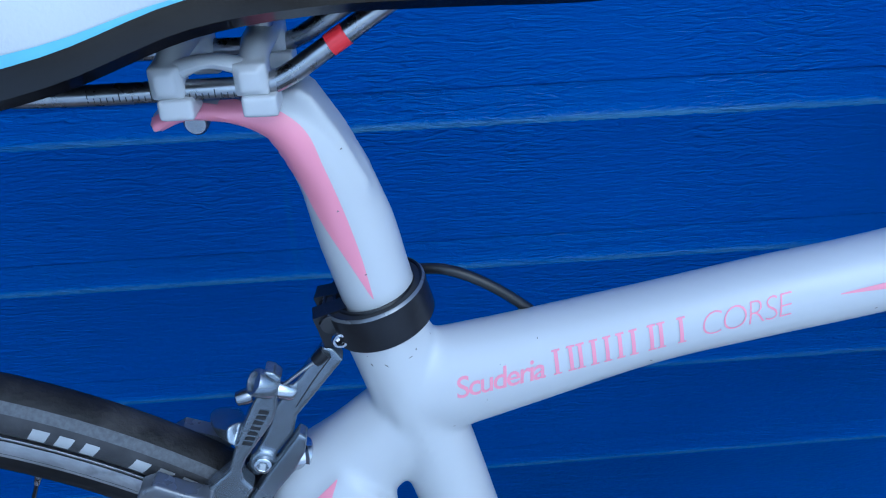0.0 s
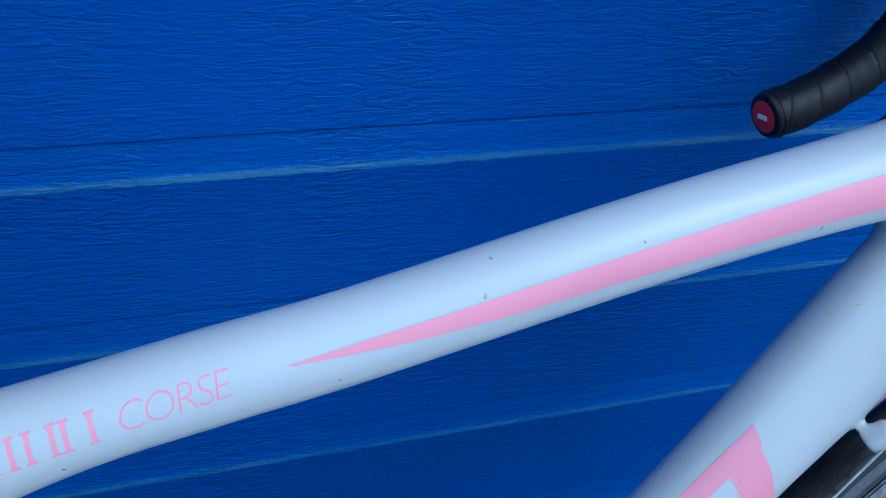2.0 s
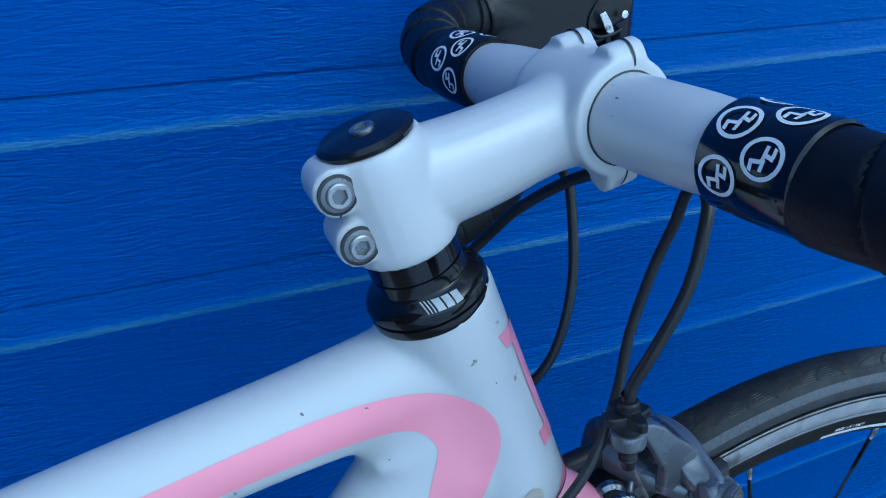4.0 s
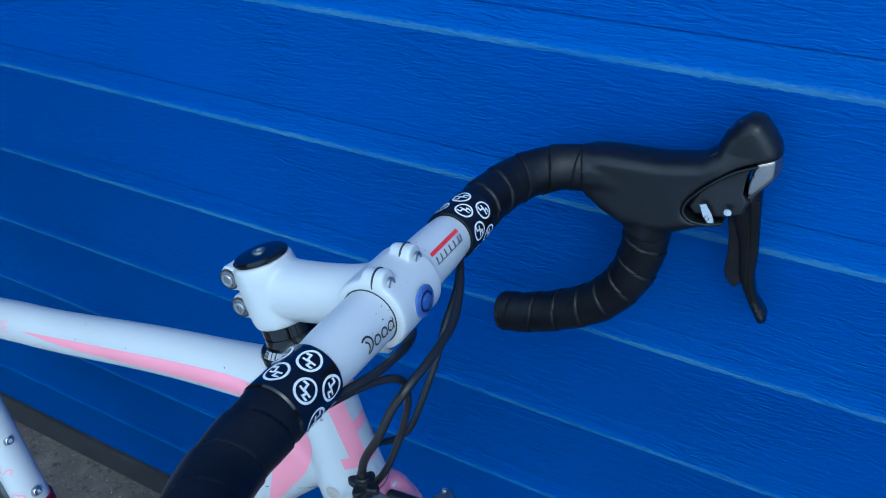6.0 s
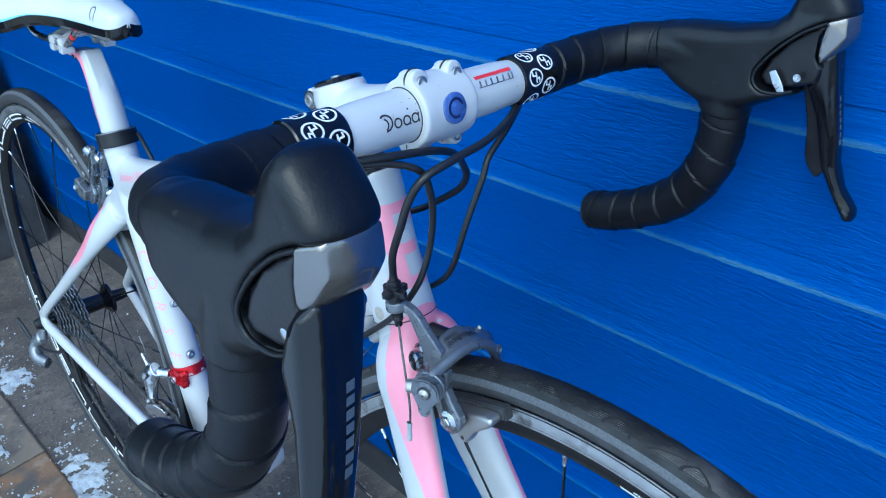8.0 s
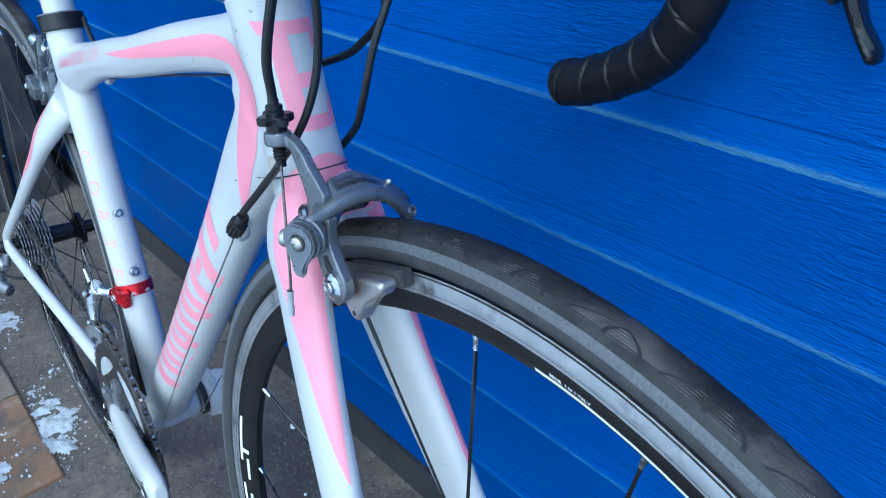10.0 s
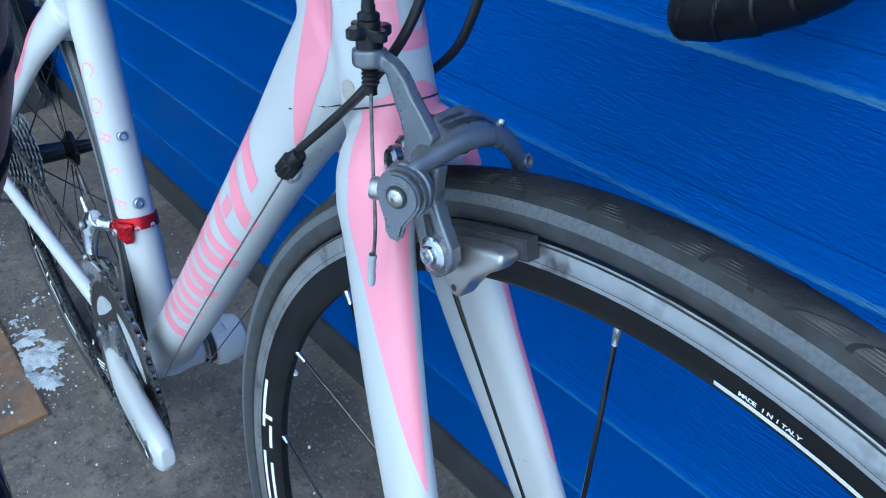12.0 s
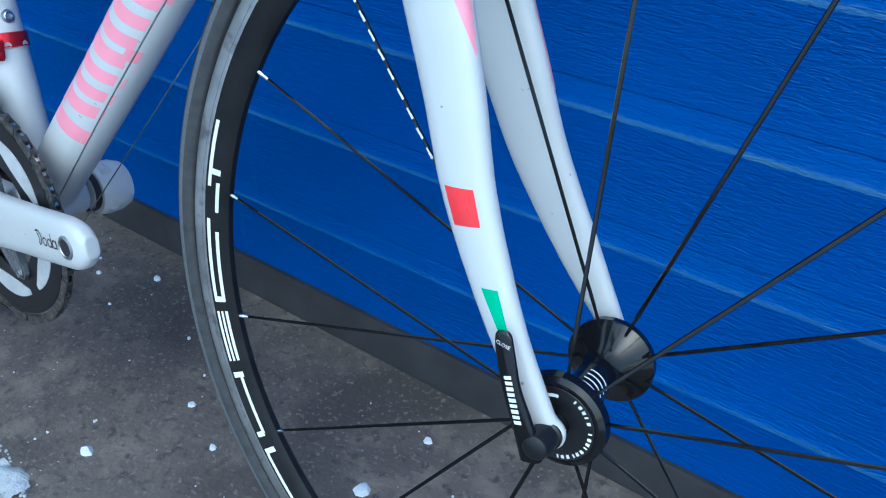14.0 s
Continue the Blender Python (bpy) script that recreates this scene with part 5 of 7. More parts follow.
def half_bar(s):
    """One side: tape, logo band, hood, lever, end plug. s: -1 on the bicycle's right."""
    pts = [(-0.1375, 0.072, 0.826), (-0.1375, 0.104, 0.826), (-0.135, 0.134, 0.828), (-0.125, 0.160, 0.832), (-0.106, 0.177, 0.836), (-0.083, 0.183, 0.838), (-0.056, 0.184, 0.833), (-0.042, 0.185, 0.812), (-0.041, 0.187, 0.785), (-0.049, 0.189, 0.755), (-0.068, 0.191, 0.728), (-0.096, 0.193, 0.709), (-0.123, 0.193, 0.6975), (-0.1435, 0.193, 0.692)]
    dy, dz = (-0.008, -0.004) if s < 0 else (0.0, 0.0)  # the right side stands a little wider and lower
    k = [max(0.0, min(1.0, (p[1] - 0.09) / 0.07)) for p in pts]
    pts = [(p[0], p[1] + abs(dy) * q, p[2] + dz * q) for p, q in zip(pts, k)]
    tp = part("bar_tape", taped([(p[0], p[1] * s, p[2]) for p in spline(pts, 44)], s), TAPE, bar, "black wrapped handlebar tape", angle=50)
    end = Vector((pts[-1][0], pts[-1][1] * s, pts[-1][2]))
    way = Vector((-0.96, 0, -0.25))
    pl = part("end_plug", turned([(0.0155, -0.002), (0.0158, 0.001), (0.0145, 0.0035), (0.012, 0.0042), (0, 0.0042)], end, way, 28), BLACK, tp)
    rd = part("red_disc", turned([(0.0108, 0.0), (0.0108, 0.0005), (0, 0.0007)], end + way * 0.0042, way, 28), RED, pl, "red disc")
    part("mark", box(end + way * 0.005, (0.0012, 0.0085, 0.003), 0, None, None), WHITEINK, rd)
    # band of pale ring marks near the stem
    band = part("logo_band", loft([(CB.x, 0.0715 * s, CB.z, 0.0158, 0.0158), (CB.x, 0.0725 * s, CB.z, 0.01655, 0.01655), (CB.x, 0.104 * s, CB.z, 0.01665, 0.01665), (CB.x, 0.105 * s, CB.z, 0.0158, 0.0158)], 32, 1, side=(1, 0, 0), caps=False), GLOSS, tp, "black band with white ring marks")
    for y0, ph in ((0.081, 0.25), (0.0945, 0.75), (0.081, 1.25), (0.0945, 1.75), (0.081, 2.25), (0.0945, 2.75), (0.081, 3.25), (0.0945, -0.25), (0.081, -0.75), (0.0945, -1.25)):
        bm = bmesh.new()
        prev = None
        for k in range(25):
            a = 2 * math.pi * k / 24
            cur = [bm.verts.new((r * 0.0068 * math.cos(a), 0, r * 0.0060 * math.sin(a))) for r in (1.0, 0.8)]
            if prev:
                bm.faces.new((*prev, *cur[::-1]))
            prev = cur
        for q in (((-0.0036, 0.0008), (-0.0024, 0.0008), (-0.0020, 0.0040), (-0.0034, 0.0036)), ((-0.0036, 0.0008), (0.0010, 0.0002), (0.0010, 0.0014), (-0.0026, 0.0018)), ((0.0000, 0.0034), (0.0012, 0.0034), (0.0014, 0.0002), (0.0002, 0.0002)), ((-0.0002, -0.0036), (0.0010, -0.0036), (0.0010, 0.0006), (-0.0002, 0.0006)), ((0.0000, -0.0018), (0.0036, -0.0010), (0.0036, 0.0002), (0.0000, -0.0006)), ((0.0024, -0.0036), (0.0036, -0.0032), (0.0038, -0.0008), (0.0026, -0.0008))):
            bm.faces.new([bm.verts.new((x, 0, z)) for x, z in q])
        part("ring_mark", round_bar(bm, y0 * s, ph, 0.01685, s), WHITEINK, band)
    # hood, a rounded body from its side outline
    y = 0.1845 * s + dy
    mouth = [(0.0215, 0.8683), (0.0095, 0.8620), (-0.0014, 0.8532), (-0.0104, 0.8435), (-0.0165, 0.8340), (-0.0163, 0.8272), (-0.0108, 0.8228), (0.0000, 0.8228), (0.0085, 0.8258)]
    back = [(-0.0885, 0.8545), (-0.074, 0.8572), (-0.037, 0.859), (-0.014, 0.8635), (-0.006, 0.870), (-0.0025, 0.880), (0.003, 0.8890), (0.010, 0.8950), (0.0185, 0.8945), (0.0262, 0.8862), (0.0315, 0.8785), (0.0335, 0.8730), (0.0318, 0.8705)]
    under = [(0.0092, 0.8222), (-0.006, 0.8155), (-0.021, 0.8075), (-0.036, 0.8035), (-0.056, 0.8050), (-0.073, 0.8128), (-0.0865, 0.8225)]
    n0 = len(back) - 1
    t = [inflated(back + mouth + under, 0.0172, 0.0115, (0, y, dz), range(n0, n0 + len(mouth) + 1)),
         loft([(-0.0895, 0.181 * s + dy, 0.8375 + dz, 0.0172, 0.0172), (-0.08, 0.183 * s + dy, 0.8385 + dz, 0.0176, 0.0178), (-0.06, y, 0.836 + dz, 0.0175, 0.0185)], n=3),
         loft([(-0.036, y, 0.83 + dz, 0.0175, 0.018), (-0.0415, 0.186 * s + dy, 0.800 + dz, 0.0176, 0.0176)], n=1)]
    hm = melted(t, 0.0013, 7)
    for v in hm.vertices:
        k = max(0.0, min(1.0, (v.co.z - dz - 0.856) / 0.016)) * max(0.0, min(1.0, (v.co.x + 0.012) / 0.016))
        v.co.y = y + (v.co.y - y) * (1 - 0.13 * k) + s * 0.0018 * k
    hood = part("brake_hood", hm, RUBBER, bike, "worn black rubber brake hood")
    ht = tree_of(hm)
    for _ in range(9):
        bm = ribbon([(0, 0, 0.0001), (random.uniform(0.0008, 0.0025), random.uniform(-0.0008, 0.0008), random.uniform(0.0002, 0.0005)), (random.uniform(0.003, 0.005), random.uniform(-0.001, 0.001), 0.0001)], 3, 2)
        placed(bm, Matrix.Translation((random.uniform(-0.075, 0.02), y + random.uniform(-0.010, 0.008), 0.95)) @ Matrix.Rotation(random.uniform(0, 6.28), 4, "Z") @ Matrix.Rotation(radians(90), 4, "X"))
        decal("scuff", bm, ht, (0, 0, -1), CUT if random.random() < 0.6 else GREYINK, hood)
    for q in (-1, 1):
        part("lip", tube([(a, y + q * (0.0150 + 0.0012 * math.sin(math.pi * (k + 0.5) / 9)), b) for k, (a, b) in enumerate(mouth)], 0.0011, 10, 8), RUBBER, hood)
    # lever body, blade and metal cap
    part("lever_body", melted([slab([(0.0205, 0.8665), (0.0150, 0.8560), (0.0150, 0.8460), (0.0210, 0.8410), (0.0190, 0.8310), (0.0046, 0.8262), (-0.0110, 0.8250), (-0.0158, 0.8300), (-0.0110, 0.8420), (0.0, 0.8535), (0.0093, 0.8615)], *sorted((y + 0.0150 * s, y - 0.0105 * s)), 0.0015)], 0.0010, 4), BLACK, hood, "black lever body")
    bl = melted([inflated([(0.0095, 0.826), (0.0175, 0.806), (0.0205, 0.788), (0.0235, 0.772), (0.0290, 0.760), (0.0365, 0.7450), (0.0435, 0.7350), (0.0490, 0.7365), (0.0485, 0.743), (0.0390, 0.757), (0.0340, 0.775), (0.0325, 0.797), (0.0290, 0.825), (0.0265, 0.850), (0.019, 0.850), (0.013, 0.842)], 0.0108, 0.0075, (0, 0, 0)),
                 loft([(0.0235, -0.0050, 0.850, 0.0030, 0.0030), (0.0268, -0.0052, 0.825, 0.0034, 0.0030), (0.0302, -0.0054, 0.797, 0.0036, 0.0030), (0.0318, -0.0054, 0.775, 0.0036, 0.0028), (0.0372, -0.0050, 0.757, 0.0034, 0.0026), (0.0455, -0.0040, 0.7440, 0.0030, 0.0024)], 14, 5)], 0.0010, 4)
    for v in bl.vertices:
        k = min(1.0, max(0.0, (0.85 - v.co.z) / 0.105))
        v.co.y = v.co.y * (1.28 - 0.44 * min(k, 0.7)) + y + s * (0.0055 + 0.0185 * k ** 1.3 + 0.0022 * min(1.0, k / 0.6))
    blade = part("blade", bl, GLOSS, hood, "glossy black brake lever blade")
    pd = melted([slab([(0.0075, 0.830), (0.0105, 0.818), (0.0128, 0.804), (0.0138, 0.790), (0.0136, 0.779), (0.0155, 0.7715), (0.0195, 0.7655), (0.0225, 0.7630), (0.0270, 0.770), (0.0265, 0.800), (0.0200, 0.830)], -0.0062, 0.0062, 0)], 0.0010, 6)
    for v in pd.vertices:
        k = min(1.0, max(0.0, (0.85 - v.co.z) / 0.105))
        v.co.y = v.co.y * (1 - 0.35 * k) + y + s * (0.0025 + 0.0185 * k ** 1.3 + 0.0022 * min(1.0, k / 0.6))
    part("shift_paddle", pd, BLACK, hood, "matt black shift paddle behind the blade")
    cp = bmesh.new()
    for q in (-1, 1):
        for p in ((0.0205, 0.0150, 0.8690), (0.0180, 0.0152, 0.8540), (0.0195, 0.0140, 0.8435), (0.0300, 0.0116, 0.8722), (0.0312, 0.0118, 0.8600), (0.0282, 0.0108, 0.8535), (0.0328, 0.0045, 0.8725), (0.0340, 0.0045, 0.8600), (0.0302, 0.0045, 0.8530), (0.0345, 0.0, 0.8650)):
            cp.verts.new((p[0], y + 0.0018 * s + q * p[1], p[2]))
    bmesh.ops.convex_hull(cp, input=cp.verts[:])
    cp = melted([cp], 0.0009, 14)
    part("name_plate", cp, mat("smoked_plate", (0.25, 0.235, 0.225), 0.22, metal=0.9, vary=0.1, scale=30) if s < 0 else bpy.data.materials["smoked_plate"], hood, "smoked metal lever cap")
    for q in (-1, 1):
        part("pivot_pin", turned([(0.0024, 0), (0.0024, 0.0014), (0, 0.0018)], (0.010, y + q * 0.0146, 0.8345), (0, q, 0), 16), SILVER, hood)
    for q in ((-1,) if s > 0 else ()):
        part("spring", slab([(-0.008, 0.8355), (-0.004, 0.8370), (0.001, 0.8300), (0.0035, 0.8240), (-0.001, 0.8235), (-0.0045, 0.8285)], y + q * 0.0136, y + q * 0.0152, 0.0004), SILVER, hood)
        part("rivet", bolt((-0.0015, y + q * 0.0152, 0.8275), (0, q, 0), 0.0017, 0.0008, 14), STEEL, hood)
    bm = bars([0.0036, 0.0030, 0.0034, 0.0032, 0.0038, 0.0036, 0.0036], 0.0036, 0.0014)
    placed(bm, Matrix.Translation((0.0, y - 0.0030 * s, 0.822)) @ Matrix.Rotation(radians(90), 4, "Z") @ Matrix.Rotation(radians(90), 4, "Y"))
    bt = tree_of(blade.data)
    for v in bm.verts:
        k = min(1.0, max(0.0, (0.85 - v.co.z) / 0.105))
        v.co.y += s * (0.0055 + 0.0185 * k ** 1.3 + 0.0022 * min(1.0, k / 0.6)) - 0.0015
    decal("writing", bm, bt, BACK, GREYINK, hood)
    for ob in hood.children:
        ob.data.transform(Matrix.Translation((0, 0, dz)))


half_bar(-1)
half_bar(1)

# cables
CAB = [
    [(-0.132, 0.076, 0.811), (-0.119, 0.05, 0.809), (-0.108, 0.018, 0.807), (-0.106, -0.012, 0.804), (-0.109, -0.033, 0.798), (-0.115, -0.040, 0.785), (-0.122, -0.042, 0.765), (-0.132, -0.040, 0.744), (-0.1375, -0.036, 0.728), (-0.1382, -0.035, 0.718)],
    [(-0.132, 0.077, 0.810), (-0.124, 0.055, 0.801), (-0.122, 0.036, 0.788), (-0.122, 0.030, 0.775), (-0.127, 0.020, 0.745), (-0.136, 0.018, 0.715), (-0.150, 0.022, 0.695), (-0.175, 0.0255, 0.673), (-0.209, 0.0255, 0.637)],
    [(-0.130, -0.075, 0.813), (-0.121, -0.045, 0.8115), (-0.1215, -0.012, 0.8055), (-0.1325, 0.016, 0.7930), (-0.1445, 0.036, 0.7770), (-0.152, 0.047, 0.7635), (-0.166, 0.054, 0.7480), (-0.190, 0.057, 0.7310), (-0.2073, 0.054, 0.7200), (-0.235, 0.034, 0.7090), (-0.250, 0.010, 0.7040)],
    [(-0.131, -0.077, 0.811), (-0.122, -0.05, 0.808), (-0.115, -0.031, 0.800), (-0.114, -0.024, 0.784), (-0.118, -0.019, 0.764), (-0.125, -0.017, 0.737), (-0.133, -0.021, 0.712), (-0.150, -0.027, 0.686), (-0.176, -0.0275, 0.662), (-0.208, -0.0252, 0.636)],
]
for k, pts in enumerate(CAB):
    part("cable", tube(pts, 0.0025 if k in (0, 2) else 0.0022, 12, 8), CABLE, bike, "black brake cable housing" if k in (0, 2) else "black shift cable housing")


def fluted(at, way, length, r, dent, teeth=12):
    """A ribbed barrel with rounded ends."""
    m = Matrix.Translation(at) @ Vector((0, 0, 1)).rotation_difference(Vector(way)).to_matrix().to_4x4()
    bm = bmesh.new()
    rings = []
    for h, k in ((0.0, 0.62), (0.0004, 0.86), (0.0013, 1.0), (length - 0.0013, 1.0), (length - 0.0004, 0.86), (length, 0.62)):
        ring = []
        for q in range(teeth * 4):
            a = 2 * math.pi * q / (teeth * 4)
            e = r * k - (dent if q % 4 < 2 and k == 1.0 else 0.0)
            ring.append(bm.verts.new(m @ Vector((e * math.cos(a), e * math.sin(a), h))))
        rings.append(ring)
    for a, b in zip(rings, rings[1:]):
        for q in range(len(a)):
            bm.faces.new((a[q], a[q - 1], b[q - 1], b[q]))
    bm.faces.new(rings[0])
    bm.faces.new(rings[-1][::-1])
    return bm


for s in (-1, 1):
    at = Vector((-0.2255, 0.0244 * s, 0.6165))
    ad = part("cable_adjuster", fluted(at, (1, 0.03 * s, 1), 0.0150, 0.0058, 0.0008), BLACK, bike, "black ribbed cable adjuster", angle=25)
    part("ferrule", turned([(0.0042, 0.0), (0.0042, 0.006), (0.0030, 0.0075), (0, 0.0075)], at + Vector((0.0106, 0, 0.0106)), (1, 0.03 * s, 1), 20), BLACK, ad)
part("bare_cable", placed(tube([(-0.233, -0.0244, 0.612), (-0.40, -0.0250, 0.415), (-0.545, -0.022, 0.238)], 0.0006, 6, 6), FR), STEEL, bike, "bare shift cable along the down tube")
part("cable", placed(tube([(-0.672, 0.022, 0.682), (-0.652, 0.016, 0.6865), (-0.640, 0.013, 0.686), (-0.626, 0.011, 0.680), (-0.613, 0.010, 0.671), (-0.598, 0.009, 0.658)], 0.0024, 12, 6), FR), CABLE, bike, "black rear brake cable housing")

part("bare_cable", placed(tube([(-0.233, 0.0244, 0.612), (-0.40, 0.0262, 0.413), (-0.548, 0.020, 0.232)], 0.0006, 6, 6), FR), STEEL, bike, "bare shift cable along the down tube")
part("bare_cable", placed(tube([(-0.262, 0.006, 0.7060), (-0.40, 0.006, 0.6790), (-0.560, 0.006, 0.6450)], 0.0009, 6, 6), FR), CABLE, bike, "thin brake cable under the top tube")
for x, z in ((-0.262, 0.7035), (-0.565, 0.6395)):
    part("cable_stop", placed(turned([(0, -0.006), (0.0032, -0.006), (0.0040, -0.003), (0.0040, 0.005), (0.0028, 0.0075), (0, 0.0075)], (x, 0.006, z + 0.003), (0.976, 0, 0.21), 16), FR), SATIN, frm, "small metal cable stop")

# front brake
def bridge(front, back, n, thick, centre):
    """A curved plate between a front and a back edge, with its thickness towards a centre (y, z)."""
    f, b = spline(front, n), spline(back, n)
    bm = bmesh.new()
    rows = []
    for p, q in zip(f, b):
        row = []
        for e in (0.0, thick):
            for c in ((p, q) if e == 0 else (q, p)):
                d = Vector((0, centre[0] - c[1], centre[1] - c[2])).normalized()
                row.append(bm.verts.new(Vector(c) + d * e))
        rows.append(row)
    for a, c in zip(rows, rows[1:]):
        for k in range(4):
            bm.faces.new((a[k], a[(k + 1) % 4], c[(k + 1) % 4], c[k]))
    bm.faces.new(rows[0])
    bm.faces.new(rows[-1][::-1])
    bmesh.ops.recalc_face_normals(bm, faces=bm.faces[:])
    return bm


ARCH_FRONT = [(-0.0990, -0.0490, 0.6690), (-0.0975, -0.0478, 0.6740), (-0.0960, -0.0440, 0.6770), (-0.0955, -0.0372, 0.6793), (-0.0945, -0.0279, 0.6826), (-0.0940, -0.0187, 0.6841), (-0.0945, -0.0060, 0.6823), (-0.0965, 0.0063, 0.6751), (-0.0990, 0.0160, 0.6648), (-0.1005, 0.0203, 0.6560), (-0.1015, 0.0265, 0.6440), (-0.1020, 0.0325, 0.6300)]
ARCH_BACK = [(-0.1035, -0.0470, 0.6680), (-0.1050, -0.0445, 0.6705), (-0.1060, -0.0405, 0.6725), (-0.1075, -0.0330, 0.6790), (-0.1095, -0.0255, 0.6862), (-0.1100, -0.0190, 0.6880), (-0.1100, -0.0095, 0.6884), (-0.1100, 0.0040, 0.6817), (-0.1100, 0.0175, 0.6735), (-0.1100, 0.0270, 0.6640), (-0.1100, 0.0310, 0.6500), (-0.1090, 0.0335, 0.6320)]
RING = Vector((-0.1370, -0.0350, 0.7040))
FB = part("front_brake", melted([
    bridge(ARCH_FRONT, ARCH_BACK, 5, 0.0052, (-0.012, 0.650)),
    loft([(x, y, z - 0.0034, 0.0034, 0.0040) for x, y, z in ARCH_FRONT], n=5, side=(1, 0, 0), seg=18),
    loft([(-0.1000, -0.0440, 0.6740, 0.0050, 0.0040), (-0.1010, -0.0465, 0.6690, 0.0058, 0.0072), (-0.1010, -0.0470, 0.6620, 0.0055, 0.0068)], n=4, side=(1, 0, 0)),
], 0.0008, 4), ALLOY, bike, "grey dual-pivot front brake caliper")
part("barrel_arm", melted([
    prism([(x, -0.0345, z) for x, z in ((-0.1330, 0.6990), (-0.1278, 0.7000), (-0.1232, 0.6929), (-0.1175, 0.6838), (-0.1145, 0.6775), (-0.1148, 0.6655), (-0.1050, 0.6700), (-0.0995, 0.6780), (-0.0978, 0.6830), (-0.1041, 0.6890), (-0.1109, 0.6944), (-0.1165, 0.7006), (-0.1230, 0.7046), (-0.1300, 0.7060))], (-0.001, 0.0056, 0.0008)),
    turned([(0, -0.0036), (0.0066, -0.0036), (0.0071, -0.0026), (0.0071, 0.0026), (0.0066, 0.0036), (0, 0.0036)], RING, (-0.08, 0, 1), 36),
], 0.0008, 4), ALLOY, FB, "light grey arm holding the barrel adjuster")
part("spring_coil", turned([(0.0058, -0.003), (0.0074, -0.0015), (0.0074, 0.0015), (0.0058, 0.003), (0.005, 0.0), (0.0058, -0.003)], (-0.131, -0.020, 0.662), (0.3, 1, 0), 24), DARKMETAL, FB)
part("spring_coil", turned([(0.0058, -0.003), (0.0074, -0.0015), (0.0074, 0.0015), (0.0058, 0.003), (0.005, 0.0), (0.0058, -0.003)], (-0.129, -0.027, 0.660), (0.3, 1, 0), 24), DARKMETAL, FB)
part("pad_arm", melted([
    prism([(x - 0.001, -0.0385, z - 0.001) for x, z in ((-0.1028, 0.6566), (-0.0990, 0.6720), (-0.0886, 0.6765), (-0.0895, 0.6671), (-0.0890, 0.6615), (-0.0846, 0.6547), (-0.0780, 0.6462), (-0.0770, 0.6405), (-0.0800, 0.6340), (-0.0850, 0.6300), (-0.0920, 0.6300), (-0.0966, 0.6391), (-0.1008, 0.6481))], (-0.001, 0.0068, 0)),
    loft([(-0.120, 0.0, 0.667, 0.0060, 0.0055), (-0.116, -0.018, 0.668, 0.0060, 0.0050), (-0.1010, -0.034, 0.665, 0.0060, 0.0045)], n=4, side=(1, 0, 0), power=3)], 0.0009, 4), ALLOY, FB, "grey inner caliper arm")
part("slot", loft([(-0.0940, -0.0392, 0.6545, 0.0016, 0.0004), (-0.0905, -0.0392, 0.6470, 0.0022, 0.0004)], 12, 1, side=(1, 0, 0)), INKANDGAP, FB)
part("spring", tube([(-0.122, -0.022, 0.668), (-0.125, -0.026, 0.655), (-0.121, -0.030, 0.651), (-0.117, -0.028, 0.660), (-0.114, -0.030, 0.650)], 0.0012, 8, 6), STEEL, FB)
part("pivot_bolt", bolt((-0.0972, 0.0182, 0.6615), (0.8, 0.2, 0.35), 0.0034, 0.0020), ALLOY, FB)
# black, to put the shade under the arch into the bolt's colour
part("centre_bolt", turned([(0, -0.024), (0.0060, -0.024), (0.0060, 0.002), (0, 0.002)], (-0.118, 0, 0.668), (1, 0, 0.1), 24), BLACK, FB)
part("adjusting_screw", bolt((-0.1090, 0.0130, 0.6755), (0.1, 0.5, 1), 0.0020, 0.0018), STEEL, FB)
bm = turned([(0.0054, 0.0030), (0.0054, 0.0085), (0, 0.0085)], RING, (-0.08, 0, 1), 24)
n = 48
lo = [[bm.verts.new(RING + Vector((r * q * math.cos(a) - 0.08 * z, r * q * math.sin(a), z))) for a, r in ((2 * math.pi * k / n, 0.0078 + 0.0026 * math.cos(2 * math.pi * k / n * 4)) for k in range(n))] for z, q in ((0.0076, 0.92), (0.0082, 1.0), (0.0112, 1.0), (0.0119, 0.90))]
for a, b in zip(lo, lo[1:]):
    for k in range(n):
        bm.faces.new((a[k], a[(k + 1) % n], b[(k + 1) % n], b[k]))
bm.faces.new(lo[0][::-1])
bm.faces.new(lo[-1])
turned([(0.0046, 0.0116), (0.0046, 0.0138), (0.0040, 0.0142), (0.0044, 0.0146), (0.0044, 0.0164), (0.0036, 0.0172), (0.0028, 0.0172), (0.0028, 0.0200)], RING, (-0.08, 0, 1), 24, bm)
part("barrel_adjuster", bm, BLACK, FB, "black star-shaped barrel adjuster", angle=30)
thread = [(0.0030 if k % 2 else 0.0038, -0.003 - 0.0009 * k) for k in range(10)]
part("thread", turned(thread + [(0.0026, -0.0125), (0.0026, -0.0150), (0, -0.0155)], RING, (-0.08, 0, 1), 18), BLACK, FB, angle=20)
part("bare_cable", tube([(-0.1362, -0.035, 0.695), (-0.1300, -0.0388, 0.678), (-0.1235, -0.0426, 0.664), (-0.1160, -0.0470, 0.650), (-0.1135, -0.0485, 0.638), (-0.1145, -0.0490, 0.622)], 0.0008, 8, 5), CHAINM, FB)
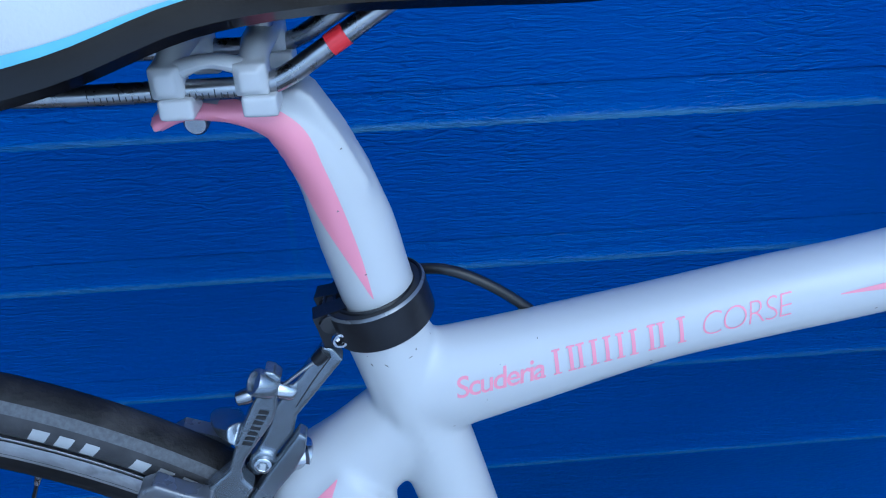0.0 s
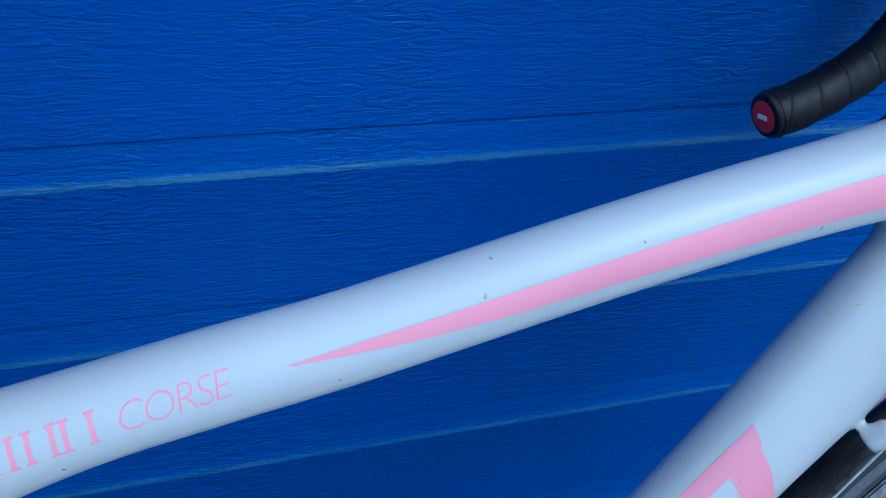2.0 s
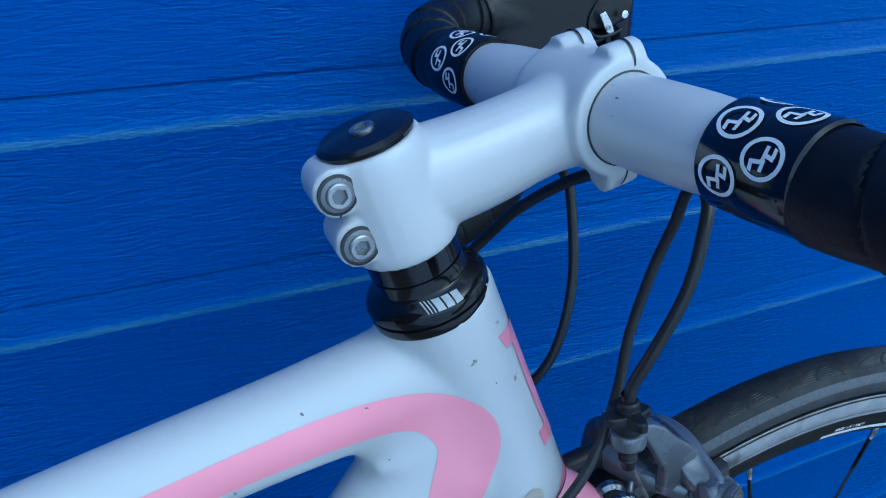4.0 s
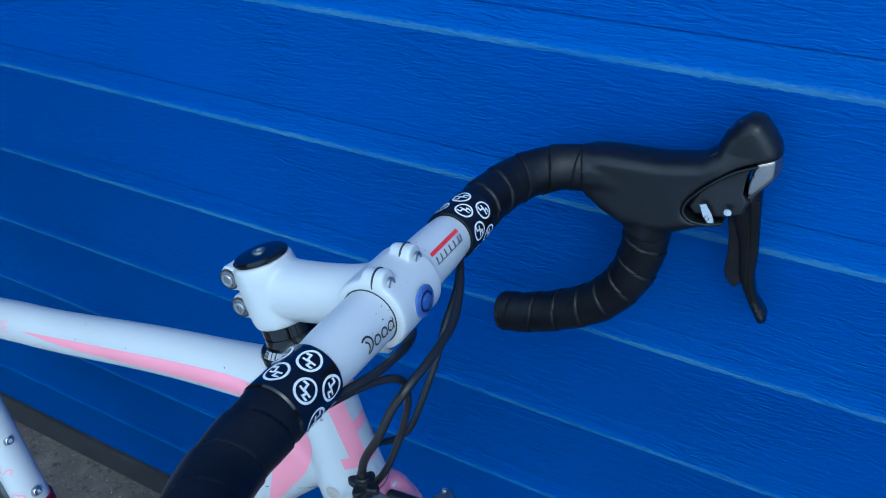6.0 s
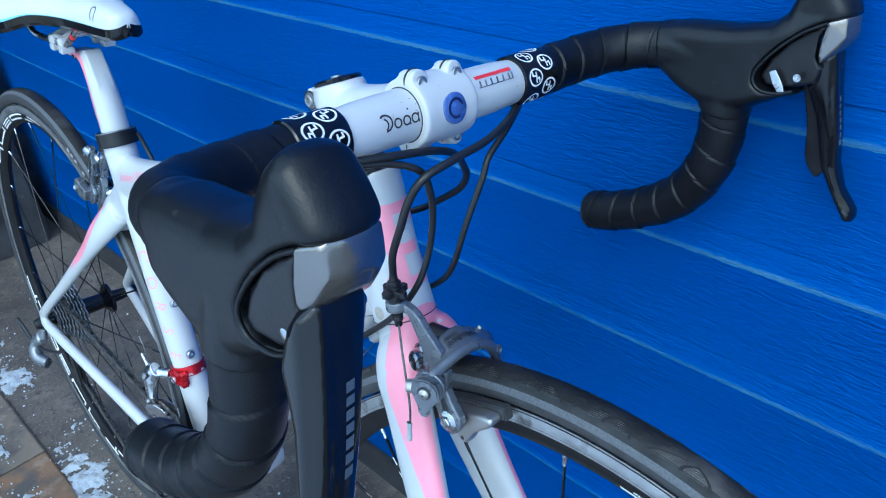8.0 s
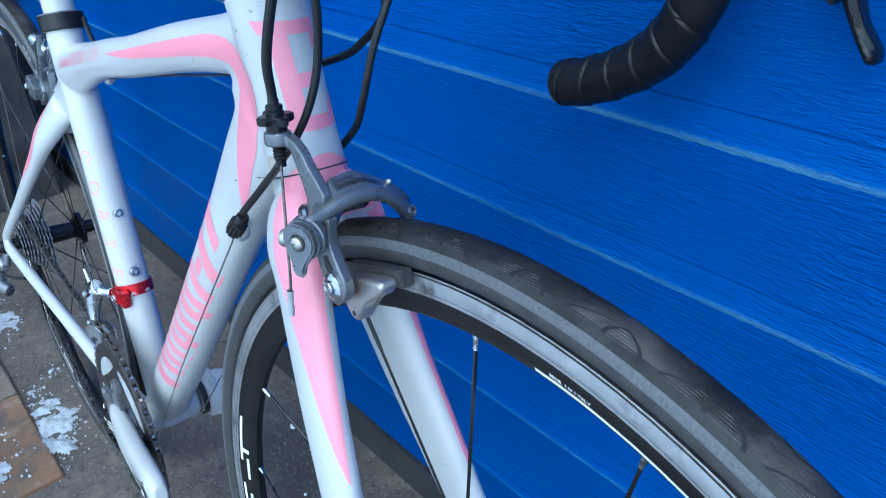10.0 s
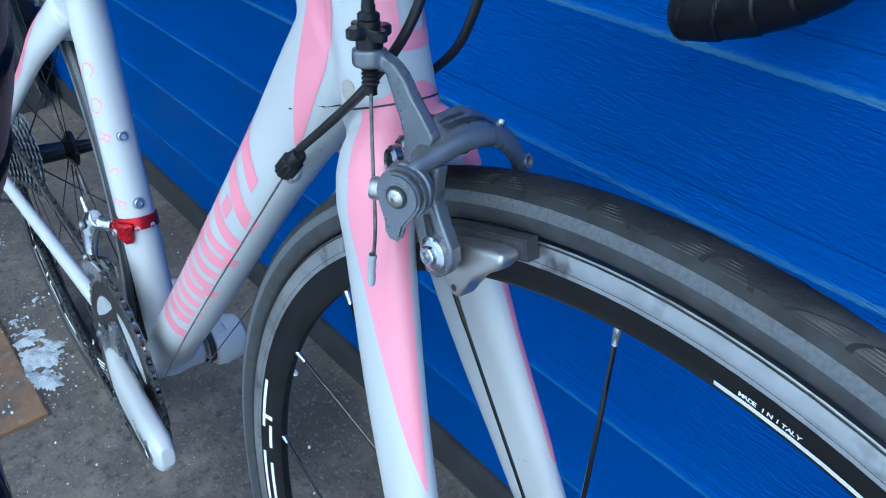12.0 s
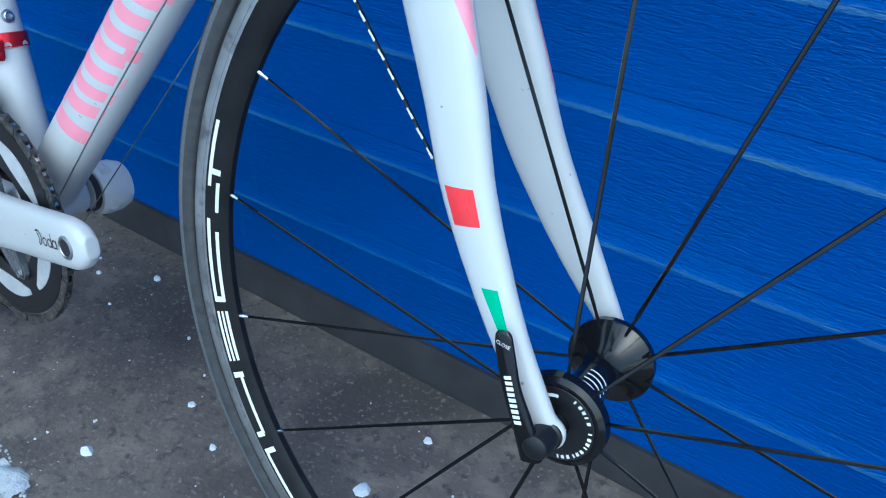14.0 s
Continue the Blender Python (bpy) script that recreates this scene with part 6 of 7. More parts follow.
part("cable_tip", turned([(0.0017, 0), (0.0021, 0.0015), (0.0015, 0.003), (0.0019, 0.005), (0.0015, 0.008), (0.0020, 0.011), (0.0017, 0.015), (0, 0.0155)], (-0.1142, -0.0490, 0.630), (-0.05, 0, -1), 10), PALEGREY, FB)
DISC = Vector((-0.0962, -0.0485, 0.6660))
part("anchor_disc", turned([(0.0100, -0.006), (0.0106, -0.0045), (0.0106, -0.0022), (0.0098, -0.0016), (0.0098, -0.0008), (0.0106, -0.0002), (0.0104, 0.0016), (0, 0.0018)], DISC, (0.35, -0.93, 0), 40), ALLOY, FB, angle=25)
m = Matrix.Translation(DISC) @ Matrix.Rotation(radians(20.6), 4, "Z")
drop = [(0.0094 * math.cos(radians(a)), 0.0094 * math.sin(radians(a))) for a in range(-30, 211, 16)] + [(-0.0068, -0.0082), (-0.0052, -0.0120), (-0.0050, -0.0160), (-0.0030, -0.0188), (0.0006, -0.0192), (0.0024, -0.0168), (0.0032, -0.0125), (0.0056, -0.0086)]
part("release_lever", slab(drop, -0.0052, -0.0018, 0.0010, None, m), ALLOY, FB, "teardrop quick release lever", angle=35)
part("lever_seat", slab([(0.0046 * math.cos(a), 0.0046 * math.sin(a)) for a in np.linspace(0, 6.0, 22)], -0.0055, -0.0051, 0, None, m), INKANDGAP, FB)
part("anchor_bolt", turned([(0.0036, 0.0), (0.0034, 0.0014), (0.0022, 0.0024), (0.0009, 0.0027), (0.0007, 0.0014), (0, 0.0014)], m @ Vector((0, -0.0052, 0)), (0.35, -0.93, 0), 24), SATIN, FB)
part("hex_nut", bolt((-0.1070, -0.0485, 0.6625), (-0.8, -0.6, 0), 0.0046, 0.006), SATIN, FB, angle=20)


def brake_pad(x, z, s, tilt):
    m = Matrix.Translation((x, 0, z)) @ Matrix.Rotation(radians(tilt), 4, "Y")
    h = part("pad_holder", melted([slab([(-0.1030, 0.6280), (-0.1010, 0.6365), (-0.0920, 0.6395), (-0.0685, 0.6475), (-0.0622, 0.6480), (-0.0612, 0.6445), (-0.0640, 0.6400), (-0.0760, 0.6320), (-0.0800, 0.6255), (-0.0828, 0.6175), (-0.0872, 0.6165), (-0.0895, 0.6215), (-0.0935, 0.6255)], 0.0180 * s, 0.0290 * s, 0.0012)], 0.0009, 4), SATIN, FB, "grey brake pad holder")
    part("pad", slab([(-0.014, -0.0045), (0.034, -0.0045), (0.034, 0.0045), (-0.014, 0.0045)], 0.0106 * s, 0.0185 * s, 0.0008, None, m), SIDEWALL, h)
    part("slot", turned([(0.0016, 0.0292 * s), (0, 0.0293 * s)], (-0.0855, 0, 0.6215), (0, 1, 0), 12), INKANDGAP, h)
    return h


for s in (-1, 1):
    h = brake_pad(-0.092, 0.6385, s, -16)
    part("pad_washer", turned([(0.0072, 0), (0.0072, 0.0018), (0.005, 0.003), (0, 0.003)], (-0.0885, 0.0376 * s if s < 0 else 0.0300, 0.6395), (0, s, 0), 24), SILVER, FB)
    part("pad_bolt", bolt((-0.0885, 0.0402 * s if s < 0 else 0.0325, 0.6395), (0, s, 0), 0.004, 0.0025), SILVER, FB)
af, ab = [np.array(p) for p in spline(ARCH_FRONT, 20)], [np.array(p) for p in spline(ARCH_BACK, 20)]
bm = bmesh.new()
for k in range(83, 134):
    big = k % 5 in (0, 2, 3)
    for lo, hi, ok in ((0.30, 0.52, big), (0.60, 0.72, k % 4 in (0, 2) and k < 112)):
        if ok:
            bm.faces.new([bm.verts.new(af[i] + (ab[i] - af[i]) * v) for i, v in ((k, lo), (k + 1, lo), (k + 1, hi), (k, hi))])
decal("writing", bm, tree_of(FB.data), (-0.2, 0.25, -1), INKANDGAP, FB)
# ---- rear brake: flat polished arms beside the tyre, one bridging over it (frame axes) ----
def arm_plate(outline, y0, thick):
    return prism([(x, y0, z) for x, z in outline], (0, thick, 0))


RBX = FR @ Matrix.Translation((-0.005, 0.010, -0.009))
RBH = FR @ Matrix.Translation((0, 0, -0.006))
RBK = part("rear_brake", placed_mesh(melted([
    arm_plate([(-0.7147, 0.6741), (-0.7111, 0.6730), (-0.7085, 0.6698), (-0.7113, 0.6615), (-0.7131, 0.6518), (-0.7158, 0.6463), (-0.7225, 0.6369), (-0.7294, 0.6271), (-0.7323, 0.6206), (-0.7322, 0.6150), (-0.7288, 0.6091), (-0.7366, 0.5969), (-0.7522, 0.5889), (-0.7595, 0.6000), (-0.7470, 0.6123), (-0.7376, 0.6215), (-0.7337, 0.6322), (-0.7283, 0.6450), (-0.7216, 0.6585), (-0.7179, 0.6643)], -0.0300, 0.0080),
    loft([(-0.7290, -0.0250, 0.6380, 0.0080, 0.0050), (-0.7370, -0.0140, 0.6310, 0.0075, 0.0040), (-0.7440, 0.0010, 0.6235, 0.0075, 0.0038), (-0.7480, 0.0170, 0.6100, 0.0070, 0.0038), (-0.7490, 0.0280, 0.5880, 0.0065, 0.0040)], n=4, side=(1, 0, 0), power=3.0)], 0.0008, 4), RBX), POLISHED, bike, "polished silver rear brake caliper")
part("pivot_arm", placed_mesh(melted([
    arm_plate([(-0.6913, 0.6782), (-0.6875, 0.6775), (-0.6837, 0.6712), (-0.6948, 0.6571), (-0.7064, 0.6424), (-0.7089, 0.6332), (-0.7158, 0.6240), (-0.7226, 0.6159), (-0.7277, 0.6087), (-0.7306, 0.6095), (-0.7318, 0.6148), (-0.7298, 0.6206), (-0.7241, 0.6278), (-0.7183, 0.6391), (-0.7156, 0.6481), (-0.7119, 0.6530), (-0.7018, 0.6644)], -0.0220, 0.0075),
    turned([(0, 0), (0.0060, 0), (0.0066, 0.0010), (0.0066, 0.0040), (0, 0.0040)], (-0.7242, -0.0238, 0.6179), (0, 1, 0), 28)], 0.0008, 4), RBX), POLISHED, RBK)
part("inner_arm", placed_mesh(melted([
    arm_plate([(-0.7107, 0.6282), (-0.7077, 0.6252), (-0.7091, 0.6176), (-0.7152, 0.6063), (-0.7238, 0.5954), (-0.7315, 0.5834), (-0.7404, 0.5710), (-0.7482, 0.5732), (-0.7333, 0.5960), (-0.7256, 0.6076), (-0.7176, 0.6187)], -0.0170, 0.0080)], 0.0008, 4), FR), POLISHED, RBK)
part("arm_line", placed(ribbon([(-0.6885, 0.6735, 0.0002), (-0.6975, 0.6610, 0.00025), (-0.7060, 0.6480, 0.0002)], 8, 2), RBX @ Matrix.Translation((0, -0.0222, 0))), INKANDGAP, RBK)
# the shade between the arms is put in as a black plate
part("inner_shade", placed(arm_plate([(-0.7325, 0.6190), (-0.7230, 0.6290), (-0.7160, 0.6400), (-0.7130, 0.6380), (-0.7210, 0.6210), (-0.7290, 0.6080), (-0.7350, 0.6020)], -0.0150, 0.002), RBX), BLACK, RBK, "black plate put in for the shade between the arms")
part("pivot_bolt", placed(bolt((-0.7242, -0.0240, 0.6179), (0, -1, 0.1), 0.0042, 0.0018), RBX), SILVER, RBK)
part("rivet", placed(bolt((-0.7308, -0.0190, 0.6130), (0, -1, 0), 0.0022, 0.0012, 16), RBX), STEEL, RBK)
part("mount_nut", placed(turned([(0, -0.004), (0.0072, -0.004), (0.0080, -0.002), (0.0080, 0.001), (0.0062, 0.002), (0.0058, 0.0060), (0.0042, 0.0070), (0.0036, 0.0030), (0, 0.0030)], (-0.7075, -0.0150, 0.6130), (-0.80, -0.45, 0.25), 32), RBX), SILVER, RBK)
knob = part("release_knob", placed(turned([(0, -0.0045), (0.0054, -0.0045), (0.0058, -0.0030), (0.0058, 0.0030), (0.0052, 0.0042), (0.0042, 0.0043), (0.0038, 0.0028), (0, 0.0028)], (-0.7165, -0.0290, 0.6675), (-0.72, -0.35, 0.60), 32), RBX), POLISHED, RBK, "round release knob with a bright rim")
part("tip", placed(turned([(0, 0), (0.0030, 0), (0.0034, 0.002), (0.0028, 0.006), (0, 0.007)], (-0.7215, -0.0300, 0.6630), (-0.9, -0.2, -0.1), 16), RBX), DARKMETAL, knob)
part("ferrule", placed(turned([(0, 0), (0.0038, 0), (0.0042, 0.002), (0.0042, 0.0075), (0.0034, 0.009), (0, 0.009)], (-0.7135, -0.0230, 0.6605), (0.80, 0.1, -0.45), 20), RBX), SILVER, RBK)
part("bare_cable", placed(tube([(-0.7112, -0.0240, 0.6603), (-0.7020, -0.0235, 0.6675), (-0.6935, -0.0230, 0.6735)], 0.0008, 8, 5), RBX), STEEL, RBK)
part("cable_end", placed(turned([(0, 0), (0.0024, 0), (0.0030, 0.002), (0.0030, 0.006), (0, 0.006)], (-0.6950, -0.0230, 0.6722), (0.7, 0.2, 0.6), 14), RBX), BLACK, RBK)
h = part("pad_holder", placed_mesh(melted([arm_plate([(-0.7851, 0.6059), (-0.7807, 0.6155), (-0.7737, 0.6179), (-0.7625, 0.6114), (-0.7506, 0.6065), (-0.7560, 0.5925), (-0.7738, 0.5922), (-0.7835, 0.5975)], -0.0260, 0.0090)], 0.0009, 4), RBH), ALLOY, RBK, "pale grey brake pad holder")
part("pad", placed(arm_plate([(-0.7835, 0.6090), (-0.7560, 0.6020), (-0.7580, 0.5930), (-0.7840, 0.6000)], -0.0170, 0.0055), RBH), SIDEWALL, h)
part("pad_bolt", placed(bolt((-0.7794, -0.0262, 0.6046), (0, -1, 0.1), 0.0038, 0.0020), RBH), SILVER, h)
h = part("pad_holder", placed(arm_plate([(-0.7851, 0.6009), (-0.7737, 0.6079), (-0.7506, 0.5985), (-0.7560, 0.5895), (-0.7835, 0.5935)], 0.0190, 0.0080), RBH), ALLOY, RBK)
bm = bmesh.new()
for k in range(7):
    a, b = (k + 0.12) / 7, (k + 0.72) / 7
    e0, e1 = np.array((-0.7152, 0.6540)), np.array((-0.7262, 0.6345))
    w = np.array((-0.0040, 0.0010))
    bm.faces.new([bm.verts.new(Vector((p[0], -0.031, p[1]))) for p in (e0 + (e1 - e0) * a, e0 + (e1 - e0) * b, e0 + (e1 - e0) * b + w, e0 + (e1 - e0) * a + w)])
placed(bm, RBX)
decal("writing", bm, tree_of(RBK.data), FR.to_3x3() @ Vector((0, 1, 0)), INKANDGAP, RBK)
# plain white bars for the writing on the rear tyre's side
rt = [o for o in rear.children if o.name.startswith("tyre")][0]
RTT = tree_of(rt.data)
for k, w in enumerate((1.5, 1.35, 1.3, 0, 1.45, 1.45, 1.5, 1.4)):
    if w:
        a0 = 64.9 - 1.9 * k
        bm = None
        for q in range(6):
            bm = ring_bars(0.3285 - 0.0012 * q, 0.3273 - 0.0012 * q, radians(a0 + 0.05 * q), radians(a0 - w * 0.82 + 0.05 * q), 0, 4, bm)
        bmesh.ops.remove_doubles(bm, verts=bm.verts[:], dist=0.00003)
        decal("writing_bar", placed(bm, RM0), RTT, FR.to_3x3() @ Vector((0, 1, 0)), PALEGREY, rear, lift=0.0003)

# ---- drive ----
BB = Vector((-0.557, 0, 0.267))
MBB = FR @ Matrix.Translation(BB)
CH = part("chainring", placed(toothed(0.1015, 50, -0.0455, -0.0425, 0.086), MBB), SILVER, bike, "black and silver outer chainring with teeth", angle=30)
part("ring_face", placed(turned([(0.050, -0.0445), (0.051, -0.0458), (0.0955, -0.0462), (0.0962, -0.0442), (0.050, -0.0425)], (0, 0, 0), (0, 1, 0), 72), MBB), BLACK, CH, "black chainring face")
for k in range(5):
    a = radians(18 + 72 * k)
    m = MBB @ Matrix.Rotation(-a, 4, "Y")
    part("spider_arm", placed(slab([(0.010, -0.018), (0.034, -0.0125), (0.050, -0.0095), (0.0595, -0.0065), (0.0625, 0), (0.0595, 0.0065), (0.050, 0.0095), (0.034, 0.0125), (0.010, 0.018)], -0.0525, -0.0455, 0.0016), m), ALLOY, CH)
    part("ring_bolt", placed(bolt((0.0555, -0.0525, 0), (0, -1, 0), 0.0042, 0.0014), m), SILVER, CH)
    arc = [(q, radians(36 + 29 * q)) for q in np.linspace(-1, 1, 13)]
    moon = [((0.0800 - 0.003 * q * q) * math.cos(e), (0.0800 - 0.003 * q * q) * math.sin(e)) for q, e in arc]
    moon += [((0.0615 + 0.0105 * q * q) * math.cos(e), (0.0615 + 0.0105 * q * q) * math.sin(e)) for q, e in arc[::-1]]
    part("ring_mark", placed(slab(moon, -0.0467, -0.0458, 0), m), PALEGREY, CH, "pale grey crescent")
part("inner_ring", placed(toothed(0.0705, 36, -0.037, -0.034, 0.056), MBB), STEEL, CH)
AIM = math.atan2(0.307 - 0.267, -0.396 + 0.557)


def crank(s, turn, label):
    m = MBB @ Matrix.Rotation(-turn, 4, "Y")
    c = part("crank", placed_mesh(melted([
        loft([(-0.024, 0.050 * s, 0, 0.007, 0.0215), (0.0, 0.052 * s, 0, 0.0090, 0.0270), (0.035, 0.0560 * s, 0, 0.0100, 0.0250), (0.09, 0.0615 * s, 0, 0.0100, 0.0228), (0.15, 0.067 * s, 0, 0.0098, 0.0215), (0.168, 0.0685 * s, 0, 0.0096, 0.0205), (0.181, 0.069 * s, 0, 0.0088, 0.0165), (0.190, 0.069 * s, 0, 0.0060, 0.0085)], n=4, power=2.8),
        turned([(0, 0.036 * s), (0.0185, 0.036 * s), (0.02, 0.045 * s), (0.018, 0.058 * s), (0, 0.058 * s)], (0, 0, 0), (0, 1, 0), 32)], 0.0013, 5), m), WHITE, bike, label)
    if s > 0:
        part("crank_boss", placed(turned([(0, 0.041), (0.0225, 0.041), (0.0252, 0.044), (0.0262, 0.052), (0.0258, 0.064), (0.0225, 0.0735), (0.013, 0.0785), (0, 0.079)], (0.004, 0, 0), (0, 1, 0), 48), MBB), WHITE, c, "rounded white crank boss")
        part("gap", placed(turned([(0.0205, 0.0345), (0.0205, 0.0415), (0.0245, 0.0425)], (0.002, 0, 0), (0, 1, 0), 40), MBB), INKANDGAP, c)
    part("pedal_hole", placed(turned([(0.0098, 0.0774 * s), (0.0094, 0.0786 * s), (0.0074, 0.0792 * s), (0.0066, 0.0780 * s)], (0.168, 0, 0), (0, 1, 0), 24), m), STEEL, c, "open threaded pedal hole", angle=20)
    # no hole is cut: a dark disc stands in for its shaded depth
    part("hole_depth", placed(turned([(0.0066, 0.0786 * s), (0, 0.0786 * s)], (0.168, 0, 0), (0, 1, 0), 24), m), INKANDGAP, c)
    return c, m


cr, CM = crank(-1, AIM, "scuffed white crank arm without a pedal")
bm = maker_mark(0.0125)
placed(bm, CM @ Matrix.Translation((0.118, 0, -0.0040)))
decal("maker_mark", bm, tree_of(cr.data), FR.to_3x3() @ Vector((0, 1, 0)), INKANDGAP, cr)
crank(1, AIM + math.pi, "white far-side crank arm")

# chain: plates and rollers along its loop
R1, R2 = 0.1015, 17 * 0.0127 / (2 * math.pi)
ry = -0.0375
loop = []
for k in range(24):
    a = math.pi / 2 + 0.1 - math.pi * 1.06 * k / 23
    loop.append((BB.x + R1 * math.cos(a), -0.044, BB.z + R1 * math.sin(a)))
for p in ((-0.70, -0.043, 0.170), (-0.86, -0.040, 0.205), (-0.925, ry, 0.222), (-0.945, ry, 0.228), (-0.953, ry, 0.242), (-0.946, ry, 0.258), (-0.951, ry, 0.278), (-0.968, ry, 0.2895)):
    loop.append(p)
for k in range(10):
    a = -math.pi / 2 - 0.5 - 2.6 * k / 9
    loop.append((RHUB[0] + R2 * math.cos(a), ry, RHUB[2] + R2 * math.sin(a)))
loop.append((-0.78, -0.041, 0.368))
loop.append(loop[0])
dense = [np.array(p) for p in spline(loop, 12)]
links, acc = [dense[0]], 0.0
for a, b in zip(dense, dense[1:]):
    acc += float(np.linalg.norm(b - a))
    if acc >= 0.0127:
        links.append(b)
        acc = 0.0
bm = bmesh.new()
for k, (a, b) in enumerate(zip(links, links[1:])):
    d = Vector(b - a)
    m = Matrix.Translation(Vector(a) + d / 2) @ Vector((1, 0, 0)).rotation_difference(d).to_matrix().to_4x4()
    o = 0.0027 if k % 2 else 0.0019
    for s in (-1, 1):
        box((0, o * s, 0), (d.length + 0.007, 0.0009, 0.0078), 0, bm, m)
    turned([(0, -0.0034), (0.002, -0.0034), (0.0036, -0.0015), (0.0036, 0.0015), (0.002, 0.0034), (0, 0.0034)], a, (0, 1, 0), 8, bm)
part("chain", placed(bm, FR), CHAINM, bike, "oily chain on the chainring and sprockets", angle=30)

# front derailleur and its red band
band = part("derailleur_band", placed(turned([(0.0182, -0.0065), (0.0197, -0.006), (0.0197, 0.006), (0.0182, 0.0065)], (-0.5985, 0, 0.4085), SAX, 40), FR), REDANO, bike, "red anodised front derailleur band clamp", angle=30)
part("hinge", placed(box((-0.589, -0.0215, 0.4075), (0.017, 0.007, 0.013), 0.0015), FR), REDANO, band)
part("bolt", placed(bolt((-0.587, -0.0245, 0.4075), (0.3, -1, 0), 0.0042, 0.003), FR), SILVER, band)
part("hinge", placed(box((-0.5800, -0.0165, 0.4060), (0.008, 0.010, 0.0175), 0.0015), FR), REDANO, band)
for a in (-20, 26):
    w = Vector((math.cos(radians(a)), math.sin(radians(a)), 0.05))
    part("slot", placed(turned([(0.0030, 0.0), (0.0028, 0.0005), (0, 0.0005)], Vector((-0.5985, 0, 0.4075)) + w * 0.0197, w, 18), FR), PALEGREY, band)
fd = part("front_derailleur", placed_mesh(melted([
    loft([(-0.618, -0.032, 0.411, 0.007, 0.010), (-0.630, -0.036, 0.396, 0.009, 0.0135), (-0.628, -0.040, 0.376, 0.0065, 0.009), (-0.622, -0.042, 0.362, 0.005, 0.006)], n=4),
    loft([(-0.603, -0.022, 0.406, 0.006, 0.006), (-0.622, -0.032, 0.404, 0.006, 0.007)], n=1),
    loft([(-0.632, -0.036, 0.408, 0.003, 0.004), (-0.644, -0.037, 0.424, 0.0022, 0.003)], n=1)], 0.0012, 4), FR), SILVER, bike, "silver front derailleur on the seat tube")
part("pivot", placed(bolt((-0.627, -0.044, 0.402), (0, -1, 0.1), 0.0045, 0.003), FR), STEEL, fd)
part("pivot", placed(bolt((-0.624, -0.047, 0.368), (0, -1, 0.1), 0.0036, 0.003), FR), STEEL, fd)
for yy in (-0.052, -0.0375):
    a = [(BB.x + (R1 + dr) * math.cos(t), BB.z + (R1 + dr) * math.sin(t)) for dr, ts in ((0.004, np.linspace(1.62, 2.25, 8)), (0.017, np.linspace(2.25, 1.62, 8))) for t in ts]
    part("cage_plate", placed(slab(a, yy, yy + 0.0015, 0), FR), SILVER, fd)
part("cable_tail", placed(tube([(-0.646, -0.031, 0.418), (-0.644, -0.033, 0.433), (-0.648, -0.034, 0.445)], 0.0007, 6, 4), FR), STEEL, fd)

# rear derailleur and its cable loop
rd = part("rear_derailleur", placed_mesh(melted([
    loft([(-0.968, -0.073, 0.313, 0.008, 0.011), (-0.982, -0.082, 0.298, 0.0085, 0.0105), (-0.972, -0.086, 0.282, 0.009, 0.0105), (-0.953, -0.078, 0.275, 0.008, 0.010)], n=4),
    loft([(-0.966, -0.068, 0.33, 0.005, 0.009), (-0.968, -0.072, 0.312, 0.006, 0.010)], n=1)], 0.0014, 5), FR), ALLOY, bike, "grey and black rear derailleur")
part("cage", placed(slab([(-0.962, 0.282), (-0.948, 0.284), (-0.935, 0.235), (-0.938, 0.222), (-0.952, 0.222), (-0.96, 0.24)], -0.0455, -0.0435, 0.0006), FR), BLACK, rd)
for c in ((-0.955, 0.272), (-0.9455, 0.235)):
    part("jockey_wheel", placed(toothed(0.0195, 11, ry - 0.0012, ry + 0.0012, 0.004), FR @ Matrix.Translation((c[0], 0, c[1]))), BLACK, rd)
part("cable", placed(tube([(-0.90, -0.062, 0.313), (-0.955, -0.078, 0.300), (-1.008, -0.087, 0.312), (-1.022, -0.088, 0.330), (-1.006, -0.086, 0.322), (-0.985, -0.082, 0.300)], 0.0023, 10, 8), FR), CABLE, bike, "black cable loop to the rear derailleur")
part("axle_nut", placed(turned([(0, -0.078), (0.007, -0.078), (0.0092, -0.072), (0.0092, -0.066), (0, -0.066)], RHUB, (0, 1, 0), 24), FR), BLACK, rear)
part("axle_nut", placed(turned([(0, 0.078), (0.007, 0.078), (0.0092, 0.072), (0.0092, 0.066), (0, 0.066)], RHUB, (0, 1, 0), 24), FR), BLACK, rear)
# bottle cage bolts
for x, z in ((-0.6065, 0.4935), (-0.5880, 0.4315)):
    ax = Vector((0.968, 0, 0.2505))
    c = Vector((x, 0, z))
    part("washer", placed(turned([(0.0056, -0.001), (0.0058, 0.0012), (0.0045, 0.0016), (0, 0.0016)], c, ax, 20), FR), STEEL, frm)
    part("bolt", placed(bolt(c + ax * 0.0012, ax, 0.0042, 0.003), FR), SILVER, frm)

# ---- pavers, snow and grit on the ground ----
random.seed(5)
pav = new("pavement")
tagged(pav, "worn brown and beige paving slabs", "pavement", kind="structure")
PAVER2 = speckled(mat("beige_paver", (0.23, 0.185, 0.140), 0.8, tint=(0.14, 0.115, 0.092), scale=8, bump=0.6, bump_scale=110), (0.3, 0.26, 0.22), 36, 0.55, 0.7)
PAVER2 = speckled(PAVER2, (0.085, 0.078, 0.072), 13, 0.48, 0.62)
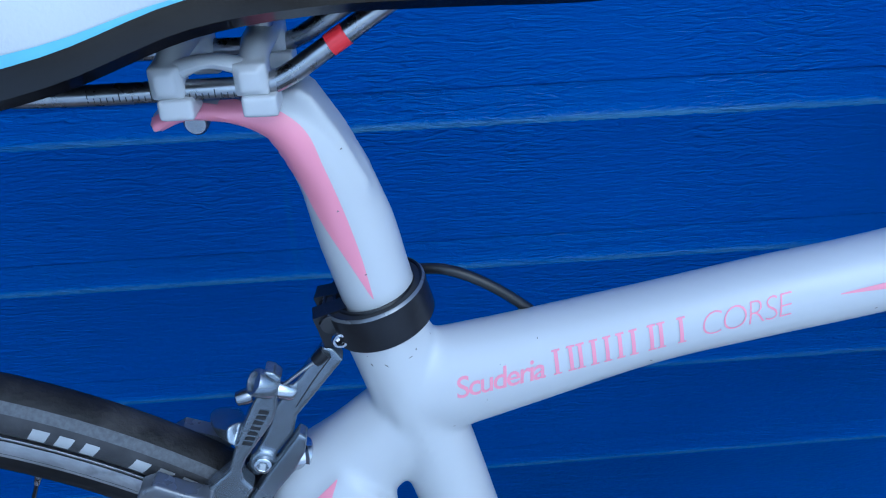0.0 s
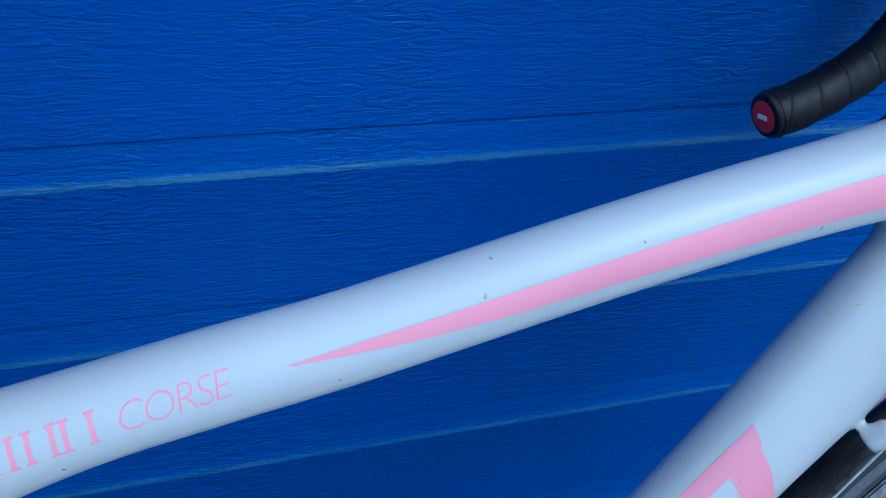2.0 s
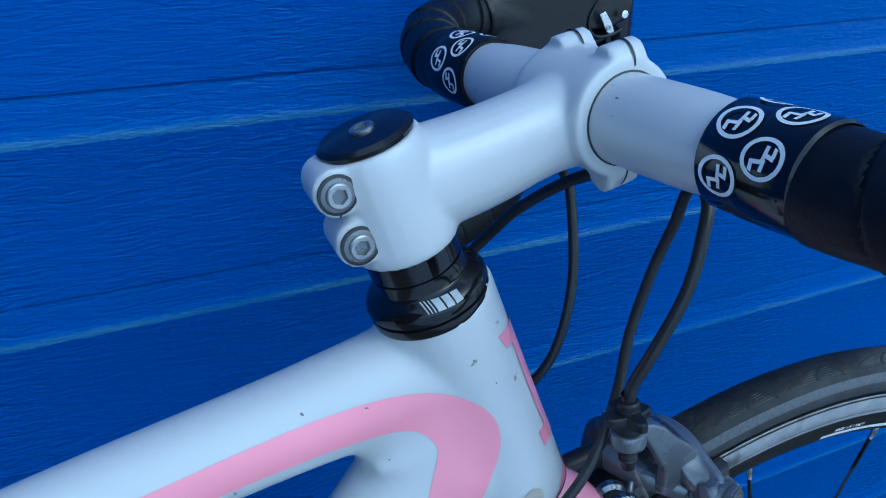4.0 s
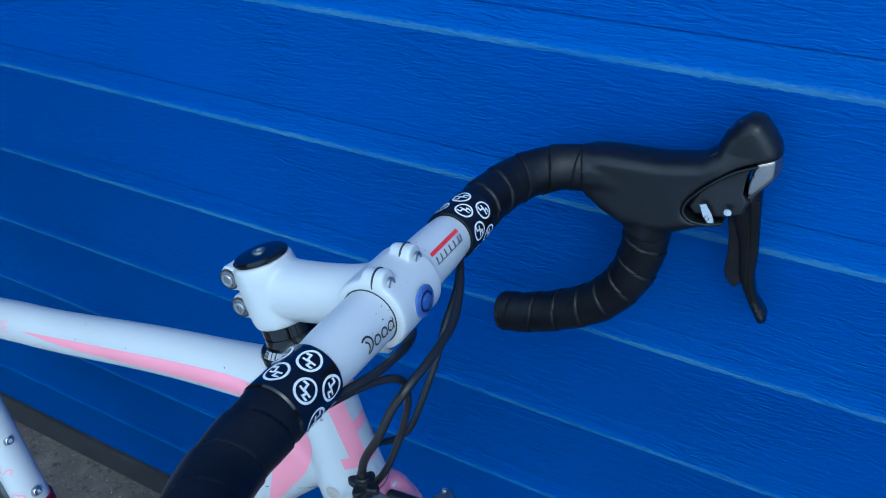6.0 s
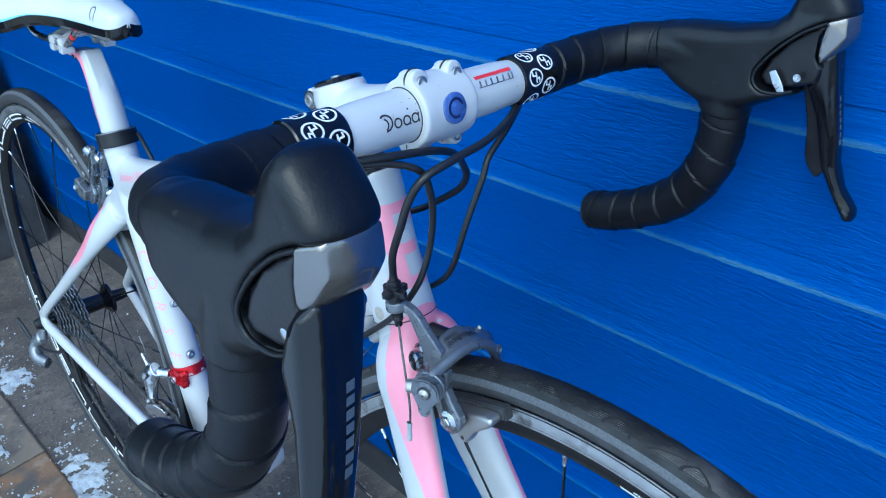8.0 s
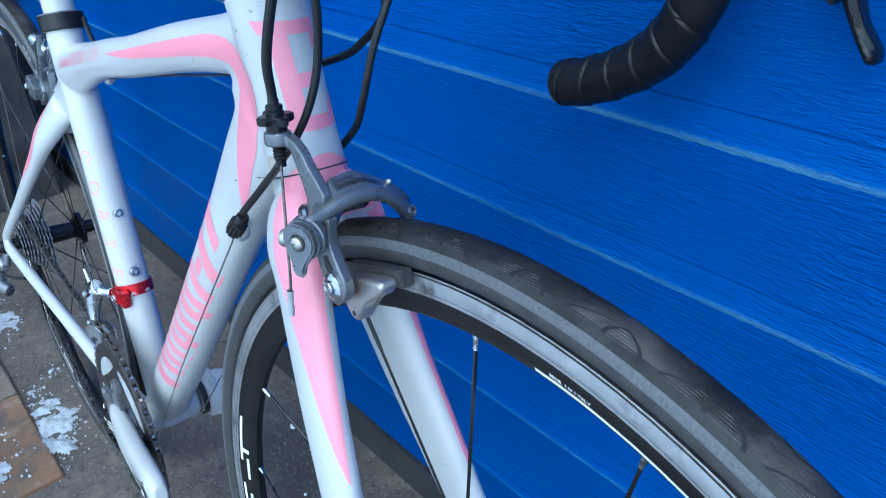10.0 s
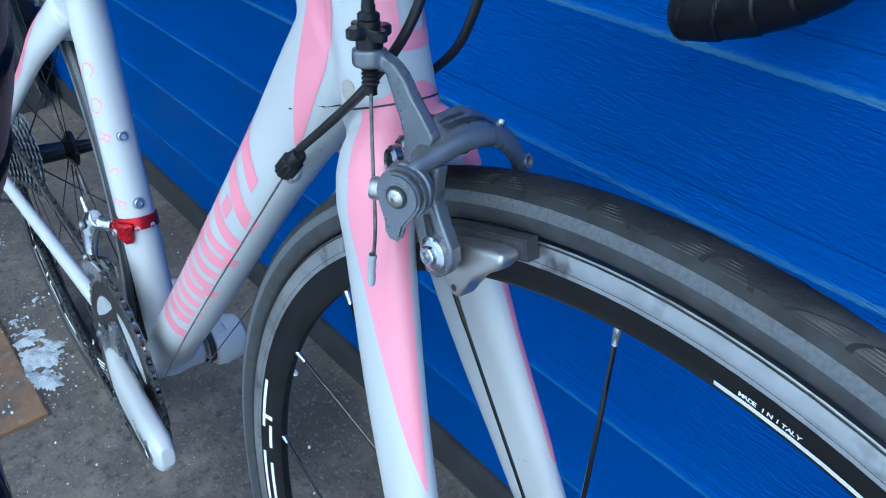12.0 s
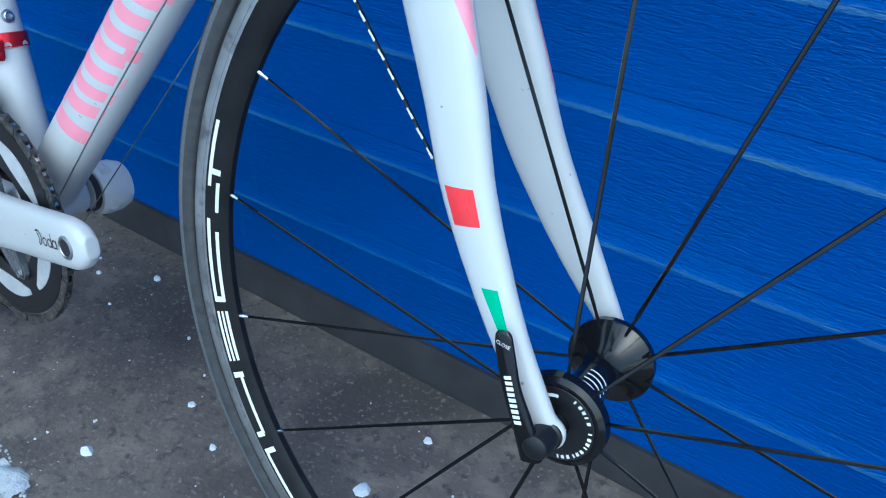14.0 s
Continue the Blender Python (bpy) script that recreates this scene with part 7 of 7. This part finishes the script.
for i in range(7):
    for j in range(4):
        x, y = -1.14 + i * 0.262 + (0.13 if j % 2 else 0), -0.482 - j * 0.212
        if x > -0.28:
            continue
        bm = bmesh.new()
        box((0, 0, -0.001), (0.257, 0.207, 0.010), 0.003, bm)
        for v in bm.verts:
            v.co += noise.noise_vector(v.co * 9 + Vector((i, j, 0))) * 0.0012
        ob = part("paving_slab", bm, PAVER if (i + 2 * j) % 3 == 0 else PAVER2, pav)
        ob.location = (x, y, 0.0)


def clump(bm, c, r, h):
    n = 7
    top = bm.verts.new((c[0] + random.uniform(-0.2, 0.2) * r, c[1] + random.uniform(-0.2, 0.2) * r, c[2] + h))
    ring0, ring1 = [], []
    for k in range(n):
        a = 2 * math.pi * k / n
        q = random.uniform(0.75, 1.25)
        ring0.append(bm.verts.new((c[0] + r * q * math.cos(a), c[1] + r * q * math.sin(a), c[2] - 0.001)))
        ring1.append(bm.verts.new((c[0] + 0.65 * r * q * math.cos(a), c[1] + 0.65 * r * q * math.sin(a), c[2] + h * random.uniform(0.6, 0.95))))
    for k in range(n):
        j = (k + 1) % n
        bm.faces.new((ring0[k], ring0[j], ring1[j], ring1[k]))
        bm.faces.new((ring1[k], ring1[j], top))


def snow_patch(places, label):
    """Crusty remains of snow: a sheet with ragged edges and a rough top, and loose crumbs round it."""
    bm = bmesh.new()
    for x0, y0, rx, ry_, thick in places:
        step = 0.0035
        nx, ny = int(rx * 1.5 / step), int(ry_ * 1.5 / step)
        floor = 0.0058 if y0 < -0.40 and x0 < -0.2 else -0.002
        at = {}
        for i in range(-nx, nx + 1):
            for j in range(-ny, ny + 1):
                px, py = x0 + i * step, y0 + j * step
                m = 1 - (i * step / rx) ** 2 - (j * step / ry_) ** 2
                h = 0.75 * m + 0.9 * noise.noise(Vector((px * 24, py * 24, 3))) + 0.6 * noise.noise(Vector((px * 62, py * 62, 7))) + 0.35 * noise.noise(Vector((px * 150, py * 150, 1))) - 0.30
                if h > -0.1:
                    at[i, j] = bm.verts.new((px, py, floor + min(0.011, thick * max(0.0, h) ** 0.6) * (1 + 0.5 * noise.noise(Vector((px * 190, py * 190, 5)))) - (0.001 if h <= 0 else 0)))
        for i, j in list(at):
            q = [(i, j), (i + 1, j), (i + 1, j + 1), (i, j + 1)]
            if all(k in at for k in q):
                bm.faces.new([at[k] for k in q])
        for _ in range(int(900 * rx)):
            a, d = random.uniform(0, 6.283), random.uniform(0.7, 1.5)
            r = random.uniform(0.0008, 0.0026)
            clump(bm, (x0 + rx * d * math.cos(a), y0 + ry_ * d * math.sin(a), floor), r, r * 0.8)
    bmesh.ops.delete(bm, geom=[v for v in bm.verts if not v.link_faces], context="VERTS")
    me = finish(bm, True, 70)
    return tagged(part("snow", me, OLDSNOW), label, "snow", kind="stuff")


snow_patch([(-0.90, -0.362, 0.075, 0.045, 0.007), (-0.76, -0.345, 0.06, 0.035, 0.006), (-0.60, -0.462, 0.075, 0.045, 0.008), (-0.38, -0.352, 0.085, 0.040, 0.007), (-0.31, -0.372, 0.05, 0.04, 0.006), (-0.33, -0.478, 0.075, 0.045, 0.008), (-0.47, -0.505, 0.05, 0.03, 0.007), (-0.52, -0.318, 0.018, 0.014, 0.006), (0.02, -0.405, 0.055, 0.028, 0.007), (0.095, -0.395, 0.035, 0.022, 0.007), (-1.02, -0.42, 0.10, 0.05, 0.007), (-0.75, -0.58, 0.12, 0.05, 0.008)], "patches of old white snow on the ground")
bm = bmesh.new()
for x, y, r in ((-0.075, -0.071, 0.0055), (0.401, -0.087, 0.0055), (0.156, -0.207, 0.0045), (0.126, -0.32, 0.007), (0.224, -0.237, 0.0045), (0.388, -0.184, 0.0095), (-0.149, -0.112, 0.004), (0.06, -0.13, 0.003)):
    clump(bm, (x, y, -0.002), r, r * 0.9)
for _ in range(700):
    x, y = random.uniform(-1.1, 0.75), random.uniform(-0.7, -0.03)
    if random.random() < 0.35 + 0.65 * (y < -0.26):
        r = 0.0007 + 0.0022 * random.random() ** 4
        clump(bm, (x, y, 0.0055 if y < -0.38 and x < -0.2 else -0.002), r, r)
tagged(part("ice_grains", bm, SNOW), "scattered white grains of ice and grit", "ice grains", kind="stuff")

# each bar of the writing is a part of its own
for ob in [o for o in bpy.data.objects if o.name.startswith("writing")]:
    bm = bmesh.new()
    bm.from_mesh(ob.data)
    left, pieces = dict.fromkeys(bm.faces), []
    while left:
        todo, piece = [next(iter(left))], []
        del left[todo[0]]
        while todo:
            f = todo.pop()
            piece.append(f)
            for e in f.edges:
                for g in e.link_faces:
                    if g in left:
                        del left[g]
                        todo.append(g)
        pieces.append(piece)
    if len(pieces) > 1:
        for piece in pieces:
            one = bmesh.new()
            twin = {v: one.verts.new(v.co) for v in dict.fromkeys(v for f in piece for v in f.verts)}
            for f in piece:
                one.faces.new([twin[v] for v in f.verts])
            part("writing_bar", one, ob.data.materials[0], ob.parent)
        bpy.data.objects.remove(ob)
    bm.free()
